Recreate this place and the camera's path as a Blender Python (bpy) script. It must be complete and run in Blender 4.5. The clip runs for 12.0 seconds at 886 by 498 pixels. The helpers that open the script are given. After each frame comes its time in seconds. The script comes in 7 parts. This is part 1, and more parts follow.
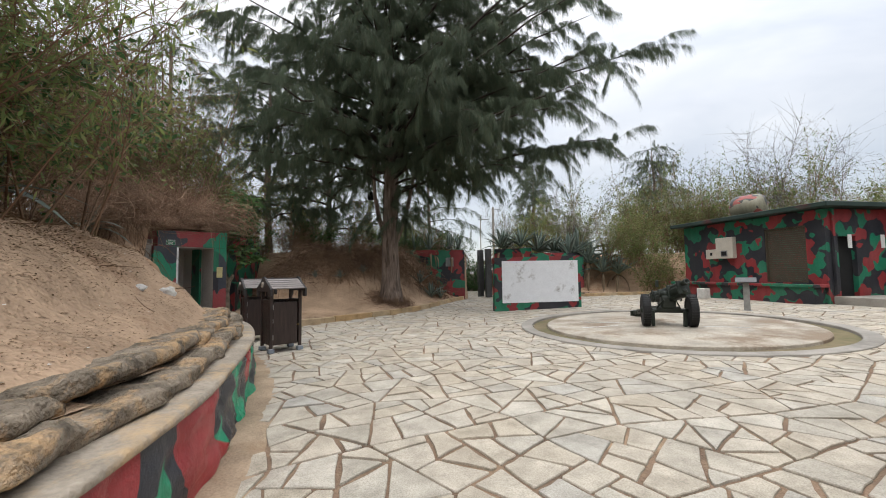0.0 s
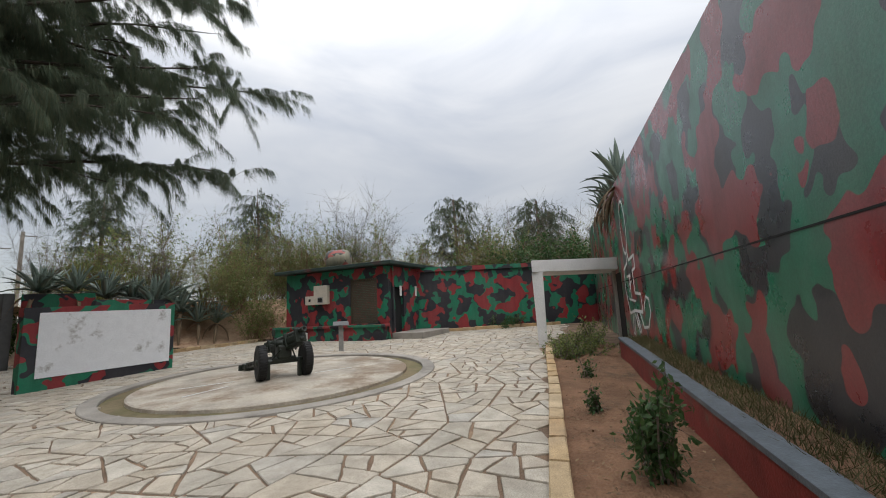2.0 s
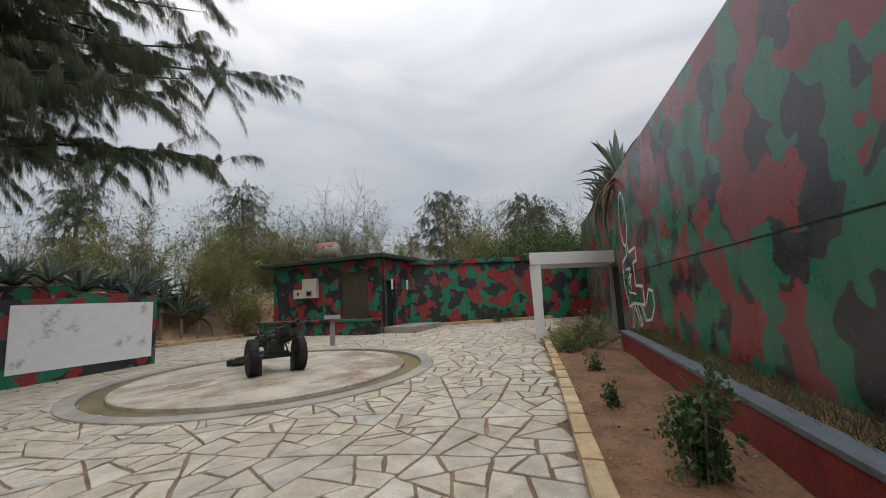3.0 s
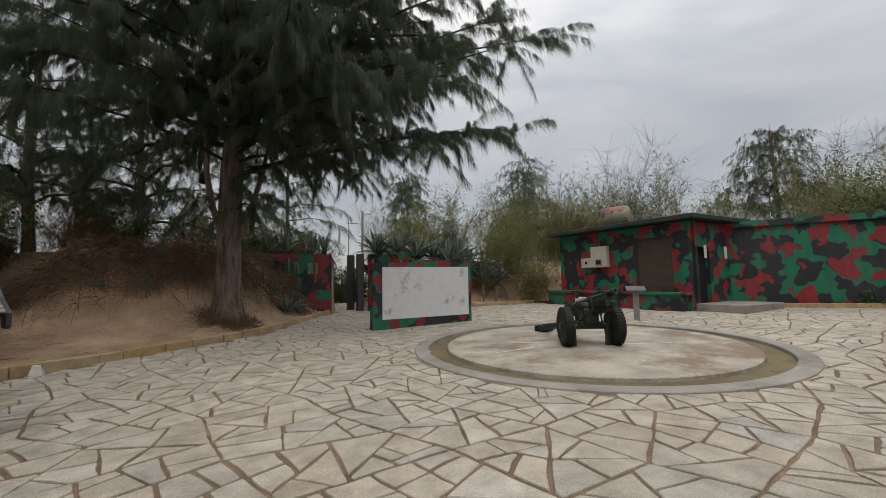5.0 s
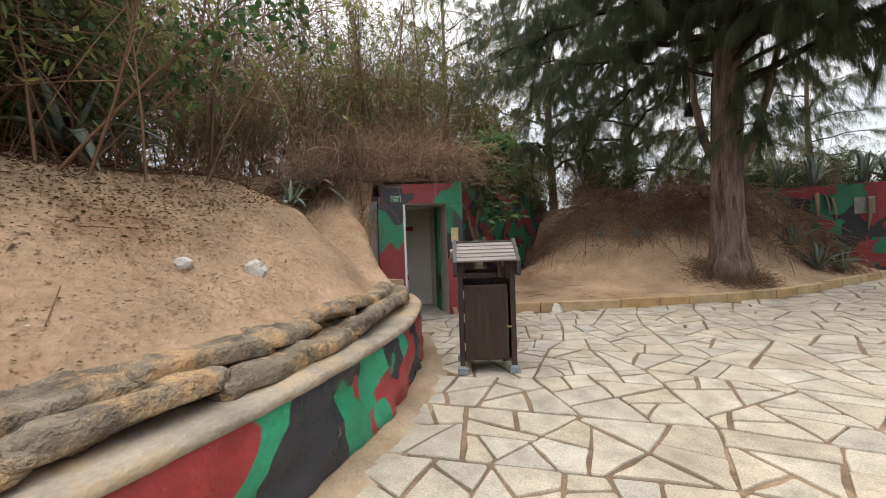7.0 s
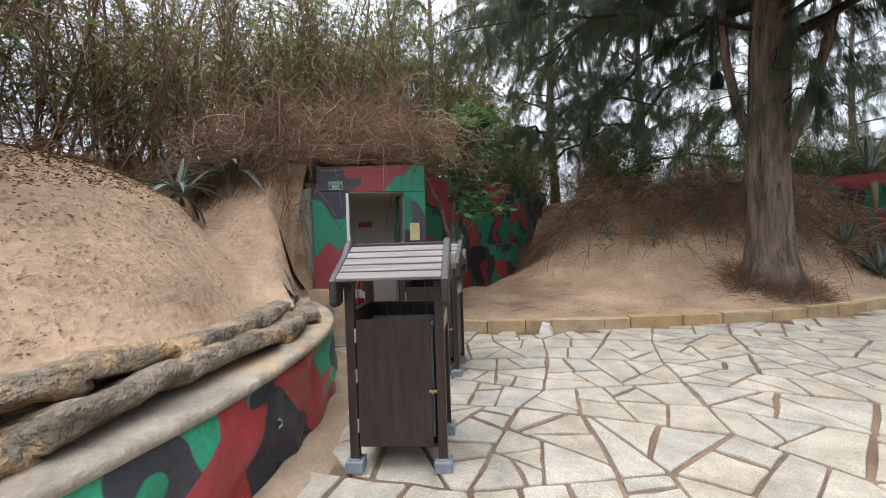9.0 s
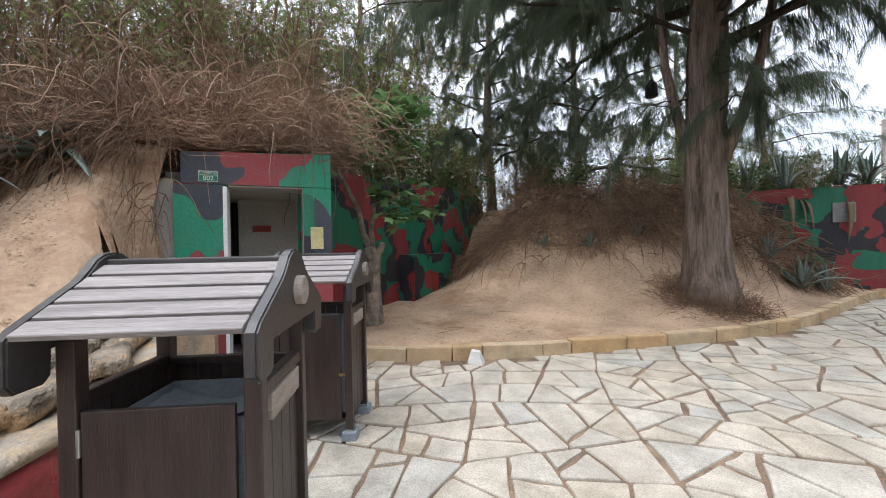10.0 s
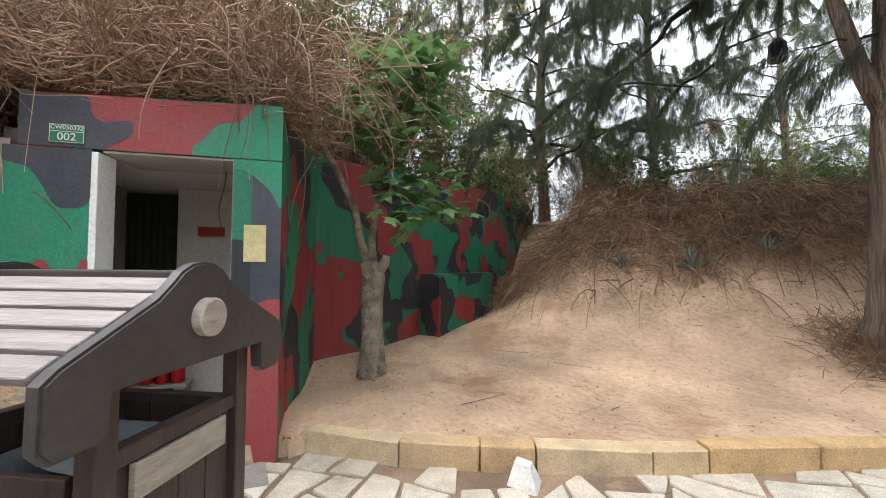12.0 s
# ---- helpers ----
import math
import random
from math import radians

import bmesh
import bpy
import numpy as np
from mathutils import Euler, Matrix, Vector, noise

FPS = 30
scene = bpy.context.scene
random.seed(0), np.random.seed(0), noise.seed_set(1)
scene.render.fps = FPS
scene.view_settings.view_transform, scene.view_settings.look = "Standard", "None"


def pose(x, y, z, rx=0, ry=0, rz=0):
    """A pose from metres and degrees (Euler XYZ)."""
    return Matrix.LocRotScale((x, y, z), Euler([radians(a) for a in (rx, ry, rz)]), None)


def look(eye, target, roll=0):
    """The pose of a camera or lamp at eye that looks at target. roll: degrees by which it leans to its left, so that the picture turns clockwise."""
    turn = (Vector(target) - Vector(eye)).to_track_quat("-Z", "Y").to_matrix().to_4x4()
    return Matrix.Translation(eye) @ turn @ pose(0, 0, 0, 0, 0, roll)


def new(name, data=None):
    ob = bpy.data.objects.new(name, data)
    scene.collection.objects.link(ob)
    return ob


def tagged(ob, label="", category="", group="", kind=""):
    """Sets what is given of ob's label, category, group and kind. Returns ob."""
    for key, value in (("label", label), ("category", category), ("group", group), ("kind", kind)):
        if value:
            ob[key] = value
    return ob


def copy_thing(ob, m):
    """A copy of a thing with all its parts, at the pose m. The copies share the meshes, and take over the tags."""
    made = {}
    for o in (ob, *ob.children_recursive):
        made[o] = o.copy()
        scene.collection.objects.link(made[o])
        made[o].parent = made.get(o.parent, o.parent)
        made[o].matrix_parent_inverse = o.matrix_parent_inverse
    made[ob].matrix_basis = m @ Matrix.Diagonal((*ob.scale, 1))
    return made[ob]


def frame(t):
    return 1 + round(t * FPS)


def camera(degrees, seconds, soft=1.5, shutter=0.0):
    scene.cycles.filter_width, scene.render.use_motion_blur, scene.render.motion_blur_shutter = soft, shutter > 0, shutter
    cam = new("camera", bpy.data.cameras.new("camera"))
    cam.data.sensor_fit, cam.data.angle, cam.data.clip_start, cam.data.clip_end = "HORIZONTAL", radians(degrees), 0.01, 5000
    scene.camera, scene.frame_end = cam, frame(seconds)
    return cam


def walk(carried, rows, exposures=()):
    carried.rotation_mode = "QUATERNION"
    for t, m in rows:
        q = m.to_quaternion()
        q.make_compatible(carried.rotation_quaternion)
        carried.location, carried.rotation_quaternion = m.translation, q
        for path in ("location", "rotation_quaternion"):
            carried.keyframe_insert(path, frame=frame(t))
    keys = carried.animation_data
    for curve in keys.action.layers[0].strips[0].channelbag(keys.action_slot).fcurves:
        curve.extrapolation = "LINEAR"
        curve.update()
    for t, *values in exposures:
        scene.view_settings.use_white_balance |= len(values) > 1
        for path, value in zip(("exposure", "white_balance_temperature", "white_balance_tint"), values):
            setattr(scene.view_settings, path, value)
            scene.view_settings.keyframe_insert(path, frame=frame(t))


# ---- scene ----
cam = camera(96.3, 12.0, 1.0)
PATH = [
    (0.0, 0.025, 0.085, 1.487, 0.12, 3.54, 0.79),
    (0.5, -0.008, 0.406, 1.509, -16.98, 4.93, 1.57),
    (1.0, 0.025, 0.735, 1.527, -32.05, 6.80, 2.47),
    (1.5, 0.023, 0.993, 1.530, -45.04, 8.14, 2.73),
    (2.0, -0.031, 1.201, 1.557, -54.30, 8.28, 2.95),
    (2.5, -0.004, 1.401, 1.531, -56.96, 7.71, 3.00),
    (4.5, 0.086, 2.624, 1.495, -36.61, 5.79, 1.72),
    (5.0, -0.008, 2.981, 1.478, -19.22, 4.60, 0.90),
    (5.5, -0.193, 3.374, 1.488, 2.55, 2.69, 0.44),
    (6.0, -0.294, 3.783, 1.453, 23.24, 1.34, 0.94),
    (6.5, -0.368, 4.185, 1.448, 36.73, 0.02, 1.80),
    (8.5, -0.875, 6.072, 1.472, 49.41, -2.00, 2.24),
    (9.0, -1.126, 6.545, 1.459, 45.35, -1.38, 1.86),
    (9.5, -1.383, 7.044, 1.479, 40.32, -0.84, 1.42),
    (10.0, -1.630, 7.597, 1.475, 36.85, -0.52, 1.07),
    (10.5, -1.895, 8.100, 1.470, 35.17, 0.02, 0.44),
    (11.0, -2.173, 8.603, 1.461, 36.65, 0.79, -0.07),
    (11.5, -2.516, 9.061, 1.444, 39.44, 1.41, -0.20),
    (12.0, -2.855, 9.504, 1.450, 43.53, 2.15, -0.25),
]
EXPOSURES = [(0.0, 0.6, 6450, 10), (0.5, 0.4, 6450, 10), (1.0, 0.28, 6450, 10), (2.5, 0.03, 6500, 10), (4.5, -0.15, 6650, 10), (5.0, -0.1, 6650, 10), (5.5, 0.0, 6800, 10), (6.0, 0.35, 6950, 11),
             (6.5, 0.75, 6950, 12), (8.5, 1.1, 6350, 11), (9.5, 1.3, 6150, 11), (11.0, 1.5, 5950, 10), (12.0, 1.82, 6350, 10)]
walk(cam, [(t, pose(x, y, z, 90 + pitch, roll, yaw)) for t, x, y, z, yaw, pitch, roll in PATH], EXPOSURES)

# ---- world and sun: a bright overcast sky, brightest overhead ----
world = bpy.data.worlds.new("overcast_sky")
scene.world = world
world.use_nodes = True
wn, wl = world.node_tree.nodes, world.node_tree.links
wn.clear()
w_out, w_bg = wn.new("ShaderNodeOutputWorld"), wn.new("ShaderNodeBackground")
w_sky = wn.new("ShaderNodeTexSky")
w_sky.sky_type, w_sky.sun_disc = "NISHITA", False
w_sky.sun_elevation, w_sky.sun_rotation = radians(52), radians(200)
w_geo = wn.new("ShaderNodeTexCoord")
w_sep = wn.new("ShaderNodeSeparateXYZ")
wl.new(w_geo.outputs["Generated"], w_sep.inputs[0])
w_grad = wn.new("ShaderNodeMapRange")
w_grad.inputs["From Min"].default_value, w_grad.inputs["From Max"].default_value = 0.0, 1.0
w_grad.inputs["To Min"].default_value, w_grad.inputs["To Max"].default_value = 0.44, 2.65
w_pow = wn.new("ShaderNodeMath")
w_pow.operation, w_pow.use_clamp = "POWER", True
w_pow.inputs[1].default_value = 2.2
wl.new(w_sep.outputs["Z"], w_pow.inputs[0])
wl.new(w_pow.outputs[0], w_grad.inputs["Value"])
w_map = wn.new("ShaderNodeMapping")
w_map.inputs["Scale"].default_value = (1.0, 1.0, 3.2)
wl.new(w_geo.outputs["Generated"], w_map.inputs["Vector"])
w_noise = wn.new("ShaderNodeTexNoise")
w_noise.inputs["Scale"].default_value, w_noise.inputs["Detail"].default_value, w_noise.inputs["Distortion"].default_value = 2.1, 5.0, 0.8
wl.new(w_map.outputs[0], w_noise.inputs["Vector"])
w_ramp = wn.new("ShaderNodeValToRGB")
w_ramp.color_ramp.elements[0].position, w_ramp.color_ramp.elements[1].position = 0.32, 0.72
w_ramp.color_ramp.elements[0].color, w_ramp.color_ramp.elements[1].color = (0.72, 0.745, 0.79, 1), (1.04, 1.03, 1.01, 1)
wl.new(w_noise.outputs["Fac"], w_ramp.inputs["Fac"])
w_mul = wn.new("ShaderNodeMix")
w_mul.data_type, w_mul.blend_type = "RGBA", "MULTIPLY"
w_mul.inputs["Factor"].default_value = 1.0
wl.new(w_ramp.outputs["Color"], w_mul.inputs["A"])
wl.new(w_grad.outputs[0], w_mul.inputs["B"])
w_scale = wn.new("ShaderNodeMix")
w_scale.data_type, w_scale.blend_type = "RGBA", "MIX"
w_scale.inputs["Factor"].default_value = 0.03
wl.new(w_mul.outputs["Result"], w_scale.inputs["A"])
wl.new(w_sky.outputs["Color"], w_scale.inputs["B"])
wl.new(w_scale.outputs["Result"], w_bg.inputs["Color"])
w_bg.inputs["Strength"].default_value = 0.95
wl.new(w_bg.outputs[0], w_out.inputs["Surface"])

sun_light = bpy.data.lights.new("sun", "SUN")
sun_light.energy, sun_light.angle, sun_light.color = 0.6, radians(25), (1.0, 0.97, 0.92)
sun = new("sun", sun_light)
sun.matrix_world = look((0, 0, 30), (8, 14, 0))

# ---- materials ----
def nodes_of(name, rough=0.8, metal=0.0, spec=0.5):
    m = bpy.data.materials.new(name)
    m.use_nodes = True
    nt = m.node_tree
    b = nt.nodes["Principled BSDF"]
    b.inputs["Roughness"].default_value, b.inputs["Metallic"].default_value = rough, metal
    b.inputs["Specular IOR Level"].default_value = spec
    return m, nt, b


def tex(nt, kind, scale, vec=None, **inputs):
    n = nt.nodes.new(kind)
    n.inputs["Scale"].default_value = scale
    for key, value in inputs.items():
        n.inputs[key.replace("_", " ")].default_value = value
    if vec is not None:
        nt.links.new(vec, n.inputs["Vector"])
    return n


def ramp(nt, fac, stops, constant=False):
    r = nt.nodes.new("ShaderNodeValToRGB")
    e = r.color_ramp.elements
    while len(e) < len(stops):
        e.new(0.5)
    for k, (pos, col) in enumerate(stops):
        e[k].position = pos
        e[k].color = (*col, 1) if len(col) == 3 else col
    if constant:
        r.color_ramp.interpolation = "CONSTANT"
    nt.links.new(fac, r.inputs["Fac"])
    return r


def mix(nt, kind, fac, a, b):
    n = nt.nodes.new("ShaderNodeMix")
    n.data_type, n.blend_type = "RGBA", kind
    for key, v in (("Factor", fac), ("A", a), ("B", b)):
        if isinstance(v, (int, float)):
            n.inputs[key].default_value = v
        elif isinstance(v, tuple):
            n.inputs[key].default_value = (*v, 1)
        else:
            nt.links.new(v, n.inputs[key])
    return n.outputs["Result"]


def coords(nt, scale=(1, 1, 1), space="world"):
    if space == "world":
        src = nt.nodes.new("ShaderNodeNewGeometry").outputs["Position"]
    else:
        src = nt.nodes.new("ShaderNodeTexCoord").outputs["Object"]
    mp = nt.nodes.new("ShaderNodeMapping")
    mp.inputs["Scale"].default_value = scale
    nt.links.new(src, mp.inputs["Vector"])
    return mp.outputs[0]


def bump(nt, b, height, strength, distance=0.01):
    n = nt.nodes.new("ShaderNodeBump")
    n.inputs["Strength"].default_value, n.inputs["Distance"].default_value = strength, distance
    nt.links.new(height, n.inputs["Height"])
    nt.links.new(n.outputs[0], b.inputs["Normal"])


def simple(name, col, rough=0.8, metal=0.0, vary=0.25, scale=6.0, grain=60.0, relief=0.3, dist=0.01, stretch=(1, 1, 1), space="world", spec=0.4, dirt=None, dirt_at=0.6):
    """A painted or natural surface: colour varied at two scales, with fine relief and optional dirt patches."""
    m, nt, b = nodes_of(name, rough, metal, spec)
    v = coords(nt, stretch, space)
    big, small = tex(nt, "ShaderNodeTexNoise", scale, v, Detail=4.0), tex(nt, "ShaderNodeTexNoise", grain, v, Detail=3.0)
    lo, hi = tuple(c * (1 - vary) for c in col), tuple(min(c * (1 + vary), 1) for c in col)
    c = ramp(nt, big.outputs["Fac"], [(0.3, lo), (0.7, hi)]).outputs["Color"]
    g = ramp(nt, small.outputs["Fac"], [(0.3, (0.78, 0.78, 0.78)), (0.7, (1, 1, 1))]).outputs["Color"]
    c = mix(nt, "MULTIPLY", 1.0, c, g)
    if dirt:
        d = tex(nt, "ShaderNodeTexNoise", scale * 0.45, v, Detail=6.0, Roughness=0.7)
        k = ramp(nt, d.outputs["Fac"], [(dirt_at, (0, 0, 0)), (min(dirt_at + 0.12, 1.0), (1, 1, 1))])
        c = mix(nt, "MIX", k.outputs["Color"], c, dirt)
    nt.links.new(c, b.inputs["Base Color"])
    if relief:
        bump(nt, b, small.outputs["Fac"], relief, dist)
    return m


RED, GREEN, BLACK = (0.265, 0.022, 0.025), (0.004, 0.170, 0.088), (0.013, 0.014, 0.021)


def camo(name, scale, stretch=(1, 1, 1), seed=0.0, rough=0.45, peel=0.0, relief=0.25, cols=None, share=(0.46, 0.55), worn=0.28):
    """Three-colour camouflage paint on plaster: patches with lobed edges, faded and grimy here and there."""
    m, nt, b = nodes_of(name, rough, 0.0, 0.5 if rough > 0.26 else 0.9)
    src = nt.nodes.new("ShaderNodeNewGeometry").outputs["Position"]
    mp = nt.nodes.new("ShaderNodeMapping")
    mp.inputs["Scale"].default_value, mp.inputs["Location"].default_value = stretch, (seed, seed * 0.7, seed * 1.3)
    nt.links.new(src, mp.inputs["Vector"])
    v = mp.outputs[0]
    wob = tex(nt, "ShaderNodeTexNoise", scale * 2.6, v, Detail=0.0)
    add = nt.nodes.new("ShaderNodeVectorMath")
    add.operation = "MULTIPLY_ADD"
    nt.links.new(wob.outputs["Color"], add.inputs[0])
    add.inputs[1].default_value = (0.58 / scale,) * 3
    nt.links.new(v, add.inputs[2])
    shift = nt.nodes.new("ShaderNodeVectorMath")
    shift.operation = "ADD"
    nt.links.new(add.outputs[0], shift.inputs[0])
    shift.inputs[1].default_value = (17.3, 9.1, 4.7)
    one, two = tex(nt, "ShaderNodeTexNoise", scale, add.outputs[0], Detail=0.0), tex(nt, "ShaderNodeTexNoise", scale * 1.1, shift.outputs[0], Detail=0.0)
    k0, k1, k2 = cols or (BLACK, GREEN, RED)
    under = ramp(nt, two.outputs["Fac"], [(share[0] - 0.003, k0), (share[0] + 0.003, k1)]).outputs["Color"]
    over = ramp(nt, one.outputs["Fac"], [(share[1] - 0.003, (0, 0, 0)), (share[1] + 0.003, (1, 1, 1))]).outputs["Color"]
    c = mix(nt, "MIX", over, under, k2)
    fade = tex(nt, "ShaderNodeTexNoise", 1.1, v, Detail=6.0, Roughness=0.65)
    f = ramp(nt, fade.outputs["Fac"], [(0.42, (0, 0, 0)), (0.8, (worn, worn, worn))]).outputs["Color"]
    c = mix(nt, "MIX", f, c, (0.17, 0.16, 0.15))
    grain = tex(nt, "ShaderNodeTexNoise", 38.0, src, Detail=5.0, Roughness=0.7)
    g = ramp(nt, grain.outputs["Fac"], [(0.3, (0.72, 0.72, 0.72)), (0.65, (1.08, 1.08, 1.08))]).outputs["Color"]
    c = mix(nt, "MULTIPLY", 0.9, c, g)
    streak = tex(nt, "ShaderNodeTexNoise", 5.0, coords(nt, (1.0, 1.0, 0.12)), Detail=4.0)
    s = ramp(nt, streak.outputs["Fac"], [(0.35, (0.7, 0.7, 0.7)), (0.6, (1, 1, 1))]).outputs["Color"]
    c = mix(nt, "MULTIPLY", 0.7, c, s)
    if peel:
        p = tex(nt, "ShaderNodeTexNoise", 7.0, v, Detail=8.0, Roughness=0.75)
        k = ramp(nt, p.outputs["Fac"], [(peel, (0, 0, 0)), (peel + 0.03, (1, 1, 1))]).outputs["Color"]
        c = mix(nt, "MIX", k, c, (0.34, 0.32, 0.30))
    nt.links.new(c, b.inputs["Base Color"])
    rr = ramp(nt, fade.outputs["Fac"], [(0.3, (rough - 0.1,) * 3), (0.7, (min(rough + 0.25, 1.0),) * 3)])
    nt.links.new(rr.outputs["Color"], b.inputs["Roughness"])
    bump(nt, b, grain.outputs["Fac"], relief, 0.02)
    return m


def leafy(name, cols, rough=0.6, through_light=0.25):
    """Leaves: colour varied leaf by leaf, a little light coming through."""
    m, nt, b = nodes_of(name, rough, 0.0, 0.35)
    g = nt.nodes.new("ShaderNodeNewGeometry")
    r = ramp(nt, g.outputs["Random Per Island"], [(k / max(len(cols) - 1, 1), c) for k, c in enumerate(cols)])
    n = tex(nt, "ShaderNodeTexNoise", 1.3, coords(nt), Detail=2.0)
    s = ramp(nt, n.outputs["Fac"], [(0.3, (0.7, 0.7, 0.7)), (0.7, (1.15, 1.15, 1.15))])
    c = mix(nt, "MULTIPLY", 1.0, r.outputs["Color"], s.outputs["Color"])
    nt.links.new(c, b.inputs["Base Color"])
    t = nt.nodes.new("ShaderNodeBsdfTranslucent")
    nt.links.new(c, t.inputs["Color"])
    mx = nt.nodes.new("ShaderNodeMixShader")
    mx.inputs[0].default_value = through_light
    nt.links.new(b.outputs[0], mx.inputs[1])
    nt.links.new(t.outputs[0], mx.inputs[2])
    nt.links.new(mx.outputs[0], nt.nodes["Material Output"].inputs["Surface"])
    return m


def stone_mat(name, cols, rough=0.75, speck=(0.2, 0.2, 0.19), relief=0.5):
    """Cut stone: each piece its own tint, mottled, with specks and a rough face."""
    m, nt, b = nodes_of(name, rough, 0.0, 0.4)
    v = coords(nt)
    info = nt.nodes.new("ShaderNodeObjectInfo").outputs["Random"]
    isl = nt.nodes.new("ShaderNodeNewGeometry").outputs["Random Per Island"]
    s = nt.nodes.new("ShaderNodeMath")
    s.operation = "ADD"
    nt.links.new(info, s.inputs[0])
    nt.links.new(isl, s.inputs[1])
    fr = nt.nodes.new("ShaderNodeMath")
    fr.operation = "FRACT"
    nt.links.new(s.outputs[0], fr.inputs[0])
    base = ramp(nt, fr.outputs[0], [(k / (len(cols) - 1), c) for k, c in enumerate(cols)]).outputs["Color"]
    blot = tex(nt, "ShaderNodeTexNoise", 3.2, v, Detail=6.0, Roughness=0.65)
    c = mix(nt, "MULTIPLY", 1.0, base, ramp(nt, blot.outputs["Fac"], [(0.3, (0.62, 0.61, 0.58)), (0.65, (1.1, 1.09, 1.08))]).outputs["Color"])
    grain = tex(nt, "ShaderNodeTexNoise", 90.0, v, Detail=4.0)
    c = mix(nt, "MULTIPLY", 0.8, c, ramp(nt, grain.outputs["Fac"], [(0.3, (0.6, 0.6, 0.6)), (0.6, (1.08, 1.08, 1.08))]).outputs["Color"])
    stain = tex(nt, "ShaderNodeTexNoise", 0.55, v, Detail=5.0, Roughness=0.6)
    k = ramp(nt, stain.outputs["Fac"], [(0.5, (0, 0, 0)), (0.72, (0.5, 0.5, 0.5))]).outputs["Color"]
    c = mix(nt, "MIX", k, c, (0.30, 0.255, 0.20))
    nt.links.new(c, b.inputs["Base Color"])
    hb = tex(nt, "ShaderNodeTexNoise", 22.0, v, Detail=6.0, Roughness=0.7)
    bump(nt, b, hb.outputs["Fac"], relief, 0.012)
    return m


M_CAMO_HIGH = camo("camouflage_paint_tall_wall", 1.75, (1.0, 1.0, 0.88), 3.3, rough=0.25, relief=0.12, worn=0.5)
M_CAMO_HUT = camo("camouflage_paint_hut", 1.55, (1.0, 1.0, 1.0), 11.0, rough=0.6, share=(0.495, 0.58))
M_CAMO_BUNKER = camo("camouflage_paint_bunker", 1.4, (1.0, 1.0, 1.0), 7.9, rough=0.55, peel=0.74, relief=0.4)
M_CAMO_LOW = camo("camouflage_paint_parapet", 1.2, (1.0, 1.0, 0.9), 5.4, rough=0.28, peel=0.73, relief=0.5, cols=((0.03, 0.034, 0.047), (0.014, 0.36, 0.19), (0.42, 0.042, 0.048)), share=(0.47, 0.55))
M_CAMO_FRAME = camo("camouflage_paint_board_wall", 1.7, (1.0, 1.0, 1.0), 5.2, rough=0.6)
M_RED = simple("red_wall_paint", (0.21, 0.03, 0.028), 0.5, vary=0.3, scale=3, grain=40, relief=0.4, dirt=(0.12, 0.08, 0.06), dirt_at=0.58)
M_BLUEGREY = simple("blue_grey_coping_paint", (0.12, 0.14, 0.16), 0.5, vary=0.3, scale=5, grain=50, relief=0.3, dirt=(0.3, 0.29, 0.27), dirt_at=0.62)
M_WHITE = simple("white_wall_paint", (0.78, 0.78, 0.77), 0.6, vary=0.06, scale=2, grain=50, relief=0.15, dirt=(0.42, 0.40, 0.37), dirt_at=0.70)
M_BOARD = simple("peeling_white_board", (0.80, 0.81, 0.82), 0.55, vary=0.04, scale=5.0, grain=70, relief=0.1, dirt=(0.33, 0.315, 0.29), dirt_at=0.575)
M_PLASTER = simple("grey_plaster", (0.42, 0.39, 0.35), 0.8, vary=0.12, scale=2, grain=40, relief=0.3, dirt=(0.24, 0.22, 0.19), dirt_at=0.6)
M_CONCRETE = simple("weathered_concrete", (0.30, 0.275, 0.24), 0.85, vary=0.25, scale=1.7, grain=55, relief=0.5, dirt=(0.16, 0.145, 0.125), dirt_at=0.55)
M_LEDGE = simple("cement_ledge", (0.36, 0.305, 0.24), 0.85, vary=0.35, scale=2.4, grain=30, relief=0.9, dist=0.02, dirt=(0.47, 0.33, 0.19), dirt_at=0.49)
M_DISC = simple("stained_pad_concrete", (0.40, 0.355, 0.29), 0.88, vary=0.3, scale=1.6, grain=26, relief=0.8, dist=0.02, dirt=(0.22, 0.165, 0.115), dirt_at=0.50)
M_CHANNEL = simple("stained_gutter_concrete", (0.27, 0.235, 0.185), 0.9, vary=0.35, scale=2.5, grain=40, relief=0.8, dirt=(0.17, 0.14, 0.095), dirt_at=0.52)
M_PAVING = stone_mat("cream_granite_paving", [(0.42, 0.365, 0.29), (0.49, 0.44, 0.365), (0.45, 0.39, 0.305), (0.51, 0.47, 0.40), (0.41, 0.375, 0.315), (0.48, 0.425, 0.345), (0.39, 0.37, 0.33)])
M_KERB = stone_mat("yellow_sandstone_kerb", [(0.50, 0.345, 0.175), (0.54, 0.395, 0.225), (0.46, 0.30, 0.145), (0.53, 0.41, 0.26), (0.48, 0.355, 0.205)], relief=1.0)
M_MORTAR = simple("earthy_paving_joint", (0.21, 0.14, 0.092), 0.95, vary=0.35, scale=2.0, grain=50, relief=1.0, dist=0.02, dirt=(0.33, 0.23, 0.145), dirt_at=0.55)
M_EARTH = simple("sandy_earth", (0.43, 0.30, 0.20), 0.95, vary=0.28, scale=1.1, grain=17, relief=1.0, dist=0.035, dirt=(0.25, 0.15, 0.09), dirt_at=0.53, spec=0.2)
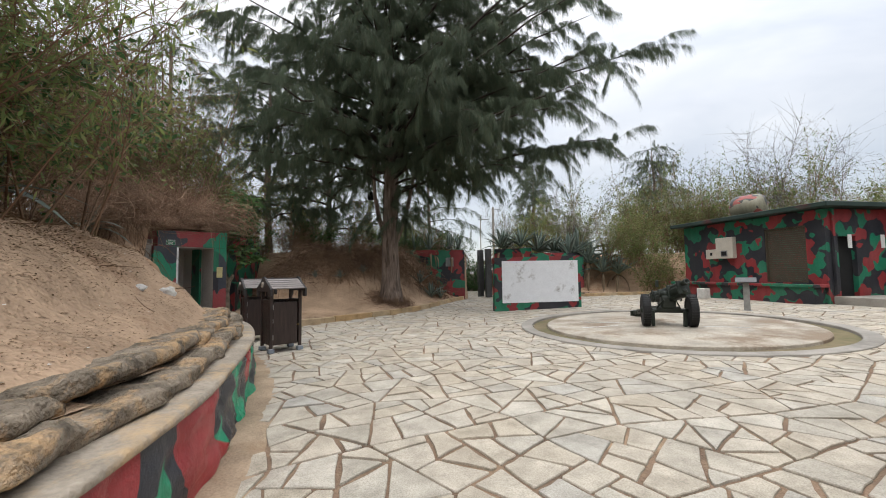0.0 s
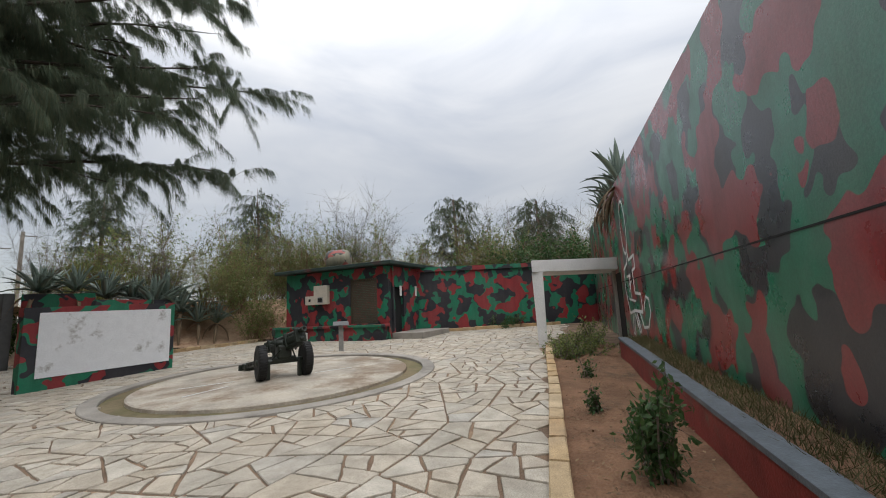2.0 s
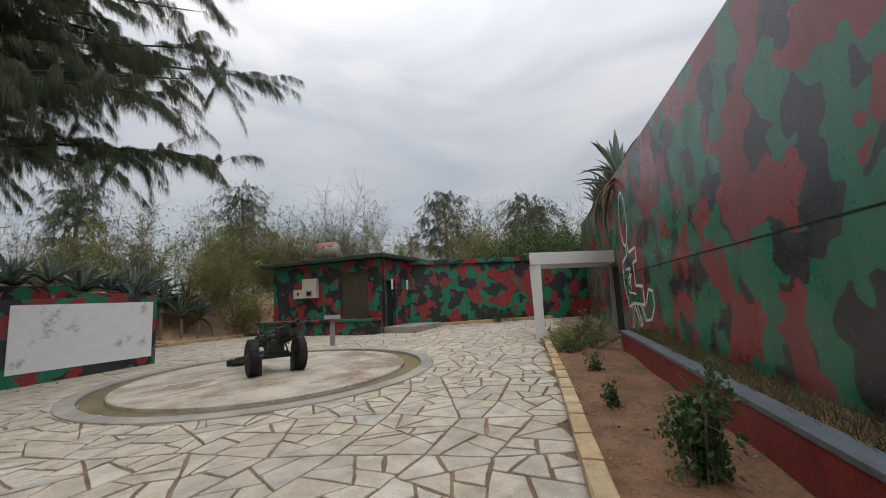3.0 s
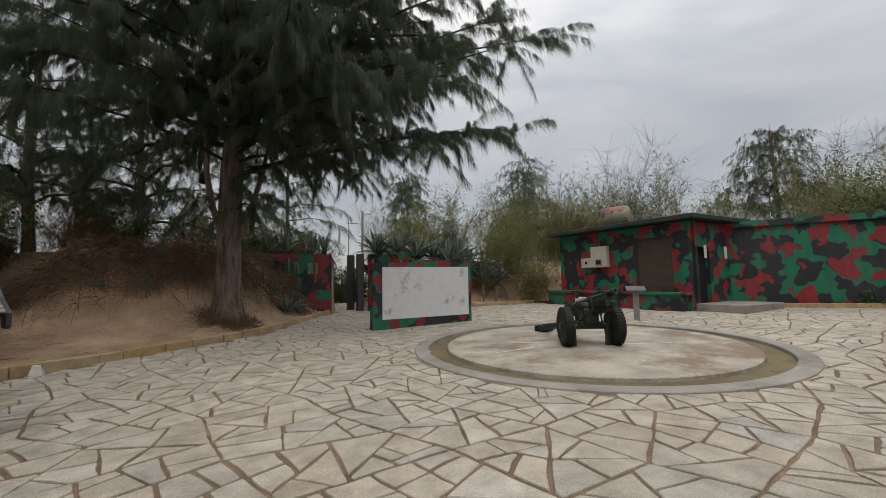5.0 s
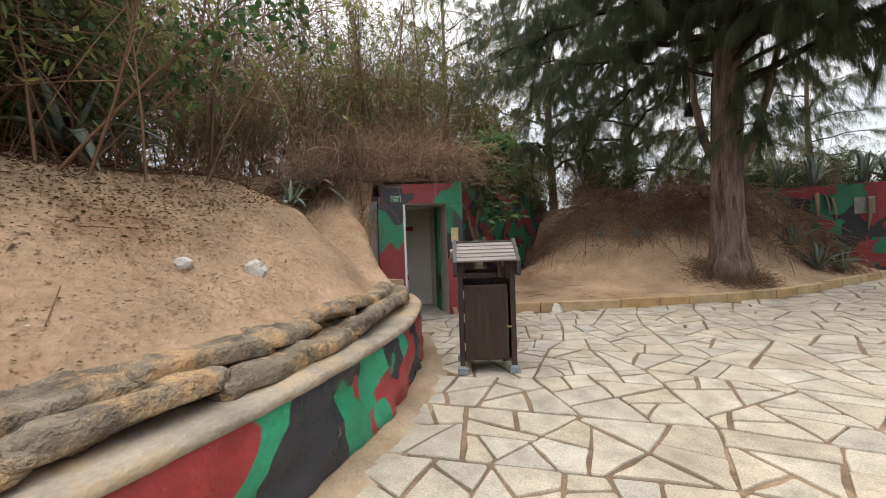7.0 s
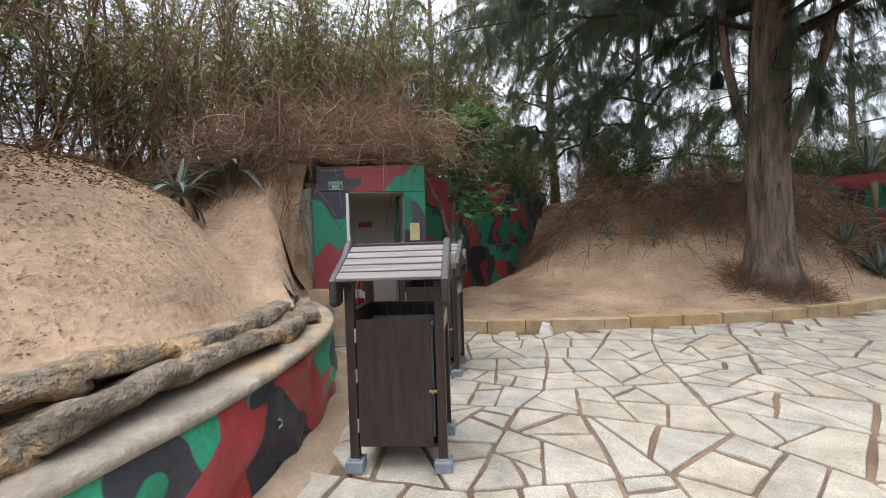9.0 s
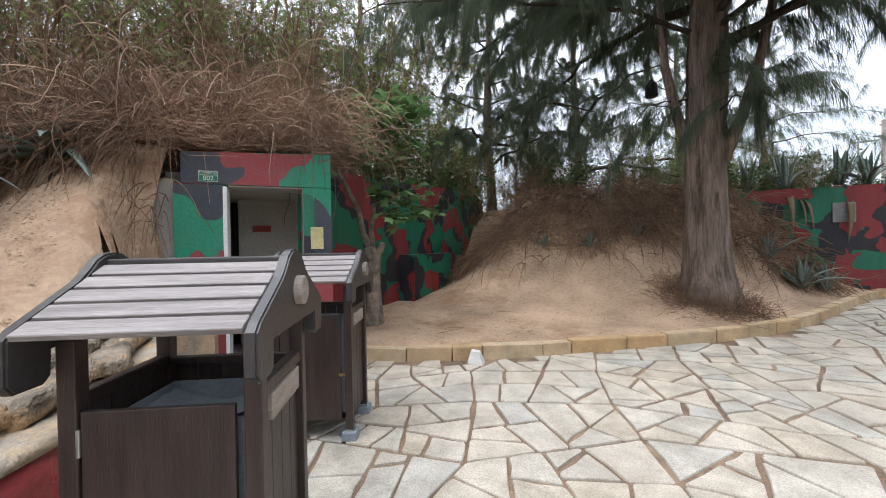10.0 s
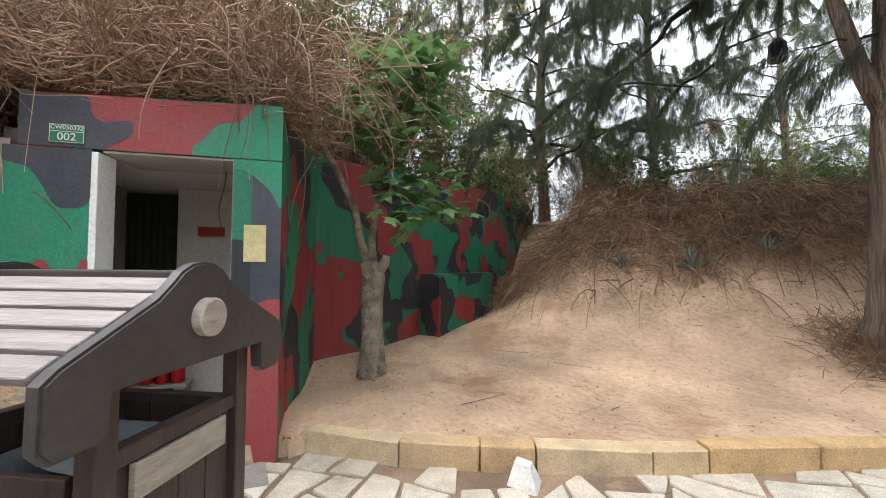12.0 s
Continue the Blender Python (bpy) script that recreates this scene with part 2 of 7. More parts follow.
M_SAND = simple("pale_sand_and_cement", (0.40, 0.30, 0.205), 0.95, vary=0.25, scale=2.2, grain=40, relief=0.8, dist=0.02, dirt=(0.30, 0.21, 0.135), dirt_at=0.55, spec=0.2)
M_BED = simple("planting_bed_soil", (0.22, 0.125, 0.075), 0.95, vary=0.3, scale=2.5, grain=35, relief=1.0, dist=0.03, dirt=(0.12, 0.08, 0.05), dirt_at=0.55, spec=0.2)
M_FIELD = simple("open_ground", (0.20, 0.16, 0.095), 0.95, vary=0.35, scale=0.25, grain=8, relief=0.6, dirt=(0.08, 0.09, 0.035), dirt_at=0.5, spec=0.2)
M_BAG = simple("old_cement_sandbag", (0.25, 0.205, 0.155), 0.92, vary=0.55, scale=5.0, grain=30, relief=1.0, dist=0.05, dirt=(0.50, 0.33, 0.18), dirt_at=0.50, spec=0.2)
M_WOOD = simple("dark_brown_painted_wood", (0.040, 0.026, 0.022), 0.42, vary=0.35, scale=4.0, grain=30, relief=0.25, stretch=(6, 6, 0.7), space="object")
M_GABLE = simple("charcoal_painted_wood", (0.042, 0.038, 0.037), 0.4, vary=0.2, scale=4.0, grain=40, relief=0.2, space="object", dirt=(0.2, 0.19, 0.18), dirt_at=0.7)
M_SLAT = simple("weathered_grey_wood", (0.25, 0.222, 0.21), 0.65, vary=0.3, scale=5.0, grain=40, relief=0.5, stretch=(0.5, 7, 7), space="object", dirt=(0.05, 0.045, 0.043), dirt_at=0.62)
M_PALEWOOD = simple("bleached_wood", (0.33, 0.28, 0.235), 0.7, vary=0.2, scale=7.0, grain=50, relief=0.5, stretch=(1, 1, 6), space="object", dirt=(0.15, 0.12, 0.1), dirt_at=0.62)
M_FOOT = simple("blue_grey_concrete_foot", (0.22, 0.25, 0.28), 0.7, vary=0.15, scale=10, space="object")
M_STEEL = simple("galvanised_steel", (0.52, 0.52, 0.52), 0.35, metal=1.0, vary=0.15, scale=10, relief=0.1, space="object")
M_BRASS = simple("brass_latch", (0.5, 0.36, 0.16), 0.35, metal=1.0, vary=0.15, scale=20, relief=0.1, space="object")
M_LINER = simple("grey_plastic_liner", (0.20, 0.225, 0.24), 0.5, vary=0.1, scale=5, relief=0.1, space="object")
M_GUN = simple("worn_olive_black_gun_paint", (0.020, 0.026, 0.019), 0.45, vary=0.35, scale=5, grain=40, relief=0.3, space="object", dirt=(0.06, 0.055, 0.045), dirt_at=0.66)
M_TYRE = simple("black_rubber_tyre", (0.016, 0.016, 0.016), 0.75, vary=0.2, scale=8, relief=0.3, space="object")
M_SHUTTER = simple("brown_roller_shutter", (0.085, 0.068, 0.046), 0.55, vary=0.12, scale=2, grain=40, relief=0.2)
M_BOX = simple("cream_meter_box", (0.55, 0.50, 0.42), 0.5, vary=0.08, scale=4, grain=60, relief=0.1)
# near-black for black parts, and put in for the shade of openings
M_DARK = simple("black_paint_and_void_shade", (0.008, 0.008, 0.008), 0.8, vary=0.2, relief=0.1)
M_GREYPOST = simple("grey_metal_post", (0.24, 0.235, 0.22), 0.5, vary=0.15, scale=8, relief=0.15)
M_GREYPLATE = simple("dull_dark_grey_plate", (0.10, 0.10, 0.10), 0.6, vary=0.15, scale=8, relief=0.15)
M_ROOF = simple("dark_green_black_roof_paint", (0.022, 0.040, 0.032), 0.6, vary=0.4, scale=1.2, grain=30, relief=0.3, dirt=(0.10, 0.02, 0.02), dirt_at=0.57)
M_SIGNGREEN = simple("green_enamel_plate", (0.02, 0.17, 0.09), 0.35, vary=0.1, scale=20, relief=0.05)
M_SIGNWHITE = simple("white_enamel", (0.75, 0.75, 0.73), 0.4, vary=0.05, scale=20, relief=0.05)
M_YELLOWPAPER = simple("faded_yellow_paper", (0.55, 0.48, 0.24), 0.8, vary=0.15, scale=12, relief=0.2)
M_GREYSIGN = simple("grey_metal_plate", (0.24, 0.245, 0.24), 0.4, vary=0.15, scale=9, relief=0.1)
M_EXTRED = simple("red_extinguisher_enamel", (0.42, 0.015, 0.012), 0.3, vary=0.1, scale=10, relief=0.05)
M_CURTAIN = simple("dark_green_curtain_cloth", (0.030, 0.032, 0.022), 0.9, vary=0.3, scale=6, relief=0.4)
M_BARK = simple("grey_brown_casuarina_bark", (0.235, 0.18, 0.145), 0.95, vary=0.4, scale=3.5, grain=14, relief=1.0, dist=0.07, stretch=(3.0, 3.0, 0.45), dirt=(0.07, 0.05, 0.036), dirt_at=0.52, spec=0.2)
M_BARK_PALE = simple("pale_knotty_bark", (0.24, 0.20, 0.155), 0.95, vary=0.4, scale=7, grain=30, relief=1.0, dist=0.03, dirt=(0.09, 0.075, 0.055), dirt_at=0.52, spec=0.2)
M_LIMB = simple("dark_limb_bark", (0.055, 0.043, 0.034), 0.95, vary=0.3, scale=6, relief=0.6, spec=0.2)
M_TWIG = leafy("dry_brown_twigs", [(0.17, 0.095, 0.055), (0.27, 0.165, 0.10), (0.12, 0.07, 0.045), (0.34, 0.23, 0.14)], 0.9, 0.05)
M_TWIG_GREY = leafy("grey_bare_twigs", [(0.13, 0.11, 0.09), (0.20, 0.17, 0.14), (0.09, 0.075, 0.06)], 0.9, 0.05)
M_VINE = leafy("straw_vines", [(0.34, 0.215, 0.14), (0.25, 0.145, 0.095), (0.44, 0.31, 0.21), (0.18, 0.105, 0.07)], 0.9, 0.1)
M_NEEDLE = leafy("casuarina_needles", [(0.078, 0.112, 0.070), (0.105, 0.142, 0.090), (0.140, 0.170, 0.102), (0.088, 0.125, 0.084), (0.175, 0.170, 0.10)], 0.7, 0.55)
M_LEAF_OLIVE = leafy("olive_shrub_leaves", [(0.15, 0.205, 0.065), (0.22, 0.265, 0.09), (0.115, 0.175, 0.058), (0.30, 0.31, 0.105), (0.175, 0.25, 0.083)], 0.6, 0.5)
M_LEAF_DARK = leafy("dark_green_leaves", [(0.052, 0.11, 0.034), (0.078, 0.15, 0.05), (0.04, 0.09, 0.03), (0.11, 0.18, 0.06)], 0.5, 0.4)
M_LEAF_FRESH = leafy("fresh_green_lobed_leaves", [(0.12, 0.235, 0.085), (0.17, 0.29, 0.115), (0.09, 0.18, 0.065), (0.22, 0.33, 0.14)], 0.5, 0.4)
M_LEAF_DRY = leafy("dry_leaf_litter", [(0.16, 0.095, 0.05), (0.24, 0.15, 0.08), (0.11, 0.065, 0.035), (0.30, 0.21, 0.12)], 0.9, 0.05)
M_GRASS = leafy("dull_grass_blades", [(0.09, 0.10, 0.035), (0.17, 0.15, 0.07), (0.06, 0.075, 0.025), (0.22, 0.18, 0.09)], 0.8, 0.2)
M_AGAVE = leafy("grey_green_agave", [(0.145, 0.195, 0.16), (0.19, 0.235, 0.195), (0.115, 0.16, 0.125)], 0.5, 0.05)
M_AGAVE_DRY = leafy("withered_agave_leaves", [(0.16, 0.11, 0.07), (0.22, 0.16, 0.10), (0.10, 0.07, 0.045)], 0.9, 0.03)
M_STONEWHITE = simple("white_broken_stone", (0.62, 0.60, 0.56), 0.7, vary=0.15, scale=9, relief=0.4)
M_INNER = simple("pale_inner_plaster", (0.66, 0.62, 0.55), 0.8, vary=0.08, scale=2, grain=40, relief=0.2, dirt=(0.45, 0.40, 0.33), dirt_at=0.6)
# the room's plaster again, with the shade of its depth put into the colour
M_INNER_SHADED = simple("inner_plaster_with_shade", (0.12, 0.11, 0.10), 0.9, vary=0.15, scale=2, relief=0.2)
M_TANK = camo("camouflage_paint_tank", 1.6, (1, 1, 1), 2.2, rough=0.5, cols=((0.05, 0.05, 0.045), (0.24, 0.22, 0.15), (0.30, 0.06, 0.045)))


def painted(name, col, rough=0.5):
    """Weathered wall paint: chips, runs and grime over one colour."""
    m, nt, b = nodes_of(name, rough, 0.0, 0.5)
    v = coords(nt)
    big, fine = tex(nt, "ShaderNodeTexNoise", 2.2, v, Detail=6.0, Roughness=0.65), tex(nt, "ShaderNodeTexNoise", 34.0, v, Detail=6.0, Roughness=0.75)
    c = mix(nt, "MIX", ramp(nt, big.outputs["Fac"], [(0.4, (0, 0, 0)), (0.8, (0.35, 0.35, 0.35))]).outputs["Color"], col, (0.15, 0.14, 0.13))
    c = mix(nt, "MULTIPLY", 0.9, c, ramp(nt, fine.outputs["Fac"], [(0.3, (0.7, 0.7, 0.7)), (0.65, (1.1, 1.1, 1.1))]).outputs["Color"])
    chip = tex(nt, "ShaderNodeTexNoise", 9.0, v, Detail=9.0, Roughness=0.75)
    c = mix(nt, "MIX", ramp(nt, chip.outputs["Fac"], [(0.70, (0, 0, 0)), (0.72, (1, 1, 1))]).outputs["Color"], c, (0.40, 0.38, 0.34))
    nt.links.new(c, b.inputs["Base Color"])
    bump(nt, b, fine.outputs["Fac"], 0.5, 0.015)
    return m


M_P_RED, M_P_GREEN, M_P_BLACK = painted("dull_red_wall_paint", (0.29, 0.034, 0.039)), painted("deep_green_wall_paint", (0.008, 0.23, 0.125)), painted("blue_black_wall_paint", (0.032, 0.037, 0.052))

# ---- mesh helpers ----
def mesh_object(name, bm, mat, smooth=False):
    me = bpy.data.meshes.new(name)
    bm.normal_update()
    bm.to_mesh(me)
    bm.free()
    me.materials.append(mat)
    if smooth:
        me.shade_smooth()
    return new(name, me)


def part(name, bm, mat, parent, label="", smooth=False):
    ob = mesh_object(name, bm, mat, smooth)
    ob.parent = parent
    return tagged(ob, label)


def array_object(name, verts, faces, mat, parent=None, smooth=False):
    """One mesh from numpy arrays of vertices and of faces with one vertex count."""
    me = bpy.data.meshes.new(name)
    verts, faces = np.asarray(verts, np.float32), np.asarray(faces, np.int32)
    k = faces.shape[1]
    me.vertices.add(len(verts))
    me.vertices.foreach_set("co", verts.ravel())
    me.loops.add(faces.size)
    me.loops.foreach_set("vertex_index", faces.ravel())
    me.polygons.add(len(faces))
    me.polygons.foreach_set("loop_start", np.arange(len(faces), dtype=np.int32) * k)
    me.update(calc_edges=True)
    me.materials.append(mat)
    if smooth:
        me.shade_smooth()
    ob = new(name, me)
    ob.parent = parent
    return ob


def block(bm, size, at=(0, 0, 0), rz=0.0, bevel=0.0, m=None):
    """A box of that size with its centre at that place, edges rounded by bevel."""
    mm = (m if m is not None else Matrix.Identity(4)) @ pose(*at, 0, 0, rz) @ Matrix.Diagonal((*size, 1))
    got = bmesh.ops.create_cube(bm, size=1.0, matrix=mm)
    if bevel:
        edges = {e for v in got["verts"] for e in v.link_edges}
        bmesh.ops.bevel(bm, geom=list(edges), offset=bevel, segments=2, affect="EDGES", profile=0.5)
    return bm


def one_block(size, at=(0, 0, 0), rz=0.0, bevel=0.0, m=None):
    return block(bmesh.new(), size, at, rz, bevel, m)


def prism(poly, z0, z1, bm=None):
    """An upright solid over a plan polygon."""
    bm = bm or bmesh.new()
    lo = [bm.verts.new((x, y, z0)) for x, y in poly]
    hi = [bm.verts.new((x, y, z1)) for x, y in poly]
    n = len(poly)
    for k in range(n):
        bm.faces.new((lo[k], lo[(k + 1) % n], hi[(k + 1) % n], hi[k]))
    bm.faces.new(hi)
    bm.faces.new(lo[::-1])
    bmesh.ops.recalc_face_normals(bm, faces=bm.faces)
    return bm


def wall_between(a, b, thick, z0, z1, z1b=None, side=1.0):
    """A straight wall from a to b whose seen face lies on the line; its body stands to the line's left (side 1) or right (-1)."""
    a, b = Vector(a), Vector(b)
    d = (b - a).normalized()
    n = Vector((-d.y, d.x)) * thick * side
    bm = bmesh.new()
    q = [a, b, b + n, a + n]
    tops = [z1, z1b or z1, z1b or z1, z1]
    lo = [bm.verts.new((p.x, p.y, z0)) for p in q]
    hi = [bm.verts.new((p.x, p.y, z)) for p, z in zip(q, tops)]
    for k in range(4):
        bm.faces.new((lo[k], lo[(k + 1) % 4], hi[(k + 1) % 4], hi[k]))
    bm.faces.new(hi)
    bm.faces.new(lo[::-1])
    bmesh.ops.recalc_face_normals(bm, faces=bm.faces)
    return bm


def tube(bm, pts, radii, sides=8):
    """A tapered tube through the points."""
    rings = []
    for k, p in enumerate(pts):
        p = Vector(p)
        d = (Vector(pts[min(k + 1, len(pts) - 1)]) - Vector(pts[max(k - 1, 0)])).normalized()
        u = d.orthogonal().normalized() if k == 0 else (u - d * u.dot(d)).normalized()
        w = d.cross(u)
        rings.append([bm.verts.new(p + radii[k] * (math.cos(a) * u + math.sin(a) * w)) for a in [2 * math.pi * s / sides for s in range(sides)]])
    for r0, r1 in zip(rings, rings[1:]):
        for s in range(sides):
            bm.faces.new((r0[s], r0[(s + 1) % sides], r1[(s + 1) % sides], r1[s]))
    bm.faces.new(rings[0][::-1])
    bm.faces.new(rings[-1])
    return bm


def lathe(bm, profile, sides=24, m=None):
    """A body turned round the x axis: profile of (x, radius)."""
    m = m if m is not None else Matrix.Identity(4)
    rings = [[bm.verts.new(m @ Vector((x, r * math.cos(2 * math.pi * s / sides), r * math.sin(2 * math.pi * s / sides)))) for s in range(sides)] for x, r in profile]
    for r0, r1 in zip(rings, rings[1:]):
        for s in range(sides):
            bm.faces.new((r0[s], r0[(s + 1) % sides], r1[(s + 1) % sides], r1[s]))
    bm.faces.new(rings[0][::-1])
    bm.faces.new(rings[-1])
    bmesh.ops.recalc_face_normals(bm, faces=bm.faces)
    return bm


def smooth_line(pts, step=0.25):
    """A Catmull-Rom curve through plan points, at even steps."""
    p = [Vector(q) for q in pts]
    p = [2 * p[0] - p[1]] + p + [2 * p[-1] - p[-2]]
    dense = []
    for k in range(1, len(p) - 2):
        for s in range(24):
            u = s / 24
            a, b, c, d = p[k - 1], p[k], p[k + 1], p[k + 2]
            dense.append(0.5 * (2 * b + (c - a) * u + (2 * a - 5 * b + 4 * c - d) * u * u + (3 * b - a - 3 * c + d) * u ** 3))
    dense.append(p[-2])
    out, left = [dense[0]], step
    for a, b in zip(dense, dense[1:]):
        seg = (b - a).length
        while seg >= left and seg > 0:
            a = a + (b - a) * (left / seg)
            seg = (b - a).length
            out.append(a)
            left = step
        left -= seg
    return out


def gz(x, y):
    """Height of the paved yard, which rises gently to the east."""
    return 0.0194 * max(-14.0, min(x, 26.0)) + 0.0052 * max(-14.0, min(y, 34.0))


def poly_dist(px, py, line):
    """Least distance of grid points to a plan line."""
    best = np.full(px.shape, 1e9)
    for a, b in zip(line, line[1:]):
        dx, dy = b[0] - a[0], b[1] - a[1]
        t = np.clip(((px - a[0]) * dx + (py - a[1]) * dy) / (dx * dx + dy * dy + 1e-12), 0, 1)
        best = np.minimum(best, np.hypot(px - a[0] - t * dx, py - a[1] - t * dy))
    return best


def inside(px, py, poly):
    r = np.zeros(px.shape, bool)
    n = len(poly)
    for k in range(n):
        x0, y0, x1, y1 = poly[k][0], poly[k][1], poly[(k + 1) % n][0], poly[(k + 1) % n][1]
        if y0 == y1:
            continue
        hit = ((y0 > py) != (y1 > py)) & (px < (x1 - x0) * (py - y0) / (y1 - y0) + x0)
        r ^= hit
    return r


def ss(x, a, b):
    t = np.clip((x - a) / (b - a), 0, 1)
    return t * t * (3 - 2 * t)


def rough_field(px, py, scale, seed):
    """Smooth random relief over the plan."""
    rng = np.random.RandomState(seed)
    z = np.zeros(px.shape)
    for k in range(7):
        a, f = rng.rand() * 6.28, scale * (0.6 + 1.8 * rng.rand())
        z += np.sin((px * math.cos(a) + py * math.sin(a)) * f + rng.rand() * 6.28) / 7
    return z


# ---- plan ----
PARAPET = smooth_line([(-1.05, -7), (-1.1, -3), (-1.25, 0), (-1.45, 1.6), (-1.68, 2.9), (-1.97, 3.85), (-2.45, 5.22), (-2.83, 6.08), (-3.26, 6.88), (-3.6, 7.38), (-4.05, 7.9), (-4.5, 8.32), (-5.1, 8.72), (-5.8, 9.0), (-6.6, 9.2)], 0.25)
KERB_WEST = smooth_line([(-5.86, 11.08), (-5.2, 11.42), (-4.53, 11.9), (-3.87, 12.4), (-3.17, 13.1), (-2.22, 14.05), (-1.45, 15.0), (-0.75, 16.2), (-0.1, 18.0), (0.55, 19.8), (1.1, 20.95)], 0.2)
DOOR_A, DOOR_B = Vector((-6.53, 9.80)), Vector((-6.06, 10.57))
FRONT_L, FRONT_R = Vector((-6.87, 9.24)), Vector((-5.885, 10.865))
SIDE_END, FLANK_END = Vector((-7.6, 12.1)), Vector((-8.1, 16.9))
CIRCLE, RIM = Vector((5.46, 9.80)), 3.46
HIGH_A, HIGH_B = Vector((2.3, 0.122)), Vector((21.2, 6.775))
HIGH_D = (HIGH_B - HIGH_A).normalized()
HIGH_N = Vector((-HIGH_D.y, HIGH_D.x))
KERB_EAST = smooth_line([(1.55, 1.92), (3.12, 2.53), (4.6, 3.09), (6.2, 3.70), (7.77, 4.33), (9.68, 5.10), (11.3, 5.72)], 0.2)
HUT_L, HUT_R = Vector((11.50, 18.95)), Vector((12.57, 13.1))

# ---- ground, one sheet to the horizon, under the paving ----
xs = np.unique(np.concatenate([np.linspace(-600, -20, 12), np.linspace(-20, 40, 61), np.linspace(40, 600, 12)]))
ys = np.unique(np.concatenate([np.linspace(-600, -20, 12), np.linspace(-20, 45, 66), np.linspace(45, 600, 12)]))
gx, gy = np.meshgrid(xs, ys)
gzz = 0.0194 * np.clip(gx, -14, 26) + 0.0052 * np.clip(gy, -14, 34) - 0.035
idx = np.arange(gx.size).reshape(gx.shape)
quads = np.stack([idx[:-1, :-1], idx[:-1, 1:], idx[1:, 1:], idx[1:, :-1]], -1).reshape(-1, 4)
ground = array_object("ground", np.stack([gx, gy, gzz], -1).reshape(-1, 3), quads, M_FIELD)
tagged(ground, "open ground of dry earth and dull grass reaching the horizon", "ground", kind="structure")
# bed of the paving: earth joints between the stones
jx, jy = np.meshgrid(np.arange(-9, 22.1, 0.5), np.arange(-9, 32.1, 0.5))
jz = 0.0194 * jx + 0.0052 * jy - 0.014
idx = np.arange(jx.size).reshape(jx.shape)
quads = np.stack([idx[:-1, :-1], idx[:-1, 1:], idx[1:, 1:], idx[1:, :-1]], -1).reshape(-1, 4)
mid = (jx[:-1, :-1] + 0.25, jy[:-1, :-1] + 0.25)
keep = (np.hypot(mid[0] - CIRCLE.x, mid[1] - CIRCLE.y) > RIM - 0.1 + 0.4).reshape(-1)
bedding = array_object("pavement", np.stack([jx, jy, jz], -1).reshape(-1, 3), quads[keep], M_MORTAR)
tagged(bedding, "yard of irregular cream stone paving with earthy brown joints", "pavement", kind="structure")
ring = bmesh.new()
rr, segs = [(RIM + 0.75, -0.0135), (RIM - 0.2, -0.0135)], 96
vs = [[ring.verts.new((CIRCLE.x + r * math.cos(a), CIRCLE.y + r * math.sin(a), gz(CIRCLE.x + r * math.cos(a), CIRCLE.y + r * math.sin(a)) + h)) for r, h in rr] for a in [2 * math.pi * k / segs for k in range(segs)]]
for k in range(segs):
    ring.faces.new((vs[k][0], vs[(k + 1) % segs][0], vs[(k + 1) % segs][1], vs[k][1]))
part("joint_ring", ring, M_MORTAR, bedding)

# ---- earth banks of the west side: slope behind the parapet, bunker roof, sandy mound ----
COURT = [(p.x, p.y) for p in PARAPET] + [(-6.87, 9.24), (-5.885, 10.865)] + [(p.x + 0.14, p.y - 0.14) for p in KERB_WEST] + [(1.3, 21.3), (1.3, 60), (60, 60), (60, -40), (-1.0, -40)]
COURT_LINE = [(p.x, p.y) for p in PARAPET] + [(-6.87, 9.24), (-5.885, 10.865)] + [(p.x - 0.05, p.y + 0.05) for p in KERB_WEST] + [(1.3, 21.3), (1.3, 60), (60, 60), (60, -40), (-1.0, -40)]
BLOCK = [(-6.87, 9.24), (-5.885, 10.865), (-7.6, 12.1), (-8.1, 16.9), (-24, 21), (-24, 4.0), (-9.5, 8.0)]
CREST = [(-7.9, 16.9), (-5.8, 17.2), (-4.0, 17.8), (-2.2, 19.3), (-0.2, 20.9)]


